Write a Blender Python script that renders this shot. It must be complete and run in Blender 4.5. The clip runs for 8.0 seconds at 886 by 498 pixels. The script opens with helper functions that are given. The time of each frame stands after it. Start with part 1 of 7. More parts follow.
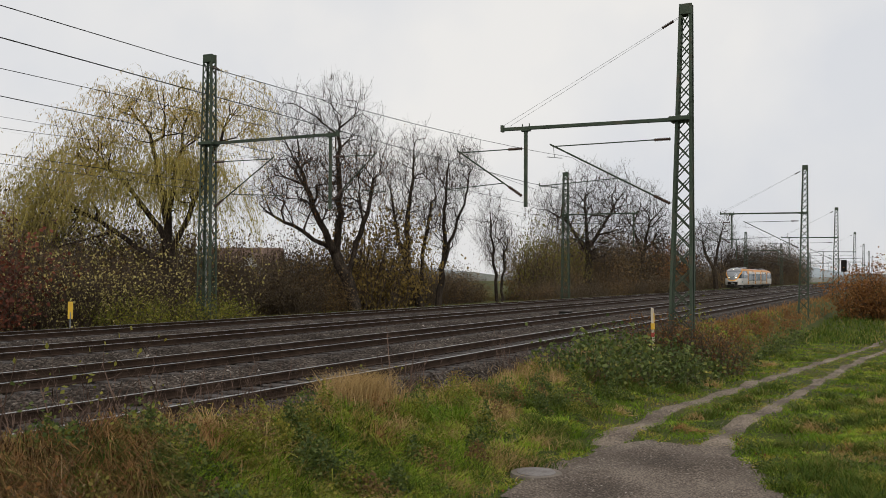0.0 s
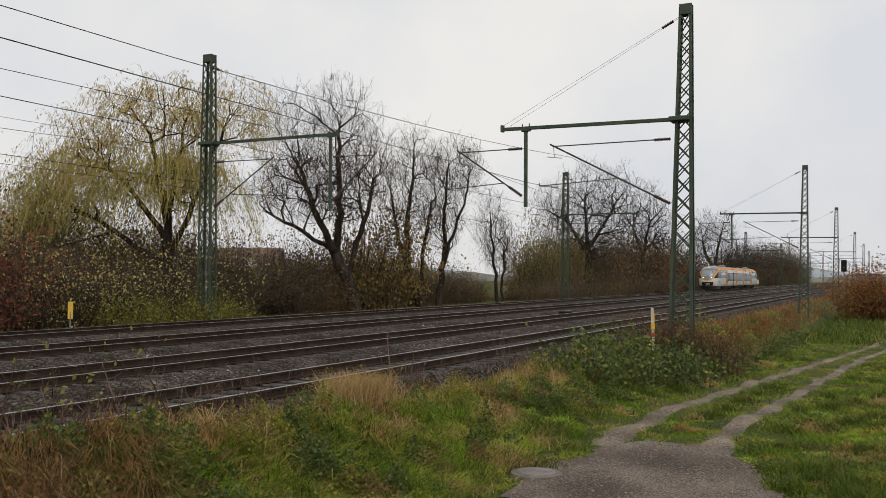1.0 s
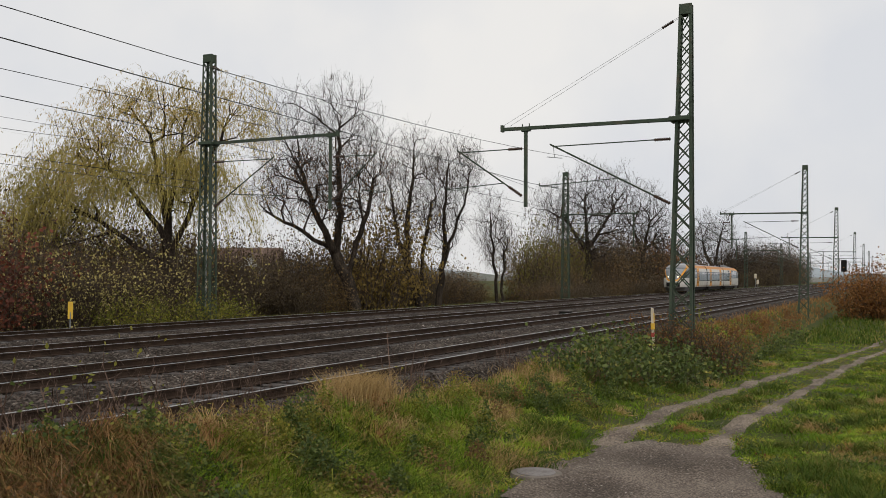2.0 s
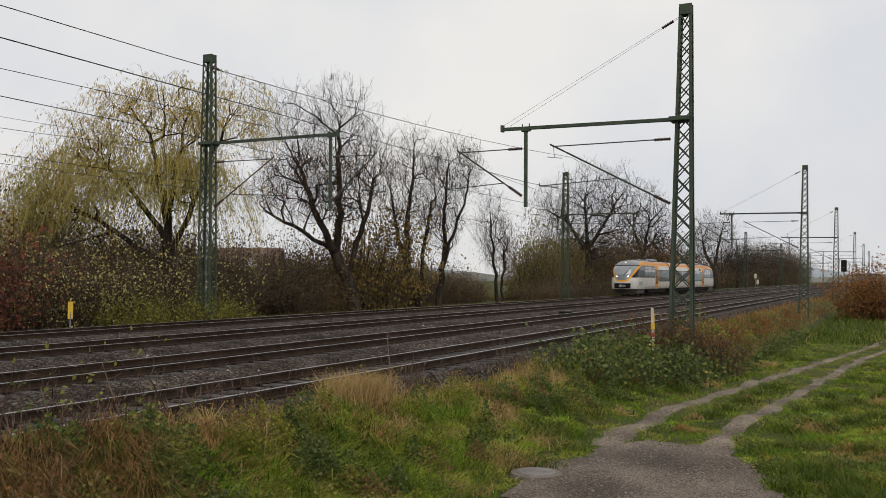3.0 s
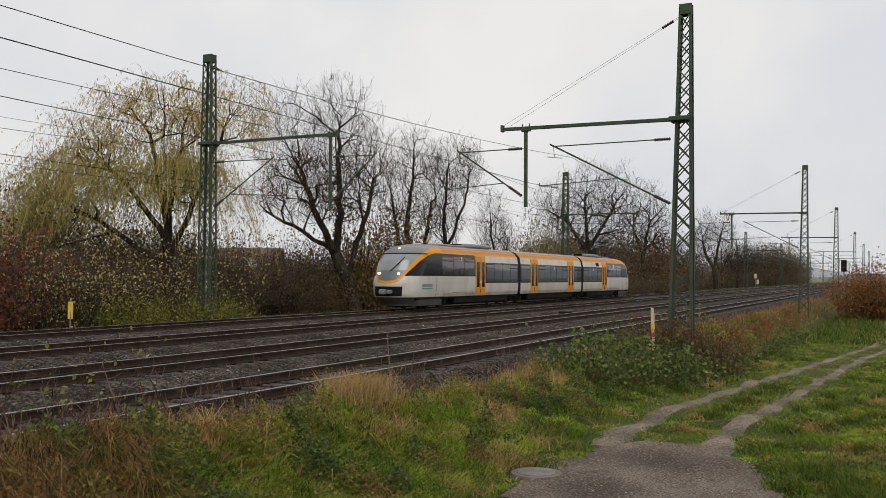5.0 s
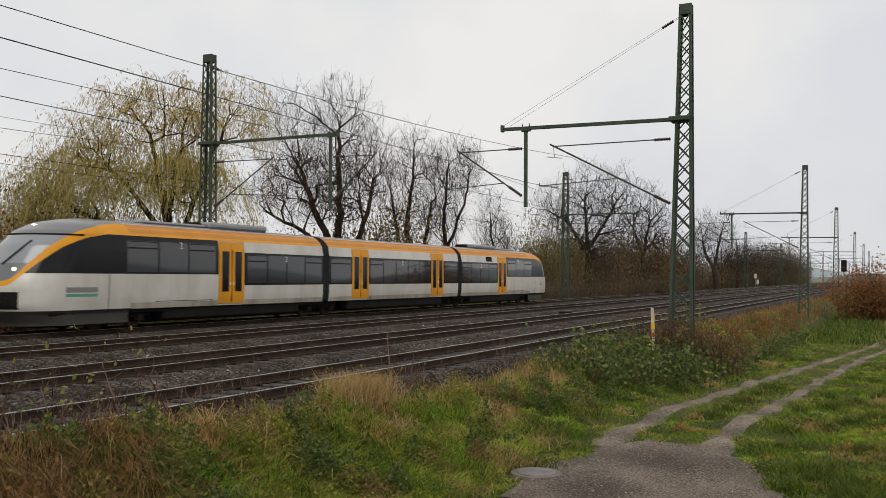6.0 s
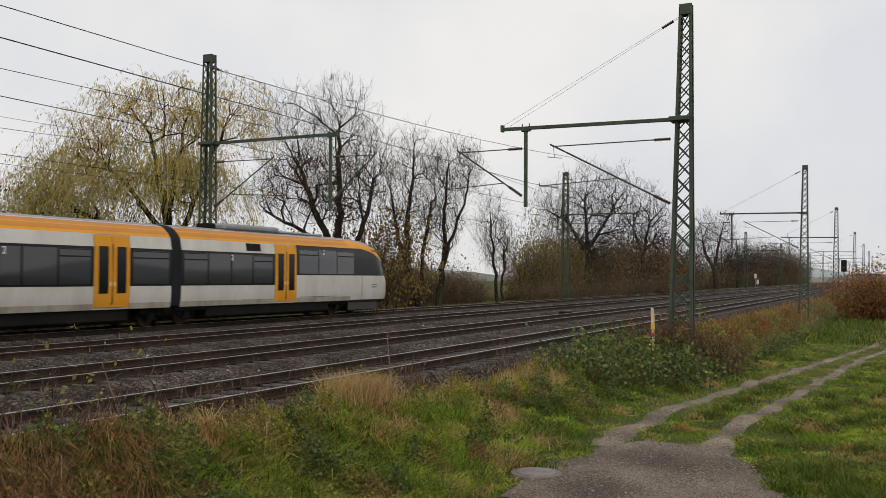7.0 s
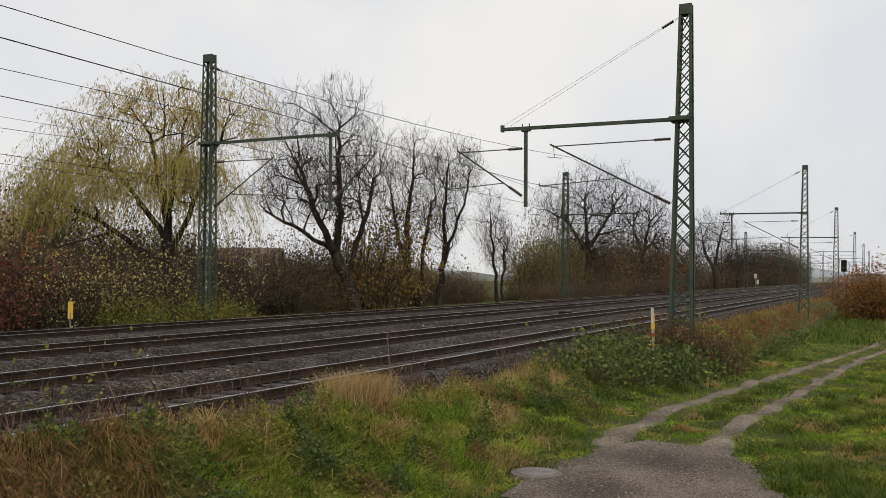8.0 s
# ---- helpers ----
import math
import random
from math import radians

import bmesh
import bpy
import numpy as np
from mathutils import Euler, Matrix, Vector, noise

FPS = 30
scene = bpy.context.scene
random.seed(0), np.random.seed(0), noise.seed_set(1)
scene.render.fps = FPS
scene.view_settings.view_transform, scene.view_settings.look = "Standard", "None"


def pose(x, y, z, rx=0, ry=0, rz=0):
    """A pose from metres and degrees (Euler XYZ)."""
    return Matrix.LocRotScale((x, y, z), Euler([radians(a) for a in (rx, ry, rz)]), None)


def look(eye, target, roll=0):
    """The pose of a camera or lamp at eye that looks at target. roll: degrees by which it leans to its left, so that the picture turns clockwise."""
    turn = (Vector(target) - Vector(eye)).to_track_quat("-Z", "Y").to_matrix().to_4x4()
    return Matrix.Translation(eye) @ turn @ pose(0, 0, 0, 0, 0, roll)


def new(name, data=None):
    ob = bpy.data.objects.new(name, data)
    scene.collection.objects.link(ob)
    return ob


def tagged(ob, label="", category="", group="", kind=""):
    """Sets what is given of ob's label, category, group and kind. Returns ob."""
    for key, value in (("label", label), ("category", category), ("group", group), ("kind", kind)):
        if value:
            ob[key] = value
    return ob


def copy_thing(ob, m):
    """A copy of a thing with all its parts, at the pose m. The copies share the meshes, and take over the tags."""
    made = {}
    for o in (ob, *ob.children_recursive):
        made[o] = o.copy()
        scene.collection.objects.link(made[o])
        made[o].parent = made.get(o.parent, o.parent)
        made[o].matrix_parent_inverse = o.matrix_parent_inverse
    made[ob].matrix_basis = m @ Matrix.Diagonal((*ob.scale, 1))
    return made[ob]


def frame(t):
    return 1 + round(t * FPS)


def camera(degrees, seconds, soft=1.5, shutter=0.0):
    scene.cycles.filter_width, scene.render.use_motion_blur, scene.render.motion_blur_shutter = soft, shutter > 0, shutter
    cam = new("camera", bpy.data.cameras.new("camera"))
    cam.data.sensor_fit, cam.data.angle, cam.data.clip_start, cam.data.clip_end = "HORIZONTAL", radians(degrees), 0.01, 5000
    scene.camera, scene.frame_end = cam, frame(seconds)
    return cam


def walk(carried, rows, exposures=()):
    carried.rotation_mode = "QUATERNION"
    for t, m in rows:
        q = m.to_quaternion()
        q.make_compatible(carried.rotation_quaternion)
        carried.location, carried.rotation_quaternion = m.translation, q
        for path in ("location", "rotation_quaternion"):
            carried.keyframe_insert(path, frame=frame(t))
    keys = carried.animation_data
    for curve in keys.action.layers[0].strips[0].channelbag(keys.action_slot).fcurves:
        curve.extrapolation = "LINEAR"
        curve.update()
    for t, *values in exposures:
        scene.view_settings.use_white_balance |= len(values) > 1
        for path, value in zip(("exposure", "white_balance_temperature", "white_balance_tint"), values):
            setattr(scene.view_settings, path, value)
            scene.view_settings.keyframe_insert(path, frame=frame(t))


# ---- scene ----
EYE = (0.0, 0.0, 1.93)
AXIS = (-0.43853, 0.89820, 0.03039)
cam = camera(51.65, 8.0, soft=0.8, shutter=0.15)
VIEW = look(EYE, [EYE[i] + 50 * AXIS[i] for i in range(3)], 0.34)
walk(cam, [(0.0, VIEW), (8.0, VIEW)], [(0.0, 0.06), (5.5, 0.06), (6.5, 0.08), (8.0, 0.11)])

# ---- world, sun, exposure ----
world = bpy.data.worlds.new("overcast_sky")
scene.world = world
world.use_nodes = True
wn, wl = world.node_tree.nodes, world.node_tree.links
wn.clear()
sky = wn.new("ShaderNodeTexSky")
sky.sky_type = 'NISHITA'
sky.sun_disc = False
sky.sun_elevation, sky.sun_rotation = radians(24), radians(150)
sky.air_density, sky.dust_density, sky.ozone_density = 1.0, 4.0, 1.5
hue = wn.new("ShaderNodeHueSaturation")
hue.inputs["Saturation"].default_value = 0.2
hue.inputs["Value"].default_value = 1.0
cloud = wn.new("ShaderNodeTexNoise")
cloud.inputs["Scale"].default_value = 2.2
cloud.inputs["Detail"].default_value = 6
cloud.inputs["Roughness"].default_value = 0.5
ramp = wn.new("ShaderNodeValToRGB")
ramp.color_ramp.elements[0].position, ramp.color_ramp.elements[0].color = 0.38, (7.1, 7.25, 7.6, 1)
ramp.color_ramp.elements[1].position, ramp.color_ramp.elements[1].color = 0.56, (8.55, 8.38, 8.15, 1)
mix = wn.new("ShaderNodeMixRGB")
mix.inputs["Fac"].default_value = 0.88
bg = wn.new("ShaderNodeBackground")
bg.inputs["Strength"].default_value = 0.1
wo = wn.new("ShaderNodeOutputWorld")
wl.new(sky.outputs[0], hue.inputs["Color"])
wl.new(hue.outputs[0], mix.inputs["Color1"])
wl.new(cloud.outputs["Fac"], ramp.inputs["Fac"])
wl.new(ramp.outputs[0], mix.inputs["Color2"])
wl.new(mix.outputs[0], bg.inputs["Color"])
wl.new(bg.outputs[0], wo.inputs[0])

sun = new("sun", bpy.data.lights.new("sun", 'SUN'))
sun.data.energy, sun.data.angle, sun.data.color = 1.4, radians(40), (1.0, 0.97, 0.92)
sun.matrix_world = look((0, 0, 60), (-40, 55, 0))


# ---- materials ----
def mat_new(name, rough=0.8, metal=0.0, spec=0.5):
    m = bpy.data.materials.new(name)
    m.use_nodes = True
    b = m.node_tree.nodes["Principled BSDF"]
    b.inputs["Roughness"].default_value = rough
    b.inputs["Metallic"].default_value = metal
    b.inputs["Specular IOR Level"].default_value = spec
    return m, m.node_tree.nodes, m.node_tree.links, b


def stops(ramp_node, cols):
    els = ramp_node.color_ramp.elements
    while len(els) < len(cols):
        els.new(0.5)
    for e, (p, c) in zip(els, cols):
        e.position, e.color = p, (*c, 1)


def surface(name, cols, scale=3.0, detail=8, rough=0.85, metal=0.0, spec=0.4, fine=40.0, fine_amount=0.35, bump=0.3, dist=0.02, stretch=(1, 1, 1)):
    """Base colour from broad stains and fine grain, with relief from the grain."""
    m, n, l, b = mat_new(name, rough, metal, spec)
    tc = n.new("ShaderNodeTexCoord")
    mp = n.new("ShaderNodeMapping")
    mp.inputs["Scale"].default_value = stretch
    l.new(tc.outputs["Object"], mp.inputs["Vector"])
    a = n.new("ShaderNodeTexNoise")
    a.inputs["Scale"].default_value, a.inputs["Detail"].default_value = scale, detail
    f = n.new("ShaderNodeTexNoise")
    f.inputs["Scale"].default_value, f.inputs["Detail"].default_value = fine, 4
    l.new(mp.outputs[0], a.inputs["Vector"])
    l.new(mp.outputs[0], f.inputs["Vector"])
    mx = n.new("ShaderNodeMath")
    mx.operation = 'MULTIPLY_ADD'
    sub = n.new("ShaderNodeMath")
    sub.operation = 'SUBTRACT'
    sub.inputs[1].default_value = 0.5
    l.new(f.outputs["Fac"], sub.inputs[0])
    l.new(sub.outputs[0], mx.inputs[0])
    mx.inputs[1].default_value = fine_amount * 2
    l.new(a.outputs["Fac"], mx.inputs[2])
    r = n.new("ShaderNodeValToRGB")
    stops(r, cols)
    l.new(mx.outputs[0], r.inputs["Fac"])
    l.new(r.outputs[0], b.inputs["Base Color"])
    bp = n.new("ShaderNodeBump")
    bp.inputs["Strength"].default_value, bp.inputs["Distance"].default_value = bump, dist
    l.new(f.outputs["Fac"], bp.inputs["Height"])
    l.new(bp.outputs[0], b.inputs["Normal"])
    return m


def islands(name, cols, rough=0.8, spec=0.2, patch=0.25, patch_amount=0.6, translucent=0.0):
    """Each blade, leaf or stone takes its own colour, in patches over the ground."""
    m, n, l, b = mat_new(name, rough, 0.0, spec)
    g = n.new("ShaderNodeNewGeometry")
    tc = n.new("ShaderNodeTexCoord")
    a = n.new("ShaderNodeTexNoise")
    a.inputs["Scale"].default_value, a.inputs["Detail"].default_value = patch, 4
    l.new(tc.outputs["Object"], a.inputs["Vector"])
    mr = n.new("ShaderNodeMapRange")
    mr.inputs["From Min"].default_value, mr.inputs["From Max"].default_value = 0.3, 0.7
    l.new(a.outputs["Fac"], mr.inputs["Value"])
    mx = n.new("ShaderNodeMix")
    mx.data_type = 'FLOAT'
    mx.inputs[0].default_value = patch_amount
    l.new(g.outputs["Random Per Island"], mx.inputs[2])
    l.new(mr.outputs[0], mx.inputs[3])
    r = n.new("ShaderNodeValToRGB")
    stops(r, cols)
    l.new(mx.outputs[0], r.inputs["Fac"])
    l.new(r.outputs[0], b.inputs["Base Color"])
    if translucent:
        t = n.new("ShaderNodeBsdfTranslucent")
        l.new(r.outputs[0], t.inputs["Color"])
        ms = n.new("ShaderNodeMixShader")
        ms.inputs["Fac"].default_value = translucent
        l.new(b.outputs[0], ms.inputs[1])
        l.new(t.outputs[0], ms.inputs[2])
        l.new(ms.outputs[0], n["Material Output"].inputs["Surface"])
    return m


def paint(name, col, rough=0.35, dirt=(0.25, 0.22, 0.18), amount=0.25, scale=1.2, spec=0.5, metal=0.0, coat=0.0):
    """Paint with faint grime streaks."""
    m, n, l, b = mat_new(name, rough, metal, spec)
    b.inputs["Coat Weight"].default_value = coat
    tc = n.new("ShaderNodeTexCoord")
    mp = n.new("ShaderNodeMapping")
    mp.inputs["Scale"].default_value = (1, 1, 0.35)
    l.new(tc.outputs["Object"], mp.inputs["Vector"])
    a = n.new("ShaderNodeTexNoise")
    a.inputs["Scale"].default_value, a.inputs["Detail"].default_value, a.inputs["Roughness"].default_value = scale, 10, 0.65
    l.new(mp.outputs[0], a.inputs["Vector"])
    mr = n.new("ShaderNodeMapRange")
    mr.inputs["From Min"].default_value, mr.inputs["From Max"].default_value = 0.4, 0.75
    mr.inputs["To Max"].default_value = amount
    l.new(a.outputs["Fac"], mr.inputs["Value"])
    mx = n.new("ShaderNodeMixRGB")
    mx.inputs["Color1"].default_value, mx.inputs["Color2"].default_value = (*col, 1), (*dirt, 1)
    l.new(mr.outputs[0], mx.inputs["Fac"])
    l.new(mx.outputs[0], b.inputs["Base Color"])
    return m


def glow(name, col, strength):
    m, n, l, b = mat_new(name, 0.3)
    b.inputs["Base Color"].default_value = (*col, 1)
    b.inputs["Emission Color"].default_value = (*col, 1)
    b.inputs["Emission Strength"].default_value = strength
    return m


M_GROUND = surface("meadow_soil", [(0.25, (0.03, 0.038, 0.011)), (0.5, (0.05, 0.062, 0.015)), (0.62, (0.075, 0.062, 0.026)), (0.8, (0.05, 0.07, 0.015))], 0.35, 10, 0.95, spec=0.1, fine=18, bump=0.8, dist=0.05)
M_GRAVEL = surface("gravel", [(0.25, (0.05, 0.039, 0.031)), (0.5, (0.108, 0.086, 0.069)), (0.75, (0.22, 0.18, 0.145))], 0.6, 10, 0.95, spec=0.15, fine=30, fine_amount=0.8, bump=0.9, dist=0.03)
M_RUT = surface("sandy_rut", [(0.25, (0.07, 0.054, 0.042)), (0.5, (0.145, 0.115, 0.089)), (0.75, (0.28, 0.228, 0.178))], 0.7, 10, 0.95, spec=0.15, fine=26, fine_amount=0.8, bump=0.9, dist=0.03)
M_BALLAST = surface("ballast_bed", [(0.25, (0.016, 0.0125, 0.010)), (0.5, (0.04, 0.032, 0.0265)), (0.78, (0.115, 0.096, 0.082))], 0.8, 8, 1.0, spec=0.05, fine=13, fine_amount=1.1, bump=1.0, dist=0.06)
M_DARKBED = surface("dark_ballast", [(0.25, (0.012, 0.010, 0.009)), (0.5, (0.03, 0.025, 0.022)), (0.78, (0.075, 0.065, 0.058))], 0.8, 8, 1.0, spec=0.05, fine=13, fine_amount=1.1, bump=1.0, dist=0.06)
M_DARKSTONE = islands("dark_stone", [(0.0, (0.012, 0.010, 0.009)), (0.6, (0.036, 0.03, 0.027)), (1.0, (0.11, 0.095, 0.085))], 0.95, 0.08, 0.4, 0.3)
M_STONE = islands("ballast_stone", [(0.0, (0.015, 0.012, 0.010)), (0.5, (0.048, 0.039, 0.033)), (0.78, (0.125, 0.105, 0.09)), (1.0, (0.36, 0.32, 0.285))], 0.95, 0.08, 0.4, 0.3)
M_PEBBLE = islands("path_stone", [(0.0, (0.08, 0.064, 0.053)), (0.7, (0.16, 0.133, 0.112)), (1.0, (0.36, 0.32, 0.28))], 0.9, 0.25, 0.8, 0.3)
M_RAIL = surface("rail_steel", [(0.3, (0.022, 0.0145, 0.0105)), (0.6, (0.042, 0.0275, 0.0195)), (0.8, (0.07, 0.045, 0.031))], 2.5, 6, 0.85, 0.0, spec=0.1, fine=50, bump=0.2, dist=0.004)
M_RAILTOP = surface("rail_head", [(0.3, (0.30, 0.30, 0.31)), (0.7, (0.42, 0.42, 0.43))], 3.0, 4, 0.38, 0.9, fine=60, bump=0.05, dist=0.002)
M_SLEEPER = surface("sleeper", [(0.3, (0.045, 0.038, 0.034)), (0.6, (0.09, 0.082, 0.078)), (0.8, (0.16, 0.152, 0.148))], 3.0, 8, 0.95, spec=0.1, fine=40, bump=0.4, dist=0.01)
M_MAST = surface("green_mast_paint", [(0.3, (0.03, 0.042, 0.028)), (0.55, (0.048, 0.066, 0.045)), (0.75, (0.075, 0.058, 0.04))], 1.6, 8, 0.7, spec=0.2, fine=35, bump=0.2, dist=0.005)
M_GALV = surface("galvanised_steel", [(0.3, (0.16, 0.17, 0.165)), (0.7, (0.26, 0.27, 0.265))], 2.0, 6, 0.55, 0.4, fine=35, bump=0.1, dist=0.003)
M_WIRE = surface("wire", [(0.3, (0.05, 0.05, 0.052)), (0.7, (0.09, 0.09, 0.095))], 2.0, 3, 0.5, 0.5, fine=20, bump=0.0)
M_INSUL = surface("insulator_glaze", [(0.3, (0.04, 0.025, 0.018)), (0.7, (0.07, 0.04, 0.028))], 4.0, 3, 0.25, fine=20, bump=0.05)
M_BARK = surface("bark", [(0.25, (0.016, 0.012, 0.009)), (0.55, (0.034, 0.026, 0.02)), (0.8, (0.075, 0.06, 0.045))], 2.5, 10, 0.95, spec=0.1, fine=25, fine_amount=0.6, bump=0.8, dist=0.04, stretch=(1, 1, 0.3))
M_TWIG = surface("twig_bark", [(0.3, (0.042, 0.031, 0.024)), (0.7, (0.085, 0.064, 0.05))], 1.5, 4, 0.95, spec=0.1, fine=10, bump=0.0)
M_THICKET = surface("thicket_twigs", [(0.3, (0.05, 0.037, 0.028)), (0.7, (0.11, 0.084, 0.064))], 0.8, 4, 0.95, spec=0.1, fine=10, bump=0.0)
M_STALK = surface("dry_stalk", [(0.3, (0.13, 0.085, 0.05)), (0.7, (0.25, 0.17, 0.10))], 1.5, 4, 0.95, spec=0.1, fine=10, bump=0.0)
M_DEADWEED = surface("dead_weed_stem", [(0.3, (0.07, 0.045, 0.035)), (0.7, (0.14, 0.095, 0.072))], 1.5, 4, 0.95, spec=0.1, fine=10, bump=0.0)
M_WILLOWTWIG = surface("willow_twig", [(0.3, (0.17, 0.14, 0.045)), (0.7, (0.3, 0.24, 0.08))], 0.6, 4, 0.9, spec=0.1, fine=10, bump=0.0)
M_WILLOW = islands("willow_leaf", [(0.0, (0.17, 0.155, 0.035)), (0.35, (0.29, 0.25, 0.055)), (0.7, (0.42, 0.34, 0.085)), (0.9, (0.50, 0.35, 0.09)), (1.0, (0.5, 0.26, 0.06))], 0.7, 0.2, 0.25, 0.5, 0.45)
M_WILLOWTOP = islands("willow_top_leaf", [(0.0, (0.3, 0.25, 0.07)), (0.5, (0.46, 0.36, 0.11)), (1.0, (0.55, 0.31, 0.10))], 0.7, 0.2, 0.3, 0.5, 0.45)
M_RUSSET = islands("russet_leaf", [(0.0, (0.07, 0.035, 0.018)), (0.5, (0.17, 0.08, 0.03)), (0.85, (0.28, 0.14, 0.04)), (1.0, (0.34, 0.2, 0.05))], 0.75, 0.15, 0.3, 0.4, 0.3)
M_ORANGELEAF = islands("orange_leaf", [(0.0, (0.10, 0.05, 0.022)), (0.5, (0.23, 0.105, 0.035)), (1.0, (0.36, 0.17, 0.05))], 0.75, 0.12, 0.3, 0.4, 0.3)
M_BROWNLEAF = islands("brown_leaf", [(0.0, (0.08, 0.052, 0.028)), (0.5, (0.16, 0.105, 0.048)), (0.85, (0.25, 0.16, 0.06)), (1.0, (0.33, 0.21, 0.075))], 0.8, 0.08, 0.2, 0.5, 0.3)
M_DEADLEAF = islands("dead_leaf", [(0.0, (0.05, 0.037, 0.022)), (0.6, (0.10, 0.075, 0.043)), (1.0, (0.17, 0.13, 0.07))], 0.85, 0.08, 0.3, 0.4, 0.2)
M_PALEYELLOW = islands("pale_yellow_leaf", [(0.0, (0.26, 0.22, 0.06)), (0.6, (0.44, 0.37, 0.13)), (1.0, (0.6, 0.5, 0.26))], 0.7, 0.15, 0.4, 0.4, 0.35)
M_TANLEAF = islands("tan_olive_leaf", [(0.0, (0.10, 0.07, 0.025)), (0.5, (0.19, 0.135, 0.04)), (1.0, (0.30, 0.20, 0.055))], 0.75, 0.15, 0.4, 0.4, 0.35)
M_REDLEAF = islands("dark_red_leaf", [(0.0, (0.05, 0.016, 0.01)), (0.6, (0.11, 0.03, 0.016)), (1.0, (0.2, 0.07, 0.025))], 0.75, 0.2, 0.4, 0.4)
M_OLIVE = islands("olive_leaf", [(0.0, (0.08, 0.075, 0.02)), (0.5, (0.15, 0.135, 0.033)), (0.85, (0.2, 0.165, 0.04)), (1.0, (0.28, 0.22, 0.05))], 0.75, 0.15, 0.3, 0.4, 0.3)
M_BRAMBLE = islands("bramble_leaf", [(0.0, (0.032, 0.052, 0.014)), (0.45, (0.07, 0.10, 0.024)), (0.8, (0.13, 0.155, 0.036)), (1.0, (0.33, 0.28, 0.06))], 0.55, 0.25, 0.7, 0.25, 0.35)
M_YELLOWGREEN = islands("yellow_green_leaf", [(0.0, (0.08, 0.095, 0.016)), (0.5, (0.17, 0.17, 0.028)), (1.0, (0.32, 0.27, 0.045))], 0.6, 0.2, 0.5, 0.3, 0.35)
M_GRASS = islands("meadow_grass", [(0.0, (0.066, 0.128, 0.013)), (0.38, (0.13, 0.212, 0.02)), (0.62, (0.225, 0.265, 0.033)), (0.8, (0.34, 0.265, 0.055)), (1.0, (0.48, 0.35, 0.12))], 0.7, 0.06, 0.9, 0.6, 0.35)
M_TUSSOCK = islands("tussock_grass", [(0.0, (0.03, 0.06, 0.010)), (0.45, (0.07, 0.11, 0.018)), (0.75, (0.14, 0.15, 0.032)), (1.0, (0.34, 0.26, 0.10))], 0.7, 0.06, 0.7, 0.4, 0.3)
M_LUSH = islands("lush_grass", [(0.0, (0.105, 0.19, 0.015)), (0.35, (0.21, 0.33, 0.026)), (0.65, (0.34, 0.40, 0.05)), (0.85, (0.38, 0.31, 0.08)), (1.0, (0.54, 0.41, 0.18))], 0.7, 0.06, 1.4, 0.5, 0.35)
M_RUSTGRASS = islands("rust_grass", [(0.0, (0.10, 0.05, 0.022)), (0.5, (0.24, 0.13, 0.05)), (0.85, (0.36, 0.21, 0.09)), (1.0, (0.46, 0.32, 0.17))], 0.85, 0.08, 0.6, 0.4, 0.3)
M_STRAWDARK = islands("dull_stalk", [(0.0, (0.05, 0.03, 0.014)), (0.6, (0.15, 0.09, 0.036)), (1.0, (0.32, 0.21, 0.095))], 0.85, 0.08, 0.8, 0.3, 0.2)
M_DRY = islands("dry_grass", [(0.0, (0.17, 0.11, 0.04)), (0.4, (0.33, 0.22, 0.09)), (0.8, (0.47, 0.33, 0.155)), (1.0, (0.56, 0.43, 0.24))], 0.85, 0.1, 0.5, 0.4, 0.3)
M_WHITE = paint("white_train_paint", (0.5, 0.48, 0.44), 0.35, (0.25, 0.21, 0.155), 0.6, 0.8, coat=0.15)
M_SILL = paint("grimy_sill_paint", (0.34, 0.305, 0.25), 0.5, (0.10, 0.08, 0.06), 0.9, 1.6)
M_ORANGE = paint("orange_train_paint", (0.60, 0.255, 0.010), 0.5, (0.34, 0.15, 0.03), 0.4, 0.9, spec=0.25)
M_ORANGEDARK = paint("deep_orange_paint", (0.44, 0.165, 0.012), 0.5, (0.2, 0.09, 0.02), 0.4, 0.9)
M_GUTTER = paint("pale_gutter", (0.42, 0.42, 0.42), 0.4, (0.25, 0.24, 0.22), 0.5, 1.0)
M_ROOF = paint("grey_roof_paint", (0.2, 0.205, 0.215), 0.5, (0.14, 0.13, 0.12), 0.6, 1.0)
M_SILVER = paint("silver_dome", (0.12, 0.12, 0.125), 0.3, (0.2, 0.2, 0.2), 0.3, 1.0, coat=0.4)
M_BLACK = paint("black_underframe", (0.008, 0.008, 0.008), 0.75, (0.03, 0.025, 0.02), 0.6, 1.5, spec=0.08)
M_SKIRT = paint("dark_skirt", (0.008, 0.008, 0.008), 0.8, (0.022, 0.019, 0.015), 0.7, 1.0, spec=0.1)
M_PLOUGH = paint("grey_plough_paint", (0.045, 0.043, 0.04), 0.6, (0.07, 0.06, 0.045), 0.6, 1.4, spec=0.2)
M_GLASS = paint("tinted_glass", (0.007, 0.007, 0.008), 0.12, (0.02, 0.02, 0.02), 0.2, 0.7, spec=0.22)
M_PANE = paint("window_pane", (0.010, 0.011, 0.013), 0.05, (0.03, 0.03, 0.03), 0.25, 0.7, spec=0.6, coat=0.5)
# Light grey base colour stands in for sky reflected in the windscreen.
M_SCREEN = paint("windscreen_sky_grey", (0.2, 0.215, 0.225), 0.08, (0.24, 0.25, 0.25), 0.3, 1.0, spec=0.5, coat=0.4)
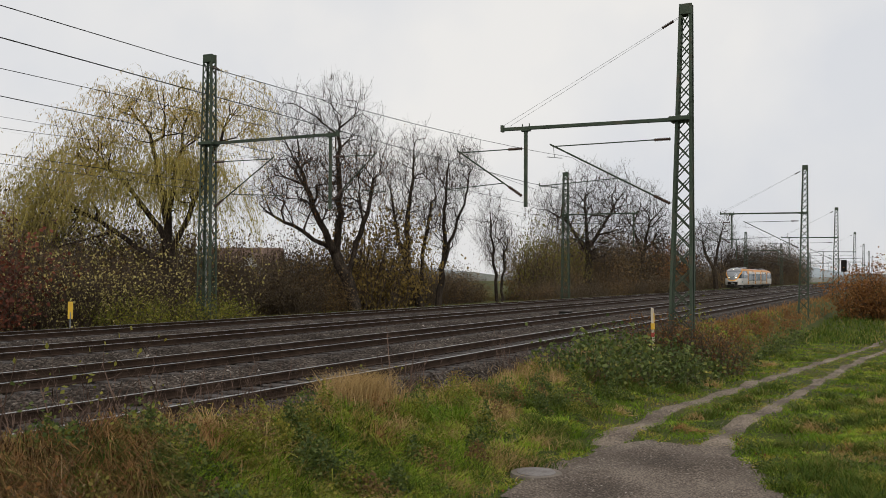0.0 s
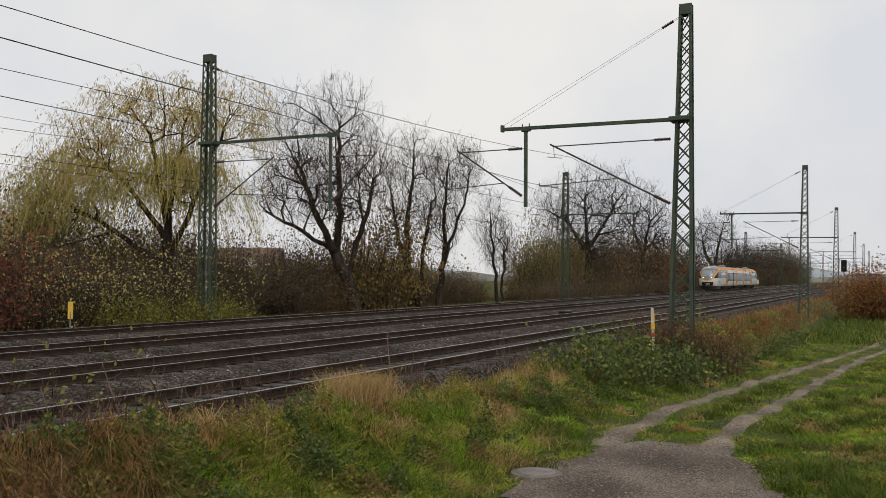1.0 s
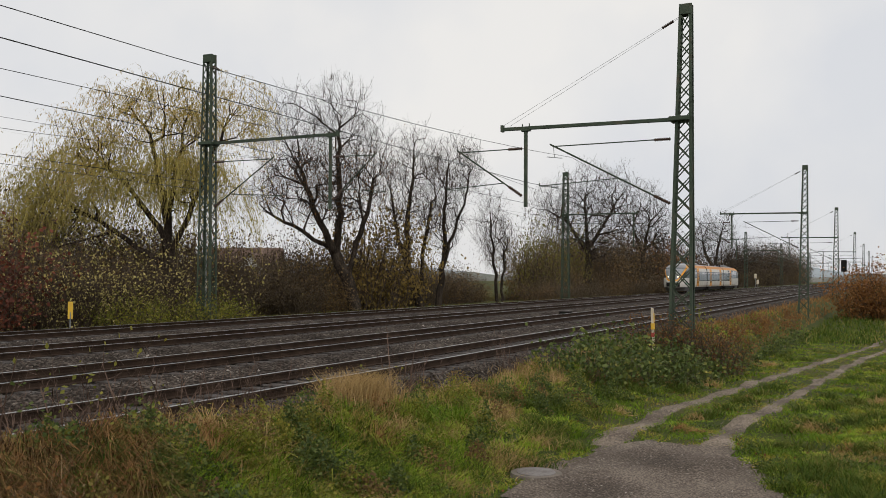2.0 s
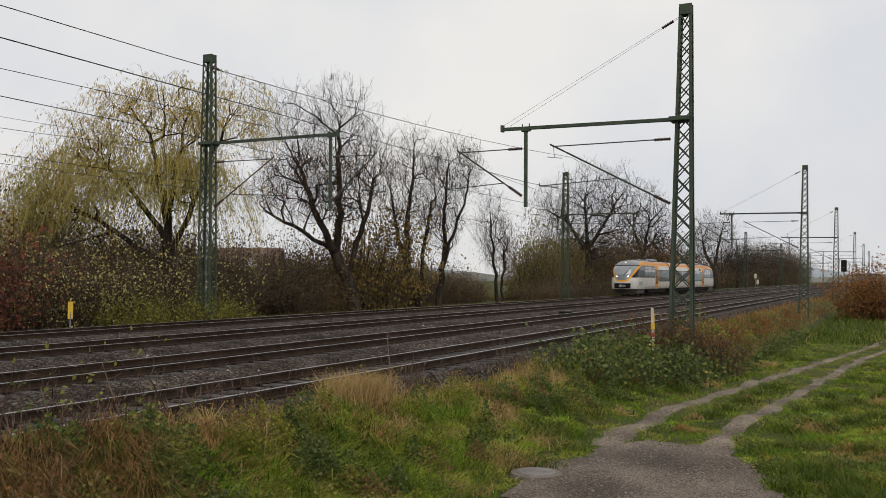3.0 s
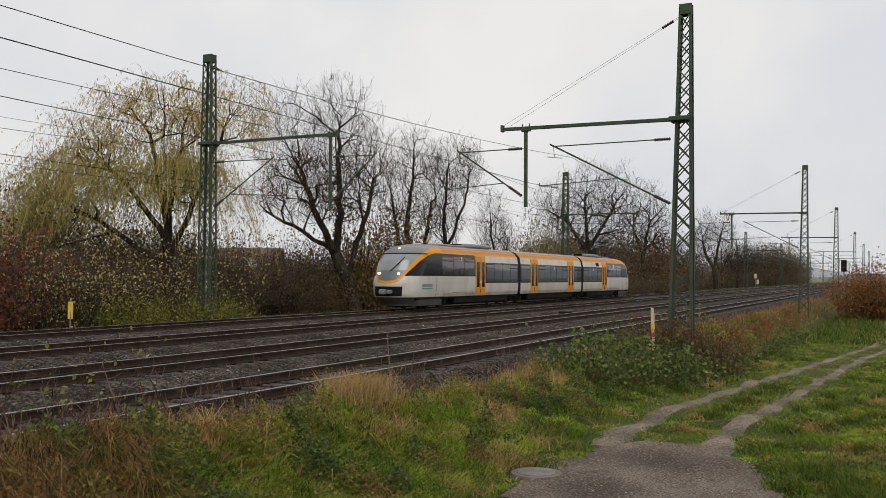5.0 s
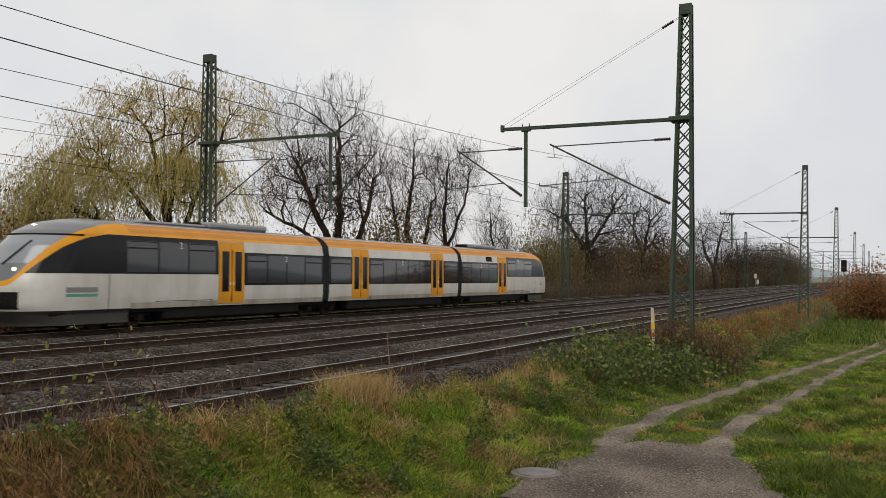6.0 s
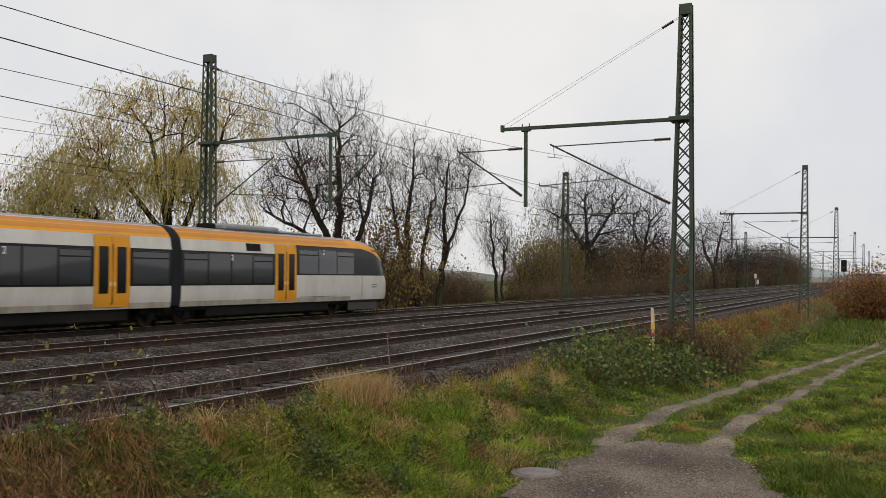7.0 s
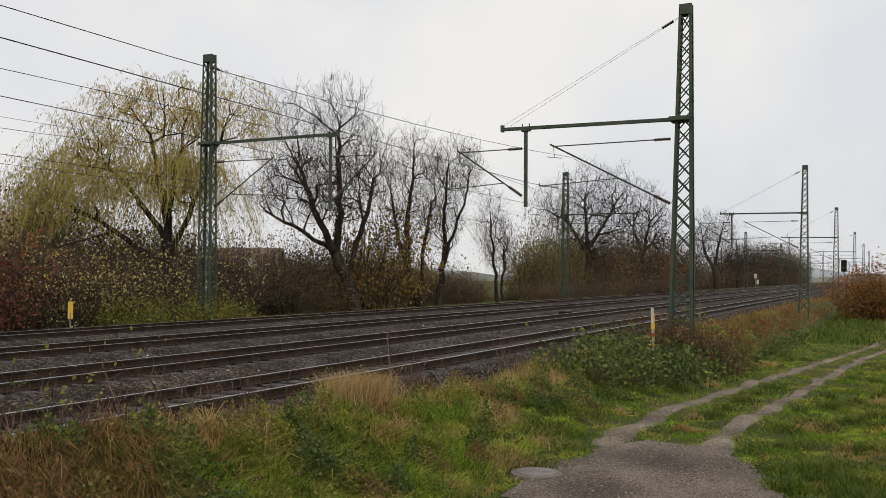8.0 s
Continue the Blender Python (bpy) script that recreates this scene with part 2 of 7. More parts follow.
M_PANEL = paint("lamp_panel_paint", (0.10, 0.115, 0.12), 0.3, (0.15, 0.15, 0.14), 0.3, 1.0)
M_RUBBER = paint("gangway_rubber", (0.014, 0.014, 0.015), 0.75, (0.035, 0.032, 0.03), 0.5, 2.0, spec=0.1)
M_LAMP = glow("headlight_glow", (1.0, 0.88, 0.66), 3.0)
M_YELLOW = paint("yellow_sign_paint", (0.62, 0.38, 0.03), 0.5, (0.3, 0.25, 0.1), 0.3, 4.0)
M_WHITEPOST = paint("white_post_paint", (0.5, 0.44, 0.33), 0.6, (0.3, 0.22, 0.14), 0.5, 6.0)
M_RED = paint("red_post_paint", (0.42, 0.05, 0.03), 0.6, (0.2, 0.1, 0.08), 0.4, 6.0)
M_CONCRETE = surface("cover_concrete", [(0.3, (0.10, 0.085, 0.07)), (0.7, (0.18, 0.15, 0.125))], 3.0, 8, 0.9, fine=60, bump=0.4, dist=0.006)
M_IRON = surface("cover_iron", [(0.3, (0.13, 0.115, 0.105)), (0.7, (0.22, 0.2, 0.19))], 4.0, 6, 0.7, 0.3, fine=60, bump=0.3, dist=0.004)
M_RENDER = surface("house_render", [(0.3, (0.5, 0.49, 0.46)), (0.7, (0.66, 0.65, 0.62))], 0.8, 8, 0.9, fine=20, bump=0.1)
M_BRICK = surface("brown_brick", [(0.3, (0.16, 0.09, 0.065)), (0.7, (0.26, 0.15, 0.105))], 1.0, 8, 0.9, fine=14, bump=0.2)
M_TILE = surface("roof_tile", [(0.3, (0.11, 0.07, 0.055)), (0.7, (0.18, 0.12, 0.095))], 1.2, 8, 0.85, fine=12, bump=0.3)
# Pale blue-grey base colour stands in for haze over the far hills.
M_HILL = surface("haze_tinted_hill", [(0.3, (0.30, 0.34, 0.37)), (0.7, (0.36, 0.39, 0.41))], 0.01, 5, 1.0, spec=0.0, fine=0.05, bump=0.0)
# Wood colour greyed and lightened to include the haze at that distance.
M_FARWOOD = surface("haze_tinted_wood", [(0.3, (0.15, 0.155, 0.14)), (0.7, (0.22, 0.22, 0.20))], 0.02, 6, 1.0, spec=0.0, fine=0.3, bump=0.0)
M_GREEN = paint("green_lettering", (0.05, 0.25, 0.15), 0.5)
M_GREYLET = paint("grey_lettering", (0.16, 0.16, 0.16), 0.5)
M_WHITELET = paint("white_lettering", (0.7, 0.7, 0.7), 0.5)


# ---- mesh helpers ----
def mesh_from(name, verts, faces, material, smooth=False):
    me = bpy.data.meshes.new(name)
    me.from_pydata([tuple(v) for v in verts], [], [tuple(f) for f in faces])
    me.materials.append(material)
    if smooth:
        me.polygons.foreach_set("use_smooth", [True] * len(me.polygons))
    me.update()
    return me


def tri_mesh(name, verts, n_per, tris_per, material):
    """Many small pieces of the same topology: verts (n*n_per, 3), tris_per is the faces of one piece."""
    verts = np.asarray(verts, dtype=np.float32).reshape(-1, 3)
    n = len(verts) // n_per
    t = np.asarray(tris_per, dtype=np.int32)
    k = t.shape[1]
    loops = (t[None, :, :] + (np.arange(n, dtype=np.int32) * n_per)[:, None, None]).reshape(-1)
    me = bpy.data.meshes.new(name)
    me.vertices.add(len(verts))
    me.vertices.foreach_set("co", verts.reshape(-1))
    me.loops.add(len(loops))
    me.loops.foreach_set("vertex_index", loops)
    nf = n * len(t)
    me.polygons.add(nf)
    me.polygons.foreach_set("loop_start", np.arange(0, nf * k, k, dtype=np.int32))
    me.polygons.foreach_set("loop_total", np.full(nf, k, dtype=np.int32))
    me.materials.append(material)
    me.update(calc_edges=True)
    me.validate()
    return me


def put(name, me, parent=None, label=""):
    ob = new(name, me)
    if parent is not None:
        ob.parent = parent
    if label:
        ob["label"] = label
    return ob


def part(name, bm, material, parent, label=""):
    me = bpy.data.meshes.new(name)
    bm.to_mesh(me)
    bm.free()
    me.materials.append(material)
    return put(name, me, parent, label)


def box_bm(bm, lo, hi, bevel=0.0):
    lo, hi = Vector(lo), Vector(hi)
    c, s = (lo + hi) / 2, hi - lo
    got = bmesh.ops.create_cube(bm, size=1.0, matrix=Matrix.Translation(c) @ Matrix.Diagonal((*s, 1)))
    if bevel:
        es = list({e for v in got["verts"] for e in v.link_edges})
        bmesh.ops.bevel(bm, geom=es, offset=bevel, segments=1, affect='EDGES')
    return bm


def bar_bm(bm, a, b, r, sides=6, r2=None):
    """A round bar from a to b."""
    a, b = Vector(a), Vector(b)
    d = b - a
    m = Matrix.Translation((a + b) / 2) @ d.to_track_quat('Z', 'Y').to_matrix().to_4x4()
    bmesh.ops.create_cone(bm, cap_ends=True, segments=sides, radius1=r, radius2=r if r2 is None else r2, depth=d.length, matrix=m)
    return bm


def flat_bar_bm(bm, a, b, w, t, side):
    """A flat or angle bar from a to b: w wide along side, t thick."""
    a, b, side = Vector(a), Vector(b), Vector(side).normalized()
    d = (b - a).normalized()
    nrm = d.cross(side).normalized()
    side = nrm.cross(d).normalized()
    vs = []
    for p in (a, b):
        for i, j in ((-1, -1), (1, -1), (1, 1), (-1, 1)):
            vs.append(bm.verts.new(p + side * (w / 2 * i) + nrm * (t / 2 * j)))
    for f in ((0, 3, 2, 1), (4, 5, 6, 7), (0, 1, 5, 4), (1, 2, 6, 5), (2, 3, 7, 6), (3, 0, 4, 7)):
        bm.faces.new([vs[i] for i in f])
    return bm


def fresh():
    return bmesh.new()


def thing(name, label, category, group="", at=None):
    e = new(name)
    e.empty_display_size = 0.2
    tagged(e, label, category, group)
    if at is not None:
        e.matrix_basis = at
    return e


# ---- ground ----
PROFILE_X = [-3000, -200, -45, -33, -29.6, -28.6, -8.7, -8.0, -6.6, -5.4, -1.0, 1.5, 4, 12, 60, 3000]
PROFILE_Z = [-3.0, -1.6, -1.0, -0.75, -0.6, -0.62, -0.50, -0.56, -0.95, -1.2, -1.2, -1.0, -0.75, -0.6, -1.2, -3.0]


def ground_z(x, y):
    x, y = np.asarray(x, dtype=float), np.asarray(y, dtype=float)
    z = np.interp(x, PROFILE_X, PROFILE_Z)
    fall = np.clip((y - 22) * 0.025, 0, 0.8) * np.clip((x + 7.5) / 2.0, 0, 1)
    stand = 1.3 * np.exp(-((x - 0.5) ** 2 + (y + 2) ** 2) / 16.0)
    lumps = 0.05 * np.sin(1.7 * x + 0.6 * y) * np.sin(0.9 * y - 0.5 * x) + 0.03 * np.sin(3.1 * x + 1.3) * np.sin(2.3 * y)
    bank = (0.36 * np.clip((17 - y) / 5, 0, 1) + 0.16 * np.clip((11 - y) / 3, 0, 1)) * np.exp(-((x + 7.9) / 0.8) ** 2)
    tuss = 0.035 * np.sin(6.1 * x + 2 * np.sin(1.9 * y)) * np.sin(5.3 * y + 1.5 * np.sin(2.2 * x)) * np.clip((90 - y) / 60, 0, 1)
    lump_mask = np.clip((np.abs(x + 18.6) - 9.9) * 2, 0, 1)
    return z - fall + bank + tuss * lump_mask * ~((x > -5.3) & (x < 1.0) & (y < 60)) + stand + lumps * np.clip((np.abs(x + 18.6) - 9.9) * 2, 0, 1)


def axis_steps(fine_lo, fine_hi, step, far):
    mid = list(np.arange(fine_lo, fine_hi + 1e-6, step))
    out, d = [], step
    p = fine_hi
    while p < far:
        d *= 1.35
        p += d
        out.append(p)
    low, d, p = [], step, fine_lo
    while p > -far:
        d *= 1.35
        p -= d
        low.append(p)
    return np.array(low[::-1] + mid + out)


def make_ground():
    xs, ys = axis_steps(-34, 8, 0.35, 2800), axis_steps(0, 70, 0.5, 2800)
    gx, gy = np.meshgrid(xs, ys)
    gz = ground_z(gx, gy)
    verts = np.stack([gx, gy, gz], -1).reshape(-1, 3)
    nx = len(xs)
    faces = [(j * nx + i, j * nx + i + 1, (j + 1) * nx + i + 1, (j + 1) * nx + i) for j in range(len(ys) - 1) for i in range(nx - 1)]
    ob = put("ground", mesh_from("ground", verts, faces, M_GROUND, True))
    tagged(ob, "grassy damp meadow ground beside the railway line", "ground", kind="structure")


make_ground()

# the farm track: two wheel ruts that start at a gravelled patch
RUT_A = [(-4.85, 17.0), (-4.76, 21.4), (-4.25, 27.2), (-3.2, 37.4), (-1.17, 58.0), (1.2, 72.0), (8, 95), (20, 125)]
RUT_B = [(-2.95, 16.5), (-2.92, 19.1), (-2.42, 26.5), (-1.91, 37.0), (-0.75, 51.6), (2.4, 70.5), (9.5, 93), (21.5, 124)]
PAD = [(-5.15, 2.0), (-5.2, 9.0), (-5.1, 13.0), (-5.05, 15.5), (-4.75, 17.2), (-4.2, 17.4), (-3.6, 17.2), (-2.7, 17.6), (-2.35, 16.8), (-1.5, 14.3), (-0.6, 12.0), (0.4, 8.0), (1.0, 2.0)]


def smooth_line(pts, step):
    pts = np.array(pts, dtype=float)
    s = np.concatenate([[0], np.cumsum(np.linalg.norm(np.diff(pts, axis=0), axis=1))])
    m = np.gradient(pts, s, axis=0)
    q = np.arange(0, s[-1], step)
    i = np.clip(np.searchsorted(s, q, side="right") - 1, 0, len(s) - 2)
    h = s[i + 1] - s[i]
    t = (q - s[i]) / h
    t, h = t[:, None], h[:, None]
    return (2 * t ** 3 - 3 * t ** 2 + 1) * pts[i] + (t ** 3 - 2 * t ** 2 + t) * h * m[i] + (-2 * t ** 3 + 3 * t ** 2) * pts[i + 1] + (t ** 3 - t ** 2) * h * m[i + 1]


LINE_A, LINE_B = smooth_line(RUT_A, 0.4), smooth_line(RUT_B, 0.4)


def inside_pad(x, y):
    x, y = np.asarray(x), np.asarray(y)
    hit = np.zeros(x.shape, bool)
    for (x0, y0), (x1, y1) in zip(PAD, PAD[1:] + PAD[:1]):
        c = ((y0 > y) != (y1 > y)) & (x < (x1 - x0) * (y - y0) / (y1 - y0 + 1e-12) + x0)
        hit ^= c
    return hit


def near_line(line, x, y):
    return np.interp(y, line[:, 1], line[:, 0]) - x


def on_path(x, y, margin=0.0):
    """True where bare gravel lies."""
    w = 0.28 + 0.10 * np.sin(1.9 * y) * np.sin(0.7 * y + 1) - margin
    a = (np.abs(near_line(LINE_A, x, y)) < w) & (y > 16.5)
    b = (np.abs(near_line(LINE_B, x, y)) < w) & (y > 16.0)
    wob = 0.12 * np.sin(y * 3.1) + 0.10 * np.sin(x * 4.3 + y * 1.7)
    c = inside_pad(x + wob, y + wob * 0.6)
    if margin > 0:
        c &= inside_pad(x + wob + margin, y + wob * 0.6 + margin) & inside_pad(x + wob - margin, y + wob * 0.6)
    return a | b | c


def make_path():
    rng = np.random.default_rng(3)
    for line, nm in ((LINE_A, "path"), (LINE_B, "path")):
        n = len(line)
        d = np.gradient(line, axis=0)
        d /= np.linalg.norm(d, axis=1)[:, None]
        nrm = np.stack([-d[:, 1], d[:, 0]], 1)
        k = 7
        rows = []
        ease = np.convolve(rng.normal(0, 0.16, n + 4), np.ones(5) / 5, "valid")
        start = 0.22 * np.exp(-np.arange(n) * 0.4 / 2.5)
        wl_, wr_ = 0.30 + start + ease + rng.normal(0, 0.04, n), 0.30 + start - ease + rng.normal(0, 0.04, n)
        for j in range(k):
            f = j / (k - 1) * 2 - 1
            off = np.where(f < 0, f * wl_, f * wr_)
            p = line + nrm * off[:, None]
            z = ground_z(p[:, 0], p[:, 1]) + 0.03 - 0.035 * f * f - 0.02 * abs(f)
            rows.append(np.column_stack([p, z]))
        v = np.stack(rows, 1).reshape(-1, 3)
        faces = [(i * k + j, i * k + j + 1, (i + 1) * k + j + 1, (i + 1) * k + j) for i in range(n - 1) for j in range(k - 1)]
        ob = put(nm, mesh_from(nm, v, faces, M_RUT, True))
        tagged(ob, "bare gravel wheel rut of a farm track through grass", "path", kind="structure")
    # gravelled patch as a grid cut to its outline
    xs, ys = np.arange(-5.6, 1.4, 0.14), np.arange(2, 18.2, 0.14)
    gx, gy = np.meshgrid(xs, ys)
    wob = 0.12 * np.sin(gy * 3.1) + 0.10 * np.sin(gx * 4.3 + gy * 1.7)
    keep = inside_pad(gx + wob, gy + wob * 0.6)
    gz = ground_z(gx, gy) + 0.035 + 0.008 * np.sin(gx * 9) * np.sin(gy * 8)
    nx = len(xs)
    v = np.stack([gx, gy, gz], -1).reshape(-1, 3)
    faces = [(j * nx + i, j * nx + i + 1, (j + 1) * nx + i + 1, (j + 1) * nx + i) for j in range(len(ys) - 1) for i in range(nx - 1)
             if keep[j, i] and keep[j, i + 1] and keep[j + 1, i] and keep[j + 1, i + 1]]
    me = mesh_from("path", v, faces, M_GRAVEL, True)
    bm = fresh()
    bm.from_mesh(me)
    bmesh.ops.delete(bm, geom=[q for q in bm.verts if not q.link_faces], context='VERTS')
    bm.to_mesh(me)
    bm.free()
    tagged(put("path", me), "worn brownish gravel patch where the farm track begins", "path", kind="structure")


make_path()


def stones(name, n, place, size, material, seed, label, category):
    """Loose stones: squashed eight-sided lumps."""
    rng = np.random.default_rng(seed)
    x, y = place(rng, n)
    n = len(x)
    z = size[2](x, y)
    base = np.array([(1, 0, 0), (-1, 0, 0), (0, 1, 0), (0, -1, 0), (0, 0, 0.8), (0, 0, -0.8)], float)
    s = rng.uniform(size[0], size[1], n)
    v = base[None] * s[:, None, None] * rng.uniform(0.6, 1.25, (n, 6, 3)) + rng.normal(0, 0.15, (n, 6, 3)) * s[:, None, None]
    a = rng.uniform(0, 6.28, n)
    c, si = np.cos(a)[:, None], np.sin(a)[:, None]
    v = np.stack([v[..., 0] * c - v[..., 1] * si, v[..., 0] * si + v[..., 1] * c, v[..., 2]], -1)
    v += np.stack([x, y, z + s * 0.25], -1)[:, None, :]
    tris = [(0, 2, 4), (2, 1, 4), (1, 3, 4), (3, 0, 4)]
    ob = put(name, tri_mesh(name, v, 6, tris, material))
    tagged(ob, label, category, kind="stuff")


# ---- railway ----
TRACKS = [-10.3, -14.9, -20.3, -25.86]


def bed_z(x, y):
    x = np.asarray(x, dtype=float)
    d = np.min(np.abs(x[..., None] - np.array(TRACKS)), -1)
    edge = np.clip((np.abs(x + 18.1) - 9.2) / 0.9, 0, 1)
    dip = np.clip((d - 1.35) / 0.9, 0, 1) * 0.10
    return -0.20 - dip - edge * 0.55 + 0.012 * np.sin(5 * x + 3 * np.asarray(y)) * np.sin(4 * np.asarray(y) - 2 * x)


def make_bed():
    xs = np.arange(-28.9, -7.9, 0.16)
    ys = np.concatenate([np.arange(-30, 90, 0.4), np.arange(90, 620, 4.0)])
    gx, gy = np.meshgrid(xs, ys)
    v = np.stack([gx, gy, bed_z(gx, gy)], -1).reshape(-1, 3)
    nx = len(xs)
    faces = [(j * nx + i, j * nx + i + 1, (j + 1) * nx + i + 1, (j + 1) * nx + i) for j in range(len(ys) - 1) for i in range(nx - 1)]
    me = mesh_from("trackbed", v, faces, M_BALLAST, True)
    me.materials.append(M_DARKBED)
    cx = xs[:-1] + 0.08
    # Faces within 1.15 m of a track centre take the darker ballast.
    row = (np.min(np.abs(cx[:, None] - np.array(TRACKS)), 1) < 1.15).astype(int)
    me.polygons.foreach_set("material_index", np.tile(row, len(ys) - 1))
    tagged(put("trackbed", me), "grey-brown crushed stone ballast bed under four tracks", "ballast", kind="structure")


make_bed()


def ballast_place(rng, n):
    y = 6 + 60 * rng.random(n) ** 1.6
    x = rng.uniform(-28.6, -8.1, n)
    return x, y


def between(rng, n):
    x, y = ballast_place(rng, n)
    k = np.min(np.abs(x[:, None] - np.array(TRACKS)), 1) > 1.05 + rng.normal(0, 0.12, n)
    return x[k], y[k]


def inside(rng, n):
    x, y = ballast_place(rng, n)
    k = np.min(np.abs(x[:, None] - np.array(TRACKS)), 1) < 1.15 + rng.normal(0, 0.12, n)
    return x[k], y[k]


stones("ballast_stones", 48000, between, (0.02, 0.045, bed_z), M_STONE, 5, "loose crushed ballast stones between the tracks", "ballast")
stones("dark_stones", 40000, inside, (0.02, 0.042, bed_z), M_DARKSTONE, 8, "darker ballast stones between the rails", "ballast")


def path_place(rng, n):
    x, y = rng.uniform(-6, 2, n), 9 + 34 * rng.random(n) ** 1.7
    k = on_path(x, y, -0.08)
    return x[k], y[k]


stones("path_stones", 16000, path_place, (0.008, 0.026, lambda x, y: ground_z(x, y) + 0.03), M_PEBBLE, 6, "scattered small gravel stones on the farm track", "gravel")

RAIL_SECTION = [(-0.07, -0.172), (0.07, -0.172), (0.07, -0.158), (0.012, -0.14), (0.012, -0.05), (0.036, -0.04), (0.036, -0.006), (-0.036, -0.006), (-0.036, -0.04), (-0.012, -0.05), (-0.012, -0.14), (-0.07, -0.158)]


def make_tracks():
    y0, y1 = -30.0, 620.0
    sl_near = fresh()
    box_bm(sl_near, (-1.3, -0.13, -0.36), (1.3, 0.13, -0.175), 0.025)
    sleeper_me = bpy.data.meshes.new("sleeper")
    sl_near.to_mesh(sleeper_me)
    sl_near.free()
    sleeper_me.materials.append(M_SLEEPER)
    clip = fresh()
    for sx in (-0.7525, 0.7525):
        for s in (-1, 1):
            box_bm(clip, (sx + s * 0.11 - 0.05, -0.06, -0.175), (sx + s * 0.11 + 0.05, 0.06, -0.145), 0.01)
    clip_me = bpy.data.meshes.new("rail_fastening")
    clip.to_mesh(clip_me)
    clip.free()
    clip_me.materials.append(M_RAIL)
    for ti, tx in enumerate(TRACKS):
        tr = thing("railway_track", "railway track of worn steel rails on sleepers in ballast", "track", "railway tracks", pose(tx, 0, 0))
        tr["kind"] = "structure"
        for sx in (-0.7525, 0.7525):
            n = len(RAIL_SECTION)
            v = [(sx + a, y, b) for y in (y0, y1) for a, b in RAIL_SECTION]
            f = [(i, (i + 1) % n, n + (i + 1) % n, n + i) for i in range(n)] + [tuple(range(n))[::-1], tuple(range(n, 2 * n))]
            rail = put("rail", mesh_from("rail", v, f, M_RAIL), tr, "rust-brown steel rail")
            v = [(sx + a, y, b) for y in (y0, y1) for a, b in ((-0.034, -0.006), (0.034, -0.006), (0.034, -0.002), (0.024, 0.0), (-0.024, 0.0), (-0.034, -0.002))]
            f = [(i, (i + 1) % 6, 6 + (i + 1) % 6, 6 + i) for i in range(6)]
            put("rail_head", mesh_from("rail_head", v, f, M_RAILTOP), rail, "polished running surface")
        near_lo, near_hi = 12.0 + 3 * ti, 55.0 + 3 * ti
        verts, faces = [], []
        for y in np.arange(y0, 260, 0.62):
            if near_lo < y < near_hi:
                s = put("sleeper", sleeper_me, tr)
                s.location = (0, y, 0)
                c = put("rail_fastening", clip_me, s)
            else:
                b = len(verts)
                verts += [(a, y + e, z) for z in (-0.36, -0.175) for a, e in ((-1.3, -0.13), (1.3, -0.13), (1.3, 0.13), (-1.3, 0.13))]
                faces += [(b + 4, b + 5, b + 6, b + 7), (b, b + 1, b + 5, b + 4), (b + 2, b + 3, b + 7, b + 6), (b + 1, b + 2, b + 6, b + 5), (b + 3, b, b + 4, b + 7)]
        o = put("far_sleepers", mesh_from("far_sleepers", verts, faces, M_SLEEPER), tr)
        o["kind"] = "stuff"


make_tracks()


# ---- overhead line ----
def lattice_mast(height, foot_w, top_w, group, base=(0, 0, 0), tip=(0, 0), label="green-painted steel lattice mast of the overhead line"):
    """Four angle legs with crossed bars. foot_w, top_w: (across, along). tip: lean of the top."""
    mast = thing("catenary_mast", label, "mast", group, pose(*base))
    def corner(i, j, z):
        f = z / height
        return Vector((tip[0] * f + i * (foot_w[0] * (1 - f) + top_w[0] * f) / 2, tip[1] * f + j * (foot_w[1] * (1 - f) + top_w[1] * f) / 2, z))
    for i in (-1, 1):
        for j in (-1, 1):
            bm = fresh()
            a, b = corner(i, j, -0.6), corner(i, j, height)
            flat_bar_bm(bm, a, b, 0.095, 0.012, (1, 0, 0))
            flat_bar_bm(bm, a + Vector((i * 0.042, -j * 0.045, 0)), b + Vector((i * 0.042, -j * 0.045, 0)), 0.095, 0.012, (0, 1, 0))
            part("leg", bm, M_MAST, mast)
    z, up = 0.3, True
    levels = [0.3]
    while levels[-1] < height - 0.9:
        f = levels[-1] / height
        levels.append(levels[-1] + 0.85 * (foot_w[0] * (1 - f) + top_w[0] * f) + 0.12)
    levels[-1] = height - 0.35
    for side in range(4):
        bm = fresh()
        for n, (z0, z1) in enumerate(zip(levels, levels[1:])):
            if side < 2:
                j = -1 if side == 0 else 1
                a0, b0, a1, b1 = corner(-1, j, z0), corner(1, j, z0), corner(-1, j, z1), corner(1, j, z1)
                sd = (1, 0, 0)
            else:
                i = -1 if side == 2 else 1
                a0, b0, a1, b1 = corner(i, -1, z0), corner(i, 1, z0), corner(i, -1, z1), corner(i, 1, z1)
                sd = (0, 1, 0)
            flat_bar_bm(bm, a0, b1, 0.045, 0.008, sd)
            flat_bar_bm(bm, b0, a1, 0.045, 0.008, sd)
        part("lattice", bm, M_MAST, mast)
    bm = fresh()
    c = corner(0, 0, height)
    box_bm(bm, (c.x - top_w[0] / 2 - 0.03, c.y - top_w[1] / 2 - 0.03, height - 0.38), (c.x + top_w[0] / 2 + 0.03, c.y + top_w[1] / 2 + 0.03, height), 0.015)
    part("head_plate", bm, M_MAST, mast)
    return mast


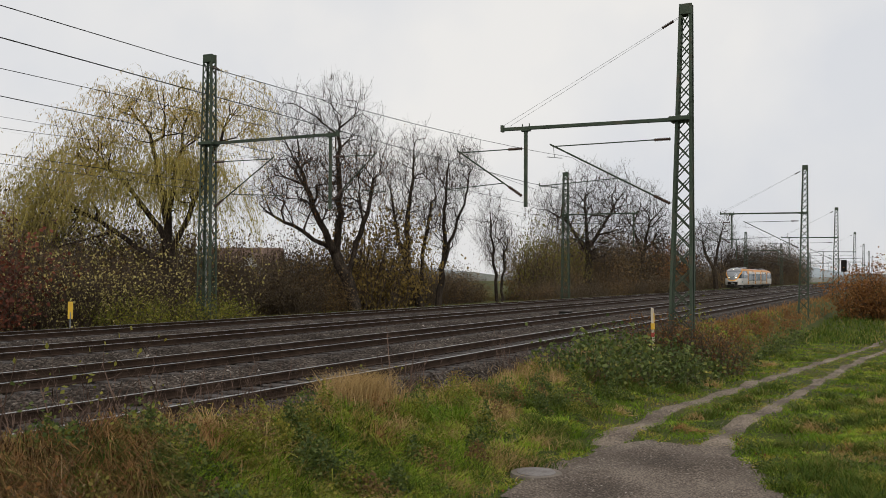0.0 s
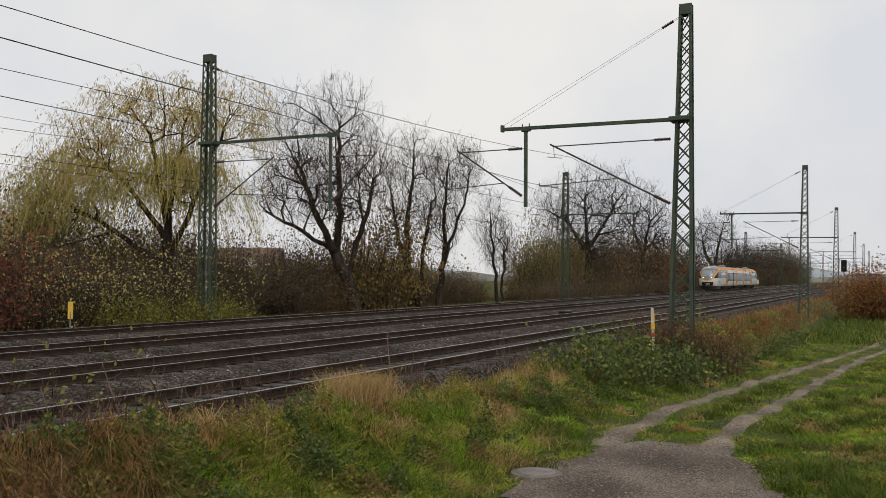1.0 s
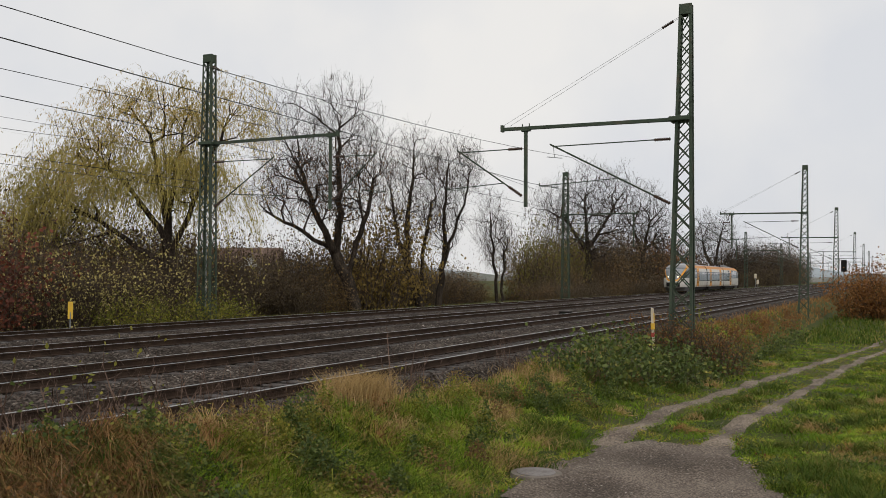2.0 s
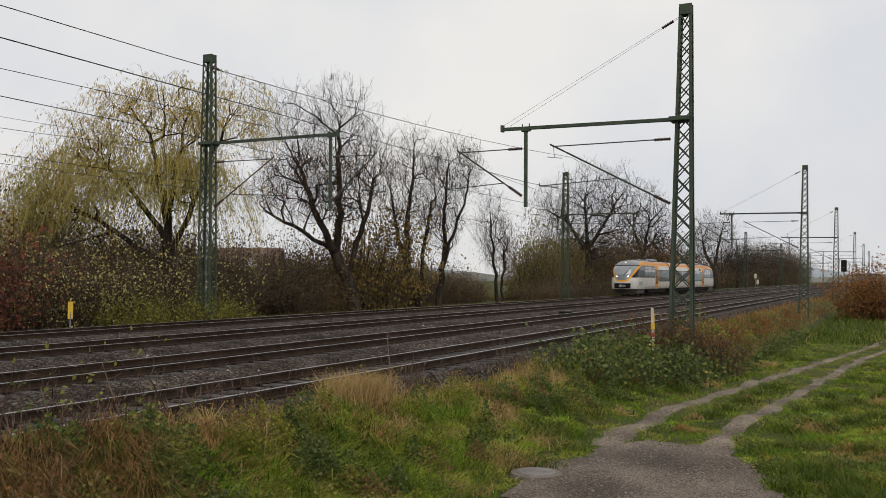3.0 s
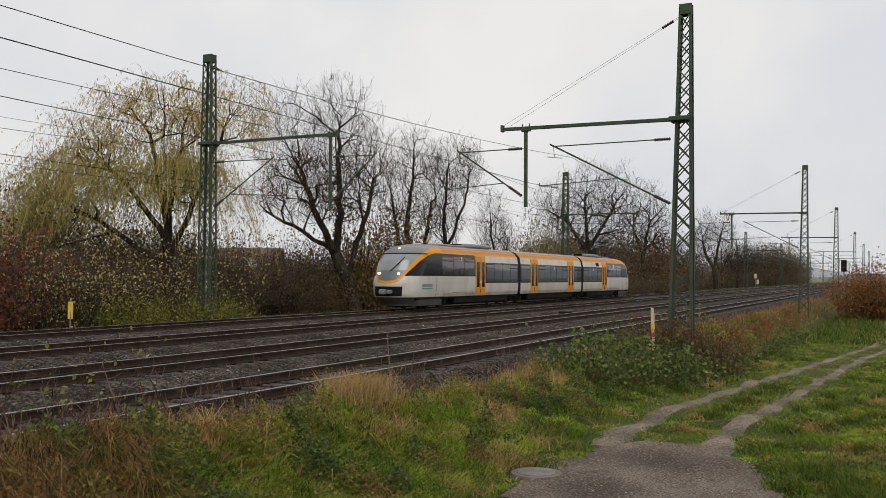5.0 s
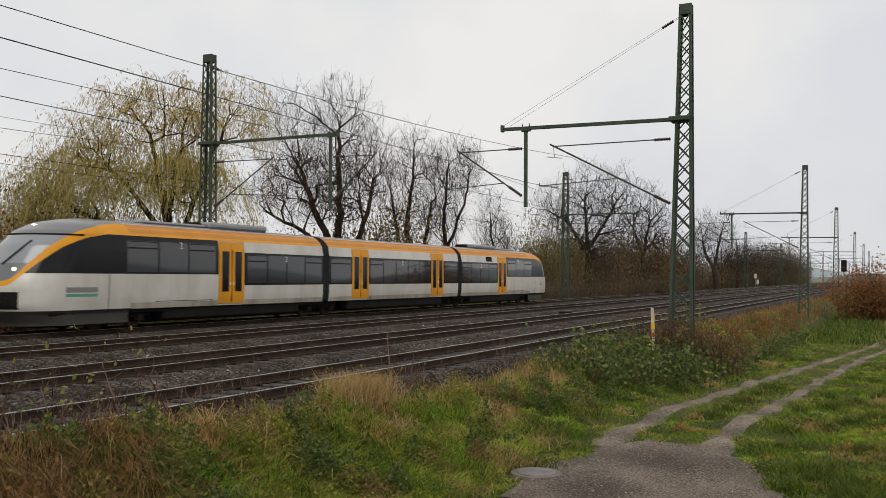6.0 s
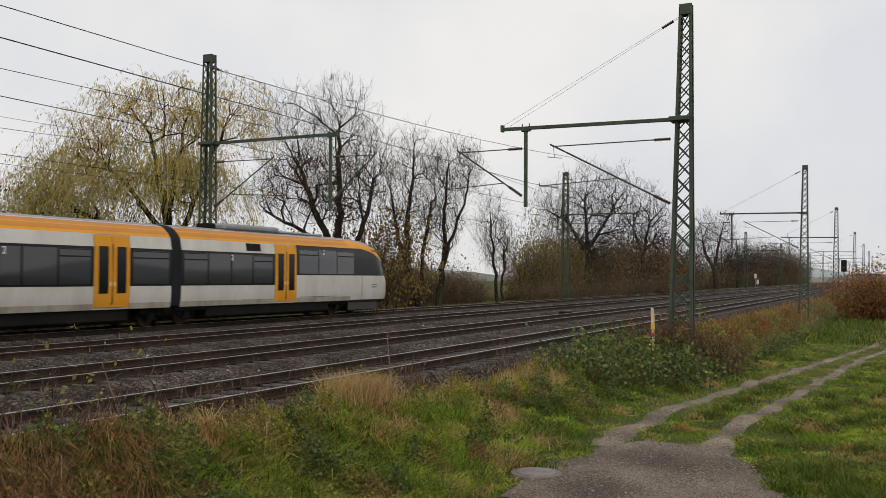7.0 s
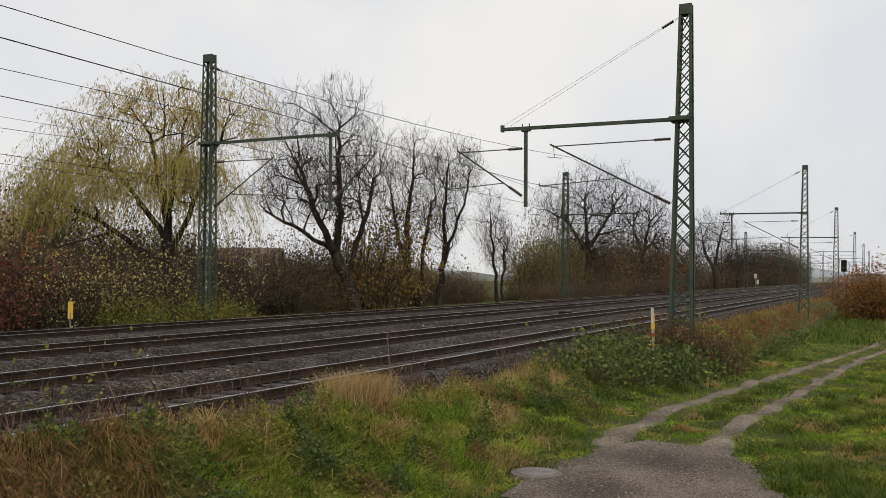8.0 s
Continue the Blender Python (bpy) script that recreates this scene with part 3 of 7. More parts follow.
def insulator(bm, a, b, r=0.055):
    """A turned rod of ribbed porcelain from a to b."""
    a, b = Vector(a), Vector(b)
    d = (b - a).normalized()
    s = d.cross(Vector((0, 1, 0.01))).normalized()
    u = d.cross(s)
    rings = []
    for k in range(15):
        f, q = 0.04 + 0.92 * k / 14, r * (1.25 if k % 2 else 0.55)
        c = a.lerp(b, f)
        rings.append([bm.verts.new(c + q * (math.cos(w * math.pi / 4) * s + math.sin(w * math.pi / 4) * u)) for w in range(8)])
    for p, q in zip(rings, rings[1:]):
        for w in range(8):
            bm.faces.new((p[w], p[(w + 1) % 8], q[(w + 1) % 8], q[w]))
    bm.faces.new(rings[0][::-1])
    bm.faces.new(rings[-1])
    return bm


def cantilever(mast, foot_x, sgn, reach, z_top, z_low, z_contact, y=0.0):
    """Hinged cantilever at foot_x that reaches along sgn: top tube, raking tube, steady arm and insulators."""
    end = foot_x + sgn * reach
    arm = part("cantilever_tube", bar_bm(fresh(), (foot_x + sgn * 0.65, y, z_top), (end, y, z_top - 0.02), 0.022), M_MAST, mast)
    part("rod_insulator", insulator(fresh(), (foot_x + sgn * 0.05, y, z_top), (foot_x + sgn * 0.68, y, z_top)), M_INSUL, arm)
    a, b = Vector((foot_x, y, z_low)), Vector((end, y, z_top))
    d = (b - a).normalized()
    rake = part("raking_tube", bar_bm(fresh(), a + d * 0.75, b + d * 0.15, 0.032), M_MAST, mast)
    part("rod_insulator", insulator(fresh(), a + d * 0.08, a + d * 0.78, 0.06), M_INSUL, rake)
    k = (z_contact + 0.25 - z_low) / (z_top - z_low)
    p = a + (b - a) * k
    bm = fresh()
    q = Vector((end + sgn * 0.55, y, z_contact + 0.08))
    bar_bm(bm, p, q, 0.018)
    bar_bm(bm, q, q - Vector((sgn * 0.75, 0, 0.08)), 0.012)
    bar_bm(bm, q, q + Vector((0, 0, 0.12)), 0.02)
    part("steady_arm", bm, M_MAST, mast)
    bm = fresh()
    m = Vector((end - sgn * 0.05, y, z_top - 0.45))
    bar_bm(bm, b, m, 0.012)
    bar_bm(bm, m - Vector((sgn * 0.3, 0, 0.03)), m + Vector((sgn * 0.3, 0, 0.05)), 0.014)
    part("wire_clamp", bm, M_GALV, mast)


def cross_arm(mast, x0, x1, z0, z1, post_x, post_low, top, sgn, guy_z):
    """Beam over two tracks with a hanging post, held by a guy from the mast head."""
    bm = fresh()
    for s in (-0.05, 0.05):
        flat_bar_bm(bm, (x0 - sgn * 0.35, s, z0), (x1, s, z1), 0.12, 0.05, (0, 0, 1))
    part("cross_beam", bm, M_MAST, mast)
    bm = fresh()
    box_bm(bm, (x1 - 0.05, -0.1, z1 - 0.1), (x1 + 0.05, 0.1, z1 + 0.16), 0.01)
    part("beam_end_plate", bm, M_MAST, mast)
    bm = fresh()
    zb = z0 + (z1 - z0) * (post_x - x0) / (x1 - x0)
    box_bm(bm, (post_x - 0.06, -0.06, post_low), (post_x + 0.06, 0.06, zb + 0.05), 0.01)
    for s in (-0.14, 0.14):
        bar_bm(bm, (post_x + s, 0, zb - 0.1), (post_x + s, 0, zb + 0.18), 0.02)
    box_bm(bm, (post_x - 0.18, -0.09, zb - 0.12), (post_x + 0.18, 0.09, zb - 0.04), 0.01)
    part("hanging_post", bm, M_MAST, mast)
    bm = fresh()
    for s in (-0.06, 0.06):
        bar_bm(bm, (top[0], s, guy_z), (x1 + (0.0 if s < 0 else sgn * -0.25), s, z1 + 0.1), 0.006)
    part("guy_rod", bm, M_GALV, mast)
    d = (Vector((x1, 0, z1)) - Vector((top[0], 0, guy_z))).normalized()
    part("guy_insulator", insulator(fresh(), Vector((top[0], 0, guy_z)) + d * 0.25, Vector((top[0], 0, guy_z)) + d * 0.75), M_INSUL, mast)
    bm = fresh()
    box_bm(bm, (x0 - 0.36, -0.36, z0 - 0.09), (x0 + 0.36, 0.36, z0 + 0.07), 0.02)
    part("beam_collar", bm, M_MAST, mast)


RIGHT_ROW, LEFT_ROW = -6.6, -29.1
RIGHT_Y = [32.6, 83.2, 134.0, 205.7, 275.5, 345.0, 415.0]
LEFT_Y = [34.1, 87.5, 153.3, 215.0, 290.0, 398.0, 478.0]


def dress_right(mast, base_z):
    cross_arm(mast, 0.0, -6.79, 7.55 - base_z, 7.62 - base_z, -5.83, 4.6 - base_z, (0.0, 0), -1, 11.2 - base_z)
    cantilever(mast, -0.28, -1, 4.45, 6.87 - base_z, 4.52 - base_z, 5.3 - base_z)
    cantilever(mast, -5.9, -1, 2.7, 6.84 - base_z, 4.97 - base_z, 5.3 - base_z)


def dress_left(mast, base_z):
    cross_arm(mast, 0.0, 7.23, 8.2 - base_z, 8.2 - base_z, 6.88, 4.9 - base_z, (-0.05, 0), 1, 12.0 - base_z)
    cantilever(mast, 0.3, 1, 3.4, 7.3 - base_z, 5.1 - base_z, 5.5 - base_z)
    cantilever(mast, 6.95, 1, 2.2, 7.2 - base_z, 5.2 - base_z, 5.5 - base_z)


def make_line():
    bz = -1.0
    m = lattice_mast(11.6 - bz, (0.78, 0.5), (0.34, 0.34), "right row of catenary masts", (RIGHT_ROW, RIGHT_Y[0], bz), (0.2, 0))
    dress_right(m, bz)
    for y in RIGHT_Y[1:]:
        copy_thing(m, pose(RIGHT_ROW, y, bz))
    copy_thing(m, pose(RIGHT_ROW, -18.0, bz))
    bz = -0.9
    m = lattice_mast(12.45 - bz, (0.78, 0.5), (0.42, 0.36), "far row of catenary masts", (LEFT_ROW, LEFT_Y[0], bz), (0.0, 0))
    dress_left(m, bz)
    for y in LEFT_Y[1:]:
        copy_thing(m, pose(LEFT_ROW, y, bz))
    copy_thing(m, pose(LEFT_ROW, -18.0, bz))


make_line()


def wire_mesh(name, pts, r):
    """A wire as a three-sided tube through pts."""
    pts = np.array(pts, dtype=float)
    d = np.gradient(pts, axis=0)
    d /= np.linalg.norm(d, axis=1)[:, None]
    up = np.tile([0.0, 0, 1], (len(pts), 1))
    s = np.cross(d, up)
    s /= np.linalg.norm(s, axis=1)[:, None] + 1e-9
    u = np.cross(s, d)
    ring = [pts + r * (math.cos(a) * s + math.sin(a) * u) for a in (0.5, 2.6, 4.7)]
    v = np.stack(ring, 1).reshape(-1, 3)
    f = [(3 * i + j, 3 * i + (j + 1) % 3, 3 * i + 3 + (j + 1) % 3, 3 * i + 3 + j) for i in range(len(pts) - 1) for j in range(3)]
    return mesh_from(name, v, f, M_WIRE)


def make_wires():
    plans = [(-10.6, RIGHT_Y, 6.40, 5.50, 5.08), (-15.0, RIGHT_Y, 6.42, 5.78, 5.29), (-20.1, LEFT_Y, 6.75, 5.5, 4.97), (-25.6, LEFT_Y, 7.3, 6.9, 5.5)]
    for x, row, z_mast, z_mid, z_con in plans:
        row = [-18.0] + row
        w = thing("overhead_wire", "dark overhead contact wire hung from a sagging carrier wire", "wire", "overhead wires", pose(x, 0, 0))
        car, con = [], []
        for a, b in zip(row, row[1:]):
            for k in range(12):
                f = k / 12
                y = a + (b - a) * f
                zc = z_mid + (z_mast - z_mid) * (2 * f - 1) ** 2
                car.append((0.0, y, zc))
                con.append((0.25 * (1 - 2 * f), y, z_con))
                if k in (2, 4, 6, 8, 10):
                    part("dropper", bar_bm(fresh(), (0.0, y, zc), (0.25 * (1 - 2 * f), y, z_con), 0.006, 3), M_WIRE, w)
        put("carrier_wire", wire_mesh("carrier_wire", car, 0.008), w)
        put("contact_wire", wire_mesh("contact_wire", con, 0.010), w)


make_wires()


# ---- trees ----
class Limbs:
    """Collects tapered branch pieces and writes them as one mesh."""

    def __init__(self, seed):
        self.a, self.b, self.ra, self.rb = [], [], [], []
        self.tips = []
        self.rng = random.Random(seed)

    def add(self, p, q, r0, r1):
        self.a.append(tuple(p)), self.b.append(tuple(q)), self.ra.append(r0), self.rb.append(r1)

    def mesh(self, name, material, lo=0.0, hi=9.0, sides=3):
        a, b, ra, rb = (np.array(v, dtype=np.float32) for v in (self.a, self.b, self.ra, self.rb))
        k = (ra >= lo) & (ra < hi)
        a, b, ra, rb = a[k], b[k], ra[k], rb[k]
        d = b - a
        d /= np.linalg.norm(d, axis=1)[:, None] + 1e-9
        h = np.where(np.abs(d[:, 2:3]) > 0.9, np.array([[1.0, 0, 0]]), np.array([[0, 0, 1.0]]))
        s = np.cross(d, h)
        s /= np.linalg.norm(s, axis=1)[:, None] + 1e-9
        u = np.cross(d, s)
        vs = []
        for p, r in ((a, ra), (b + d * (rb * 0.6)[:, None], rb)):
            for i in range(sides):
                w = 2 * math.pi * i / sides
                vs.append(p + r[:, None] * (math.cos(w) * s + math.sin(w) * u))
        v = np.stack(vs, 1)
        faces = [(i, (i + 1) % sides, sides + (i + 1) % sides, sides + i) for i in range(sides)] if sides > 2 else [(0, 1, 3, 2)]
        return tri_mesh(name, v, 2 * sides, faces, material)


def branch_out(L, stems, crown, n, tip_r, trunk_r, step=0.8, reach=0.35):
    """Grow limbs from the stems until they fill the crown, a list of rounded masses (x, y, z, half width, half height).
    Limb thickness follows the number of twigs that each limb carries."""
    rng = np.random.default_rng(L.rng.randrange(10 ** 6))
    cap = 60000
    P, D, along, up = np.zeros((cap, 3)), np.zeros((cap, 3)), np.zeros(cap), np.full(cap, -1)
    m = 0
    for st in stems:
        st = np.array(st, float)
        if m:
            prev = int(np.argmin(np.linalg.norm(P[:m] - st[0], axis=1)))
        else:
            P[0], D[0], m, prev = st[0] - (0, 0, 0.4), (0, 0, 1), 1, 0
        for a, b in zip(st, st[1:]):
            k = max(2, int(np.linalg.norm(b - a) / step))
            for j in range(1, k + 1):
                q = a + (b - a) * j / k + rng.normal(0, 0.07, 3)
                P[m], up[m] = q, prev
                v = q - P[prev]
                w = np.linalg.norm(v) + 1e-9
                D[m], along[m] = v / w, along[prev] + w
                prev, m = m, m + 1
    vol = np.array([c[3] * c[3] * c[4] for c in crown]) ** 0.8
    which = rng.choice(len(crown), n, p=vol / vol.sum())
    u = rng.normal(size=(n, 3))
    u /= np.linalg.norm(u, axis=1)[:, None]
    c = np.array(crown)[which]
    goal = c[:, :3] + u * (rng.random(n) ** 0.38)[:, None] * 1.12 * np.stack([c[:, 3], c[:, 3], c[:, 4]], 1)
    start = P[:m].copy()
    near = np.array([np.min(np.linalg.norm(start - g, axis=1)) for g in goal])
    ends = []
    # long limbs to a few far places first, then the rest from the inside outwards
    lead = np.argsort(near)[::-1][::max(1, n // 70)]
    rest = np.setdiff1d(np.argsort(near), lead)
    rest = rest[np.argsort(near[rest] + rng.normal(0, 0.7, len(rest)))]
    for g in goal[np.concatenate([rng.permutation(lead), rest])]:
        v = g - P[:m]
        d = np.linalg.norm(v, axis=1) + 1e-6
        turn = 1 - np.einsum("ij,ij->i", v, D[:m]) / d
        i = int(np.argmin(d * (1 + 0.55 * turn) + reach * along[:m] * 0.25))
        dist, prev = d[i], i
        k = max(1, int(round(dist / step)))
        a, bend = P[i].copy(), D[i] * dist * 0.16
        for j in range(1, k + 1):
            f = j / k
            q = a + (g - a) * f + bend * f * (1 - f) * 1.6 + rng.normal(0, 0.075, 3) * min(step, dist / k)
            P[m], up[m] = q, prev
            w = q - P[prev]
            z = np.linalg.norm(w) + 1e-9
            D[m], along[m] = w / z, along[prev] + z
            prev, m = m, m + 1
        ends.append(prev)
        if m > cap - 60:
            break
    load = np.zeros(m)
    load[ends] = 1
    for i in range(m - 1, 0, -1):
        load[up[i]] += load[i]
    power = math.log(trunk_r / tip_r) / math.log(max(load[0], 2))
    r = tip_r * np.maximum(load, 1) ** power
    r = np.maximum(r * (1 - 0.62 * np.clip(along[:m] / along[:m].max() * 1.25, 0, 1)), tip_r * 0.8)
    for i in range(1, m):
        L.add(P[up[i]], P[i], r[up[i]] if r[up[i]] < 1.6 * r[i] else 1.15 * r[i], r[i])
    L.tips = [(Vector(P[i]), Vector(D[i])) for i in ends]


def sprays(L, r, length, per=3, lift=0.08, forks=2):
    """Fine forked twigs at the end of every branch."""
    rng = L.rng
    g = rng.gauss
    more = []
    for p, d in L.tips:
        for k in range(per):
            v = (d + Vector((g(0, 0.7), g(0, 0.7), g(lift, 0.55)))).normalized()
            ln = length * rng.uniform(0.5, 1.25)
            m = p + v * ln * 0.5
            v2 = (v + Vector((g(0, 0.25), g(0, 0.25), g(lift * 0.4, 0.25)))).normalized()
            e = m + v2 * ln * 0.5
            L.add(p, m, r, r * 0.8)
            L.add(m, e, r * 0.8, r * 0.5)
            for w in range(forks):
                b = p.lerp(m, rng.uniform(0.4, 1)) if w else m
                L.add(b, b + (v + Vector((g(0, 0.7), g(0, 0.7), g(lift, 0.5)))).normalized() * ln * rng.uniform(0.3, 0.6), r * 0.65, r * 0.4)
            more.append((e, v2))
    L.tips += more


def stuff_part(name, me, parent, label=""):
    ob = put(name, me, parent, label)
    ob["kind"] = "stuff"
    return ob


LEAF_TRIS = [(0, 1, 2), (0, 2, 3)]


def leaf_mesh(name, centres, size, material, seed, droop=None, aspect=0.55):
    """Small bent leaves at the given places."""
    rng = np.random.default_rng(seed)
    c = np.asarray(centres, dtype=np.float32)
    n = len(c)
    u = rng.normal(size=(n, 3))
    if droop is not None:
        u = u * 0.35 + np.array([0, 0, -1.0]) * droop
    u /= np.linalg.norm(u, axis=1)[:, None]
    w = np.cross(u, rng.normal(size=(n, 3)))
    w /= np.linalg.norm(w, axis=1)[:, None] + 1e-9
    s = size * rng.uniform(0.6, 1.35, n)[:, None]
    v = np.stack([c, c + u * s * 0.5 + w * s * aspect * 0.5, c + u * s, c + u * s * 0.5 - w * s * aspect * 0.5], 1)
    return tri_mesh(name, v, 4, LEAF_TRIS, material)


def gz1(x, y):
    return float(ground_z(x, y))


def make_tree(label, at, stems, crown, n, trunk_r, seed, tip_r=0.021, twig=1.2, per=2, leaves=0, leaf_mat=None, leaf_size=0.1, keep=None, step=0.7, bark=None):
    """A bare tree: trunk and limbs that fill the crown, twig sprays and the last leaves."""
    L = Limbs(seed)
    branch_out(L, stems, crown, n, tip_r, trunk_r, step)
    sprays(L, tip_r * 0.58, twig, per)
    t = thing("bare_tree", label, "tree", at=pose(at[0], at[1], gz1(at[0], at[1]) - 0.1))
    put("trunk", L.mesh("trunk", bark or M_BARK, 0.07, 9, 7), t)
    stuff_part("branch_tier", L.mesh("branch_tier", bark or M_BARK, 0.03, 0.07, 3), t, "thin dark branches")
    stuff_part("crown", L.mesh("crown", M_TWIG, 0.0, 0.03, 2), t, "fine bare twigs")
    if leaves:
        rng = random.Random(seed + 7)
        tips = [q[0] for q in L.tips if keep is None or keep(q[0])]
        pts = []
        for i in range(leaves):
            p = tips[rng.randrange(len(tips))]
            pts.append((p.x + rng.gauss(0, 0.12), p.y + rng.gauss(0, 0.12), p.z + rng.gauss(0, 0.12)))
        stuff_part("foliage", leaf_mesh("leaves", pts, leaf_size, leaf_mat, seed), t, "last autumn leaves")
    return t


def make_trees():
    make_tree("large leaning bare tree with forked dark trunk", (-36.0, 58.9),
             [[(0.0, 0.0, 0.0), (-0.6, -0.4, 2.9), (-1.4, -0.8, 4.6), (-1.0, -0.7, 7.6), (-1.1, -1.0, 11.8), (-0.9, -1.0, 14.8)], [(-1.4, -0.8, 4.6), (-3.4, -1.9, 6.2), (-5.6, -3.0, 7.3)], [(-1.2, -0.7, 4.2), (-2.0, -2.4, 7.5), (-3.1, -3.0, 10.8)], [(-0.6, -0.4, 2.9), (0.6, 0.1, 6.7), (1.3, 0.3, 10.1)]],
             [(-0.9, -1.0, 15.2, 2.1, 2.6), (-4.1, -2.4, 13.3, 3.0, 3.4), (1.1, 0.1, 12.0, 1.9, 3.2), (-2.6, -1.6, 9.3, 4.4, 2.5), (-5.8, -3.2, 9.2, 1.6, 1.9), (-1.0, -0.9, 10.5, 3.6, 3.4)],
              2600, 0.52, 11, leaves=3600, leaf_mat=M_RUSSET, leaf_size=0.13, keep=lambda p: p.z < 12.5)
    make_tree("bare tree with several upright dark trunks", (-36.0, 69.8),
             [[(0.0, 0.0, -0.0), (-1.0, -0.6, 3.2), (-1.2, -0.8, 6.8), (-0.7, -0.7, 11.1), (-0.4, -0.7, 14.5)], [(-1.0, -0.6, 3.2), (-1.9, -1.2, 6.8), (-2.3, -1.5, 10.2)], [(-0.3, -0.2, 1.0), (0.2, -0.1, 5.3), (0.8, 0.1, 9.2)]],
             [(-0.5, -0.7, 12.6, 2.0, 3.0), (-2.3, -1.4, 9.9, 1.3, 2.7), (0.8, 0.1, 10.2, 1.5, 3.4), (-1.1, -0.8, 7.7, 2.4, 2.7)],
              1300, 0.40, 12, leaves=260, leaf_mat=M_RUSSET, leaf_size=0.12)
    make_tree("slim bare tree with a straight dark trunk", (-36.0, 72.8),
             [[(-0.0, -0.0, -0.0), (0.5, 0.1, 4.3), (0.6, 0.0, 8.8), (1.0, 0.1, 13.4)], [(0.5, 0.1, 4.3), (1.7, 0.6, 7.9), (2.6, 0.9, 11.4)]],
             [(1.1, 0.1, 11.9, 1.9, 3.0), (2.6, 0.8, 12.4, 1.2, 2.3), (0.5, -0.0, 7.3, 1.8, 2.5)],
              1050, 0.32, 13)
    make_tree("small bare tree with a pale grey trunk", (-34.0, 81.9),
             [[(-0.0, 0.0, -0.0), (-0.4, -0.3, 4.7), (-0.7, -0.7, 9.6)], [(0.3, 0.2, -0.0), (0.4, 0.1, 3.6), (0.6, 0.1, 5.2)]],
             [(-0.7, -0.6, 7.7, 1.7, 3.4), (0.2, -0.1, 5.7, 1.6, 2.7)],
              700, 0.22, 14)
    make_tree("tall round-crowned bare tree above the thicket", (-38.0, 124.0),
             [[(0.0, 0.0, -0.0), (0.2, -0.1, 6.1), (-0.3, -0.5, 12.4), (0.1, -0.5, 16.4)], [(0.2, -0.1, 6.1), (-2.7, -1.7, 10.8), (-5.2, -3.0, 12.4)], [(0.2, -0.1, 6.9), (3.3, 1.2, 12.5), (5.1, 2.0, 15.6)]],
             [(-0.2, -0.6, 13.6, 4.9, 4.9), (-4.5, -2.6, 11.2, 3.6, 4.7), (4.0, 1.5, 14.0, 3.8, 4.3), (0.1, -0.3, 10.1, 6.7, 4.7)],
              2400, 0.6, 21, tip_r=0.028, twig=1.6, step=1.0)
    make_tree("upright bare tree above the thicket", (-40.0, 162.9),
             [[(0.0, 0.0, 0.0), (0.3, -0.1, 7.1), (1.5, 0.3, 13.2)], [(0.3, -0.1, 7.1), (-1.3, -1.0, 12.2)]],
             [(1.5, 0.3, 13.7, 3.4, 5.9), (-1.3, -1.0, 12.2, 3.0, 4.5), (3.3, 1.2, 11.2, 2.5, 4.5)],
              1100, 0.5, 22, tip_r=0.032, twig=1.8, step=1.1)
    make_tree("gnarled bare tree with a crooked trunk beside the line", (-40.0, 241.9),
             [[(0.0, 0.0, -0.0), (-0.5, -0.4, 5.5), (-2.5, -1.5, 9.3), (-3.5, -2.3, 16.3)], [(-0.5, -0.4, 5.5), (0.6, -0.1, 12.0), (1.7, 0.3, 16.3)]],
             [(-2.0, -1.5, 14.6, 3.8, 5.2), (2.3, 0.6, 15.6, 2.9, 4.3), (-3.8, -2.3, 11.9, 2.6, 4.6)],
              900, 0.7, 23, tip_r=0.032, twig=2.2, step=1.3)
    for i, (x, y, h, w) in enumerate(((-41, 196, 13, 5), (-43, 268, 15, 5.5), (-42, 292, 15, 6), (-43, 318, 16, 6.5), (-44, 350, 17, 7), (-44, 385, 17, 7), (-45, 425, 16, 8), (-48, 470, 17, 9))):
        make_tree("distant bare tree beside the railway", (x, y), [[(0, 0, 0), (0.3, 0.4, h * 0.35), (0, 0, h * 0.75)], [(0.2, 0.3, h * 0.3), (1.5, 2.0, h * 0.6)], [(0.2, 0.3, h * 0.28), (-1.5, -2.2, h * 0.58)]],
                  [(0, 0, h * 0.68, w, h * 0.32), (w * 0.4, w * 0.3, h * 0.5, w * 0.8, h * 0.25), (-w * 0.4, -w * 0.3, h * 0.5, w * 0.8, h * 0.25)], 560, 0.5, 40 + i, tip_r=0.036, twig=2.6, step=1.4)


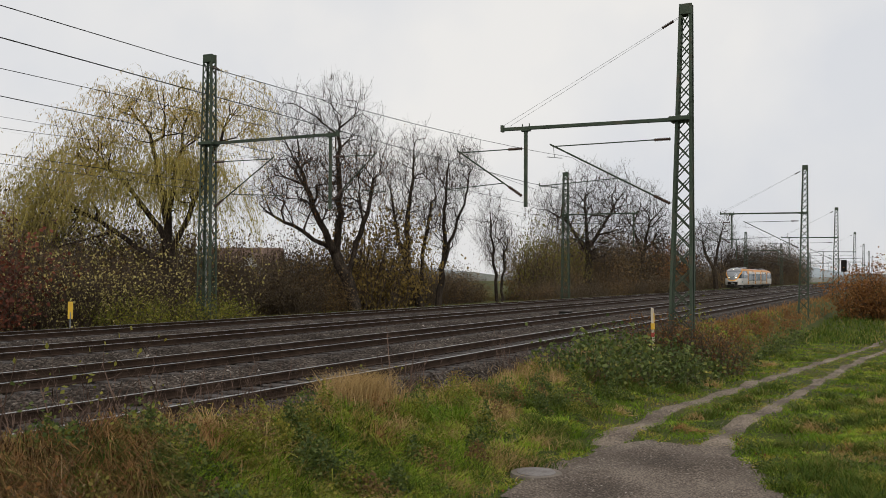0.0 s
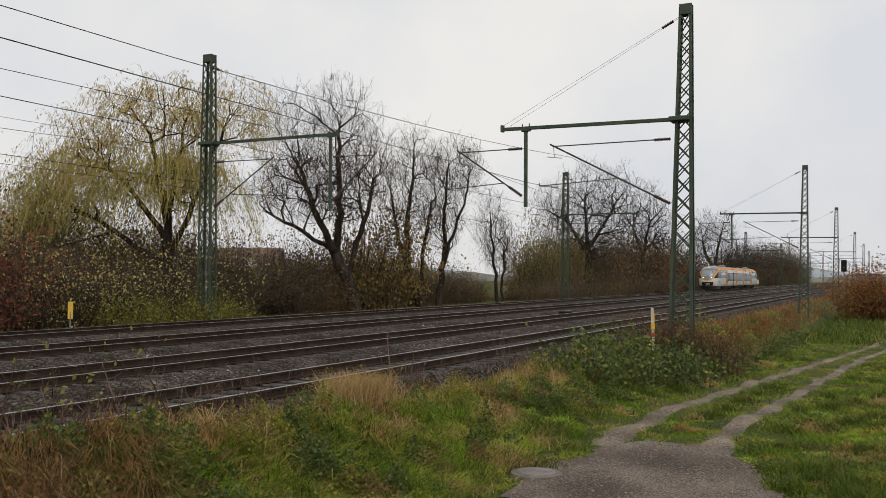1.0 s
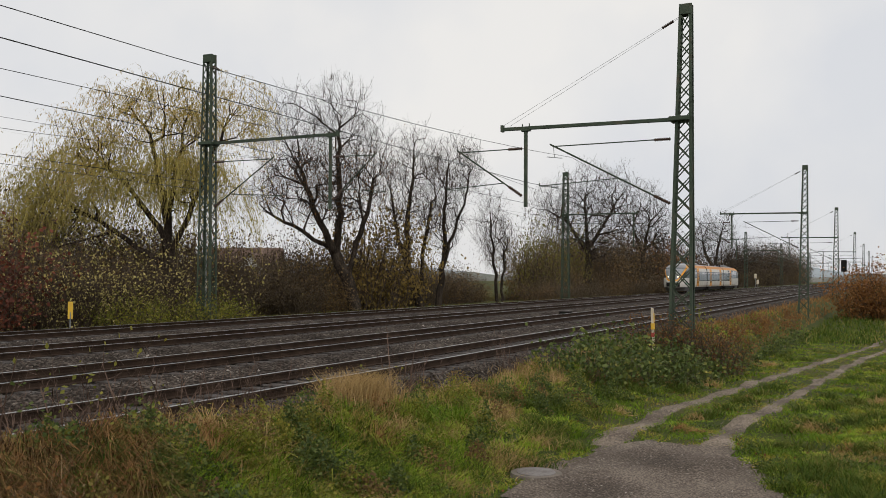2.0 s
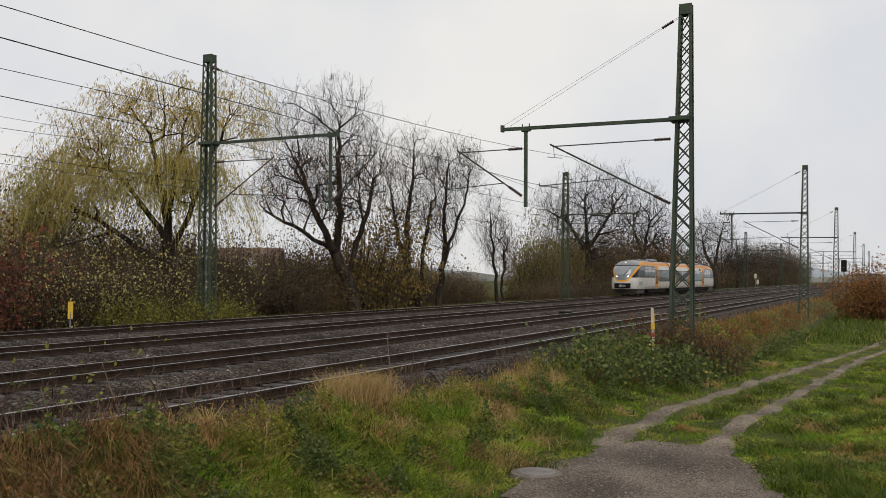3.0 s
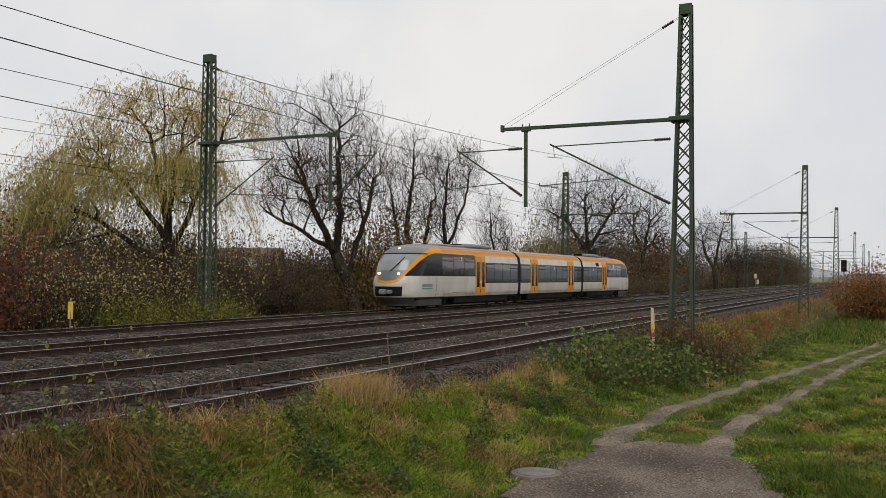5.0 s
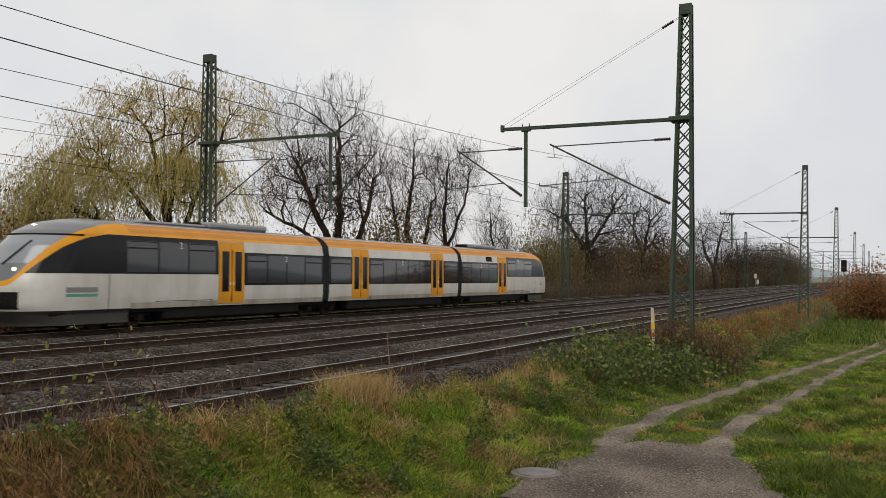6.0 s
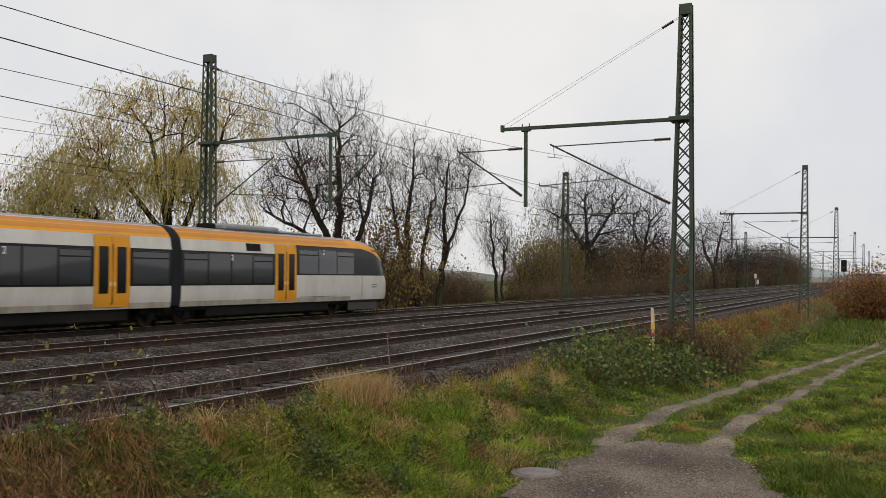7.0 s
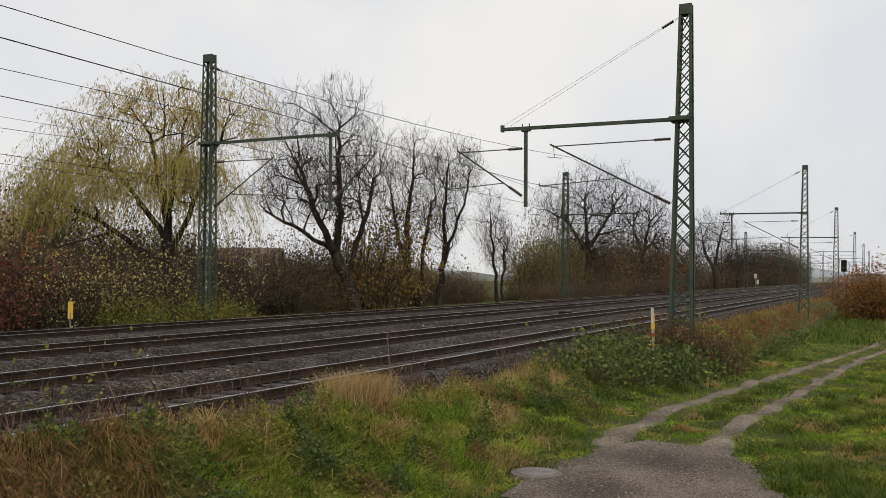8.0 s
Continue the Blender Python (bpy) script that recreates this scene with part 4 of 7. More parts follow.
def make_willow():
    """Weeping willow: spreading limbs with long hanging leafy strands, thin at the top."""
    at, stems, crown = ((-36.0, 38.8),
             [[(-0.0, -0.0, 0.0), (0.2, -0.0, 3.7), (-0.0, -0.2, 7.2), (-0.5, -0.6, 10.0), (-1.0, -0.8, 11.2)], [(0.2, -0.0, 3.7), (1.5, 0.5, 6.8), (2.5, 0.9, 9.7), (3.1, 1.1, 10.9)], [(0.2, -0.0, 4.7), (-1.4, -0.9, 7.1), (-3.1, -1.8, 9.0)], [(0.2, -0.1, 5.3), (0.6, -0.0, 8.7), (1.1, 0.2, 10.9)], [(0.1, -0.0, 3.1), (-2.6, -1.4, 5.3), (-4.8, -2.6, 6.8)], [(0.2, -0.0, 4.0), (3.3, -0.8, 6.1), (5.2, -0.0, 9.4)]],
             [(-1.5, -1.1, 11.5, 2.1, 1.2), (0.6, -0.1, 11.2, 2.4, 1.6), (-3.5, -2.0, 9.7, 1.9, 1.8), (-5.3, -2.8, 7.7, 1.4, 1.7), (2.8, 1.0, 11.2, 2.1, 1.7), (4.2, 1.7, 10.6, 1.0, 1.7), (-1.1, -0.8, 8.4, 3.6, 2.2), (-4.8, -2.5, 5.2, 1.9, 1.9), (-5.9, -3.0, 4.0, 1.1, 1.6), (1.1, 0.3, 7.7, 1.9, 1.9)])
    crown = [(x, y, z + 0.6, w, h) for x, y, z, w, h in crown]
    L = Limbs(5)
    rng = L.rng
    branch_out(L, stems, crown, 1250, 0.024, 0.44, 0.8)
    t = thing("weeping_willow", "weeping willow with thinning yellow-green hanging foliage", "tree", at=pose(at[0], at[1], gz1(*at) - 0.1))
    low_pts, top_pts = [], []
    tips = list(L.tips)
    axis = Vector((stems[0][2][0], stems[0][2][1], 0))
    for p0, d0 in tips:
        out = Vector((p0.x - axis.x, p0.y - axis.y, 0))
        out = out.normalized() if out.length > 0.1 else Vector((0, -1, 0))
        if p0.z > 8 and rng.random() < 0.28:
            continue
        for k in range(5 if p0.z < 8 else 3):
            p = p0 + Vector((rng.gauss(0, 0.2), rng.gauss(0, 0.2), rng.gauss(0, 0.2)))
            ln = rng.uniform(1.0, 2.6) if p0.z > 8.5 else rng.uniform(2.0, 6.5)
            v = (d0 * 0.5 + out * rng.uniform(0.2, 0.9) + Vector((rng.gauss(0, 0.3), rng.gauss(0, 0.3), rng.uniform(0.3, 1.3)))).normalized()
            n = 5
            bare = rng.random() < (0.45 if p0.z > 9 else 0.2)
            for j in range(n):
                q = p + v * (ln / n)
                if q.z < 0.9:
                    break
                L.add(p, q, 0.0095, 0.008)
                for w in range(1 if bare else (3 if p.z > 9 else 4)):
                    c = p.lerp(q, rng.random())
                    (top_pts if p0.z > 9.2 + rng.gauss(0, 1) else low_pts).append((c.x + rng.gauss(0, 0.05), c.y + rng.gauss(0, 0.05), c.z))
                p = q
                v = (v * 0.62 + Vector((0.0, -0.05, -0.42)) + Vector((rng.gauss(0, 0.07), rng.gauss(0, 0.07), 0))).normalized()
    put("trunk", L.mesh("trunk", M_BARK, 0.2, 9, 7), t)
    stuff_part("branch_tier", L.mesh("branch_tier", M_BARK, 0.03, 0.2, 5), t, "dark spreading branches")
    stuff_part("crown", L.mesh("crown", M_TWIG, 0.0097, 0.03, 2), t, "fine dark twigs")
    stuff_part("strand", L.mesh("strand", M_WILLOWTWIG, 0.0, 0.0097, 2), t, "thin yellowish hanging twigs")
    stuff_part("foliage", leaf_mesh("leaves", low_pts, 0.19, M_WILLOW, 5, droop=1.0, aspect=0.22), t, "narrow yellow-green leaves")
    stuff_part("foliage", leaf_mesh("leaves", top_pts, 0.17, M_WILLOWTOP, 6, droop=0.9, aspect=0.22), t, "sparse orange-yellow leaves")


def bush_mesh(seed, rx, ry, h, stems, leaves, leaf_mat, leaf_size, twig_mat=M_THICKET, arch=0.25, thick=0.014):
    """A thicket: many thin stems from the ground with side twigs, and leaves among them."""
    rng = random.Random(seed)
    L = Limbs(seed)
    pts = []
    for s in range(stems):
        a, q = rng.random() * 6.283, math.sqrt(rng.random())
        p = Vector((rx * q * math.cos(a) * 0.75, ry * q * math.sin(a) * 0.75, -0.2))
        d = Vector((math.cos(a) * q * 0.5 + rng.gauss(0, 0.2), math.sin(a) * q * 0.5 + rng.gauss(0, 0.2), 1)).normalized()
        ln = h * rng.uniform(0.55, 1.1) * (1 - 0.35 * q * q)
        n = 4
        r = thick * rng.uniform(0.6, 1.3)
        for i in range(n):
            d = (d + Vector((rng.gauss(0, 0.16), rng.gauss(0, 0.16), -arch * 0.2 * i))).normalized()
            e = p + d * (ln / n)
            L.add(p, e, r * (1 - i / n * 0.7), r * (1 - (i + 1) / n * 0.7))
            for w in range(3):
                f = rng.random()
                b = p.lerp(e, f)
                td = (d * 0.5 + Vector((rng.gauss(0, 0.8), rng.gauss(0, 0.8), rng.gauss(0.2, 0.5)))).normalized()
                te = b + td * rng.uniform(0.15, 0.4) * h * 0.4
                L.add(b, te, r * 0.4, r * 0.2)
                te2 = te + (td + Vector((rng.gauss(0, 0.6), rng.gauss(0, 0.6), rng.gauss(0, 0.5)))).normalized() * rng.uniform(0.1, 0.25) * h * 0.4
                L.add(te, te2, r * 0.25, r * 0.12)
                pts.append(te)
                pts.append(te2)
            p = e
    twigs = L.mesh("branchwork", twig_mat, 0, 9, 2)
    lv = None
    if leaves:
        c = []
        for i in range(leaves):
            p = pts[rng.randrange(len(pts))]
            c.append((p.x + rng.gauss(0, leaf_size * 1.2), p.y + rng.gauss(0, leaf_size * 1.2), max(0.02, p.z + rng.gauss(0, leaf_size * 1.2))))
        lv = leaf_mesh("leaves", c, leaf_size, leaf_mat, seed, aspect=0.7)
    return twigs, lv


def make_bush(name, label, meshes, at, group="", category="bush", turn=0.0):
    t = thing(name, label, category, group, pose(*at, 0, 0, turn))
    stuff_part("branchwork", meshes[0], t)
    if meshes[1]:
        stuff_part("foliage", meshes[1], t)
    return t


def make_thicket():
    """Bushes along the far side of the line: x, y, height and kind, stretch by stretch."""
    rng = random.Random(77)
    kinds = ((M_DEADLEAF, 2000, "brown leafless thicket bush along the railway"), (M_OLIVE, 2900, "olive thicket bush with thinning leaves along the railway"),
             (M_BROWNLEAF, 2400, "brown-leaved thicket bush along the railway"), (M_RUSSET, 2400, "russet-leaved thicket bush along the railway"),
             (M_PALEYELLOW, 260, "thicket bush dotted with pale yellow leaves"), (M_TANLEAF, 3200, "tall shrub still full of olive-brown leaves"))
    near = [bush_mesh(110 + i, 2.1, 2.1, 5.0, 100, n, m, 0.145 if i != 4 else 0.15, thick=0.022) for i, (m, n, t) in enumerate(kinds)]
    far = [bush_mesh(120 + i, 3.9, 3.9, 10.0, 95, n, m, 0.31, thick=0.045) for i, (m, n, t) in enumerate(kinds)]

    def one(x, y, h, k):
        big = y > 140
        tall = 1.28 * h / (10.0 if big else 5.0)
        t = make_bush("thicket_bush", kinds[k][2], (far if big else near)[k], (x, y, gz1(x, y)), "lineside thicket", turn=rng.uniform(0, 360))
        wide = (0.6 + 0.36 * tall) * rng.uniform(0.9, 1.2)
        t.matrix_basis = t.matrix_basis @ Matrix.Diagonal((wide, wide, tall, 1))
    for row in ((-36.5, 29.0, 4.3, 2), (-36.5, 30.2, 4.3, 0), (-36.5, 31.3, 3.4, 0), (-36.5, 32.3, 3.9, 2), (-36.5, 33.8, 3.5, 2), (-36.5, 34.7, 3.4, 4), (-36.5, 36.4, 3.6, 0), (-36.5, 37.4, 4.3, 4), (-36.5, 39.4, 3.6, 2), (-36.5, 40.3, 4.0, 4), (-36.5, 42.2, 4.5, 0), (-36.5, 44.0, 4.8, 4), (-41.5, 32.8, 5.5, 2), (-41.5, 33.9, 4.5, 0), (-41.5, 35.1, 4.9, 1), (-41.5, 36.5, 5.4, 2), (-41.5, 38.2, 5.7, 0), (-41.5, 39.5, 4.5, 1), (-41.5, 41.2, 5.8, 0), (-41.5, 42.4, 4.8, 1)):
        one(*row)
    for row in ((-41.5, 44.3, 5.6, 2), (-41.5, 46.5, 6.0, 2), (-41.5, 48.0, 6.2, 0), (-41.5, 50.2, 5.5, 0), (-40.0, 47.6, 4.6, 0), (-39.0, 47.9, 2.4, 0), (-44.0, 55.5, 2.9, 2), (-41.0, 53.3, 2.3, 0), (-40.0, 53.7, 3.3, 0), (-41.0, 56.6, 5.0, 0), (-39.0, 55.2, 4.4, 0), (-41.0, 59.9, 5.2, 0), (-39.0, 58.3, 4.4, 2), (-42.0, 64.6, 4.8, 0), (-37.5, 57.0, 2.4, 2), (-37.5, 53.7, 2.6, 0), (-42.0, 68.5, 3.8, 0), (-38.0, 64.4, 8.7, 5), (-38.5, 66.8, 7.5, 5), (-39.0, 64.7, 5.6, 2)):
        one(*row)
    for row in ((-41.0, 73.0, 4.8, 0), (-42.0, 77.2, 3.9, 2), (-41.0, 78.0, 3.1, 0), (-42.0, 83.0, 4.1, 0), (-42.0, 86.6, 3.7, 2), (-42.0, 90.0, 3.5, 0), (-42.0, 93.4, 2.2, 2), (-44.0, 101.7, 1.2, 1), (-44.0, 106.5, 0.9, 0), (-43.0, 109.2, 1.5, 1), (-40.0, 106.9, 7.1, 2), (-39.0, 107.2, 8.7, 1), (-40.0, 114.3, 9.5, 1), (-40.0, 119.1, 8.7, 1), (-41.0, 126.9, 8.3, 2), (-37.0, 111.1, 4.4, 2), (-37.0, 103.7, 3.9, 0), (-41.0, 133.8, 7.9, 0), (-42.0, 143.2, 8.9, 0), (-40.0, 142.0, 7.5, 2)):
        one(*row)
    for row in ((-42.0, 155.5, 8.9, 0), (-41.0, 157.7, 8.0, 0), (-42.0, 168.1, 8.7, 0), (-41.0, 170.5, 8.2, 3), (-41.0, 177.3, 9.5, 3), (-42.0, 188.6, 8.9, 3), (-42.0, 196.2, 8.0, 0), (-37.0, 123.4, 3.4, 0), (-37.0, 135.1, 3.9, 2), (-38.0, 152.8, 4.2, 0), (-38.0, 167.5, 3.6, 3), (-42.0, 204.2, 7.5, 0), (-42.0, 212.3, 8.4, 0), (-44.0, 231.5, 7.2, 0), (-44.0, 242.1, 6.5, 0), (-45.0, 260.2, 6.4, 2), (-46.0, 282.1, 7.4, 0), (-45.0, 289.3, 9.4, 0), (-46.0, 310.7, 10.8, 0), (-46.0, 325.8, 11.6, 0)):
        one(*row)
    for row in ((-46.0, 342.3, 12.6, 0), (-46.0, 360.4, 13.8, 0), (-46.0, 380.4, 14.8, 0), (-46.0, 400.7, 15.5, 0), (-47.0, 430.2, 16.9, 0), (-47.0, 453.1, 17.1, 0), (-48.0, 485.8, 19.2, 0), (-48.0, 511.2, 18.9, 0), (-49.0, 550.6, 18.1, 2), (-50.0, 594.3, 17.3, 0), (-50.0, 622.2, 15.8, 0)):
        one(*row)
    for row in ((-47.0, 56.8, 4.4, 0), (-42.0, 51.8, 3.9, 2), (-42.0, 52.5, 2.1, 0), (-43.0, 55.1, 2.4, 0), (-44.0, 58.1, 2.7, 0), (-47.0, 63.9, 4.9, 0), (-47.0, 65.3, 5.2, 0), (-47.0, 66.7, 5.4, 0), (-47.0, 68.2, 5.3, 0), (-47.0, 69.7, 5.1, 0), (-47.0, 71.1, 5.0, 0), (-46.0, 71.1, 4.5, 2), (-47.0, 75.0, 3.9, 0), (-46.0, 74.9, 4.4, 0), (-47.0, 78.2, 4.9, 0), (-47.0, 80.2, 4.7, 2), (-47.0, 82.5, 4.4, 0), (-47.0, 84.9, 4.1, 0), (-47.0, 87.4, 4.0, 0), (-47.0, 90.1, 4.0, 2)):
        one(*row)
    for row in ((-47.0, 92.4, 3.9, 0), (-47.0, 95.0, 4.0, 0), (-47.0, 98.0, 3.7, 2), (-47.0, 101.2, 3.4, 0), (-48.0, 106.3, 2.9, 0), (-46.0, 124.8, 8.0, 0), (-46.0, 129.7, 8.5, 0), (-46.0, 135.4, 9.1, 2), (-46.0, 141.5, 9.0, 0), (-46.0, 147.6, 9.6, 0), (-46.0, 154.1, 10.1, 0), (-46.0, 161.1, 10.2, 0), (-46.0, 168.7, 10.1, 2), (-46.0, 176.9, 10.2, 0), (-46.0, 185.9, 10.0, 0), (-46.0, 194.8, 10.1, 0), (-46.0, 204.4, 9.9, 3)):
        one(*row)
    # rough growth at the foot of the thicket and beyond the far bend
    y = 92.0
    while y < 175:
        one(-33.8 + rng.uniform(-0.6, 0.6), y, rng.uniform(1.6, 2.8), rng.choice((0, 2, 0)))
        y += rng.uniform(3, 6)
    for y in (22, 26, 30, 34, 38, 42, 46, 50):
        one(-45 + rng.uniform(-1, 1), y, 6.5, rng.choice((0, 1)))
        one(-50, y + 4, 6.5, 0)


make_trees()
make_willow()
make_thicket()


# ---- verge plants ----
def view_scatter(rng, n, a0, a1, r0, r1):
    """Places spread evenly in direction, thinning with distance from the photographer's stand."""
    a = np.radians(rng.uniform(a0, a1, n))
    r = r0 * (r1 / r0) ** rng.random(n)
    return np.sin(a) * r, np.cos(a) * r, r


def patchy(x, y, k=0.6, p=0.0):
    return 0.5 + 0.25 * (np.sin(k * x * 1.7 + 1.3 * k * y + p) + np.sin(k * 2.3 * y - 0.8 * k * x + 2 * p + 1)) * (0.7 + 0.3 * np.sin(3.1 * k * x + p))


BLADE = [(0, 1, 2), (0, 2, 3), (3, 2, 4)]


def blades(name, x, y, z, h, w, lean, material, seed, label, category="grass"):
    """Bent blades, each of a wide foot and a thin tip."""
    rng = np.random.default_rng(seed)
    k = np.hypot(x + 5.05, y - 13.75) > 0.48
    x, y, z, h, w = x[k], y[k], z[k], h[k], w[k]
    n = len(x)
    a, b = rng.uniform(0, 6.283, n), rng.uniform(0, 6.283, n)
    ln = lean * rng.uniform(0.2, 1.3, n) * h
    sx, sy = np.cos(a) * w / 2, np.sin(a) * w / 2
    lx, ly = np.cos(b) * ln, np.sin(b) * ln
    p = np.stack([x, y, z - 0.03], -1)
    s = np.stack([sx, sy, np.zeros(n)], -1)
    l1 = np.stack([lx * 0.3, ly * 0.3, h * 0.6], -1)
    l2 = np.stack([lx, ly, h * rng.uniform(0.75, 1.0, n)], -1)
    v = np.stack([p - s, p + s, p + s * 0.75 + l1, p - s * 0.75 + l1, p + l2], 1)
    ob = put(name, tri_mesh(name, v, 5, BLADE, material))
    return tagged(ob, label, category, kind="stuff")


def mats(name, cx, cy, R, H, per, width, material, seed, label):
    """Matted clumps: long blades that rise from a mound and fall over, combed one way in each clump."""
    rng = np.random.default_rng(seed)
    n = len(cx)
    i = np.repeat(np.arange(n), per)
    m = len(i)
    comb = rng.uniform(0, 6.283, n)[i]
    a, q = rng.uniform(0, 6.283, m), np.sqrt(rng.random(m))
    ox, oy = np.cos(a) * q, np.sin(a) * q
    x, y = cx[i] + ox * R[i] * 0.8, cy[i] + oy * R[i] * 0.8
    dx, dy = 0.55 * np.cos(comb) + 0.8 * ox + rng.normal(0, 0.35, m), 0.55 * np.sin(comb) + 0.8 * oy + rng.normal(0, 0.35, m)
    w = np.hypot(dx, dy) + 1e-6
    dx, dy = dx / w, dy / w
    h = H[i]
    ln = h * rng.uniform(0.6, 1.9, m)
    base = ground_z(x, y) + 0.45 * h * (1 - q * q) - 0.02
    rise = h * (0.2 + 0.5 * (1 - q * q)) * rng.uniform(0.4, 1.15, m)
    root = np.stack([x, y, base], -1)
    side = np.stack([-dy, dx, rng.normal(0, 0.3, m)], -1) * (width * rng.uniform(0.6, 1.4, m) / 2)[:, None]
    mid = root + np.stack([dx * ln * 0.45, dy * ln * 0.45, rise], -1)
    tx, ty = x + dx * ln, y + dy * ln
    tip = np.stack([tx, ty, np.maximum(ground_z(tx, ty) + 0.02, base + rise * rng.uniform(-0.6, 0.7, m))], -1)
    v = np.stack([root - side, root + side, mid + side * 0.8, mid - side * 0.8, tip], 1)
    keep = (np.hypot(x + 5.05, y - 13.75) > 0.5) & (np.hypot(tx + 5.05, ty - 13.75) > 0.42)
    ob = put(name, tri_mesh(name, v[keep], 5, BLADE, material))
    return tagged(ob, label, "grass", kind="stuff")


def clumps(rng, n, a0, a1, r0, r1, x0, x1, weight):
    x, y, r = view_scatter(rng, n, a0, a1, r0, r1)
    k = (x > x0) & (x < x1) & ~on_path(x, y, -0.3) & (rng.random(n) < weight(x, y))
    return x[k], y[k], r[k]


def make_mats():
    rng = np.random.default_rng(51)
    verge = lambda x, y: np.clip((-6.4 - x) / 1.4, 0, 1)
    plans = (("lush_mat", M_LUSH, 1300, lambda x, y: (1 - 0.4 * verge(x, y)) * np.clip(patchy(x, y, 1.6, 0.4) * 1.7 - 0.2, 0.1, 1), (0.16, 0.42), (0.08, 0.2), 90, 0.012, "matted bright green grass clumps"),
             ("dark_mat", M_TUSSOCK, 900, lambda x, y: 0.55 + 0 * x, (0.15, 0.36), (0.10, 0.26), 90, 0.012, "dark green sagging grass clumps"),
             ("straw_mat", M_DRY, 1100, lambda x, y: 0.07 + 0.6 * verge(x, y) * np.clip(patchy(x, y, 1.9, 2.2) * 2 - 0.6, 0, 1), (0.15, 0.35), (0.14, 0.36), 120, 0.009, "withered straw clumps sagging over the grass"),
             ("rust_mat", M_RUSTGRASS, 900, lambda x, y: 0.03 + 0.5 * verge(x, y) * np.clip(patchy(x, y, 1.3, 4.2) * 2.2 - 0.8, 0, 1), (0.15, 0.35), (0.16, 0.4), 120, 0.009, "rust-brown withered clumps by the ballast"),
             ("green_mat", M_GRASS, 800, lambda x, y: 0.8 * verge(x, y) * np.where(y < 9.5, 0.25, 1.0), (0.16, 0.4), (0.14, 0.36), 130, 0.010, "long green grass clumps fallen over"))
    for j, (nm, mt, n, wt, rr_, hh, per, wd, lb) in enumerate(plans):
        cx, cy, r = clumps(rng, n, -58, 5, 6.2, 48, -8.75, 6.5, wt)
        tall = np.where(cx > -6.0, 0.6, 1.0) * np.where(cx < -8.2, 0.6, 1.0)
        mats(nm, cx, cy, rng.uniform(*rr_, len(cx)), rng.uniform(*hh, len(cx)) * tall, per, wd, mt, 60 + j, lb)
    # withered scrub on the bank in the foreground corner
    for j, (nm, mt, n, lb) in enumerate((("corner_straw", M_RUSTGRASS, 60, "rust-brown tangle on the bank"), ("corner_tangle", M_STRAWDARK, 70, "dull brown tangled stalks on the bank"), ("corner_grass", M_TUSSOCK, 40, "dark green grass through the tangle"))):
        cx, cy = rng.uniform(-8.6, -6.6, n), rng.uniform(4.6, 7.9, n)
        mats(nm, cx, cy, rng.uniform(0.15, 0.35, n), rng.uniform(0.18, 0.42, n), 170, 0.008, mt, 80 + j, lb)


def leaf_litter(name, n, spots, spread, lift, size, material, seed, label, region):
    """Small leaves of low weeds and fallen leaves, gathered round a number of spots."""
    rng = np.random.default_rng(seed)
    cx, cy, _ = view_scatter(rng, spots, -58, 5, 6.2, 42)
    k = region(cx, cy) & ~on_path(cx, cy, -0.3)
    cx, cy = cx[k], cy[k]
    i = rng.integers(0, len(cx), n)
    wide = rng.uniform(0.6, 1.5, len(cx))[i] * spread
    ox, oy = rng.normal(0, 1, n) * wide, rng.normal(0, 1, n) * wide
    x, y = cx[i] + ox, cy[i] + oy
    z = ground_z(x, y) + 0.02 + lift * rng.random(n) * np.exp(-(ox ** 2 + oy ** 2) / (2 * wide ** 2))
    k = (np.hypot(x + 5.05, y - 13.75) > 0.55) & ~on_path(x, y, 0.05)
    ob = put(name, leaf_mesh(name, np.stack([x, y, z], -1)[k], size, material, seed, aspect=0.75))
    tagged(ob, label, "weeds", kind="stuff")


def make_litter():
    verge = lambda x, y: (x > -8.7) & (x < -6.0)
    meadow = lambda x, y: (x > -8.2) & (x < 6)
    leaf_litter("low_weeds", 34000, 420, 0.15, 0.5, 0.052, M_BRAMBLE, 91, "low leafy green weeds in the verge", verge)
    leaf_litter("yellowed_weeds", 13000, 240, 0.13, 0.5, 0.045, M_YELLOWGREEN, 92, "yellowing leafy weeds in the verge", verge)
    leaf_litter("withered_leaves", 15000, 300, 0.18, 0.42, 0.05, M_BROWNLEAF, 93, "withered brown leaves among the grass", verge)
    leaf_litter("meadow_weeds", 20000, 420, 0.13, 0.16, 0.045, M_BRAMBLE, 94, "small leafy weeds in the meadow grass", meadow)
    leaf_litter("fallen_leaves", 1500, 500, 0.35, 0.06, 0.05, M_RUSSET, 95, "scattered fallen leaves in the grass", meadow)


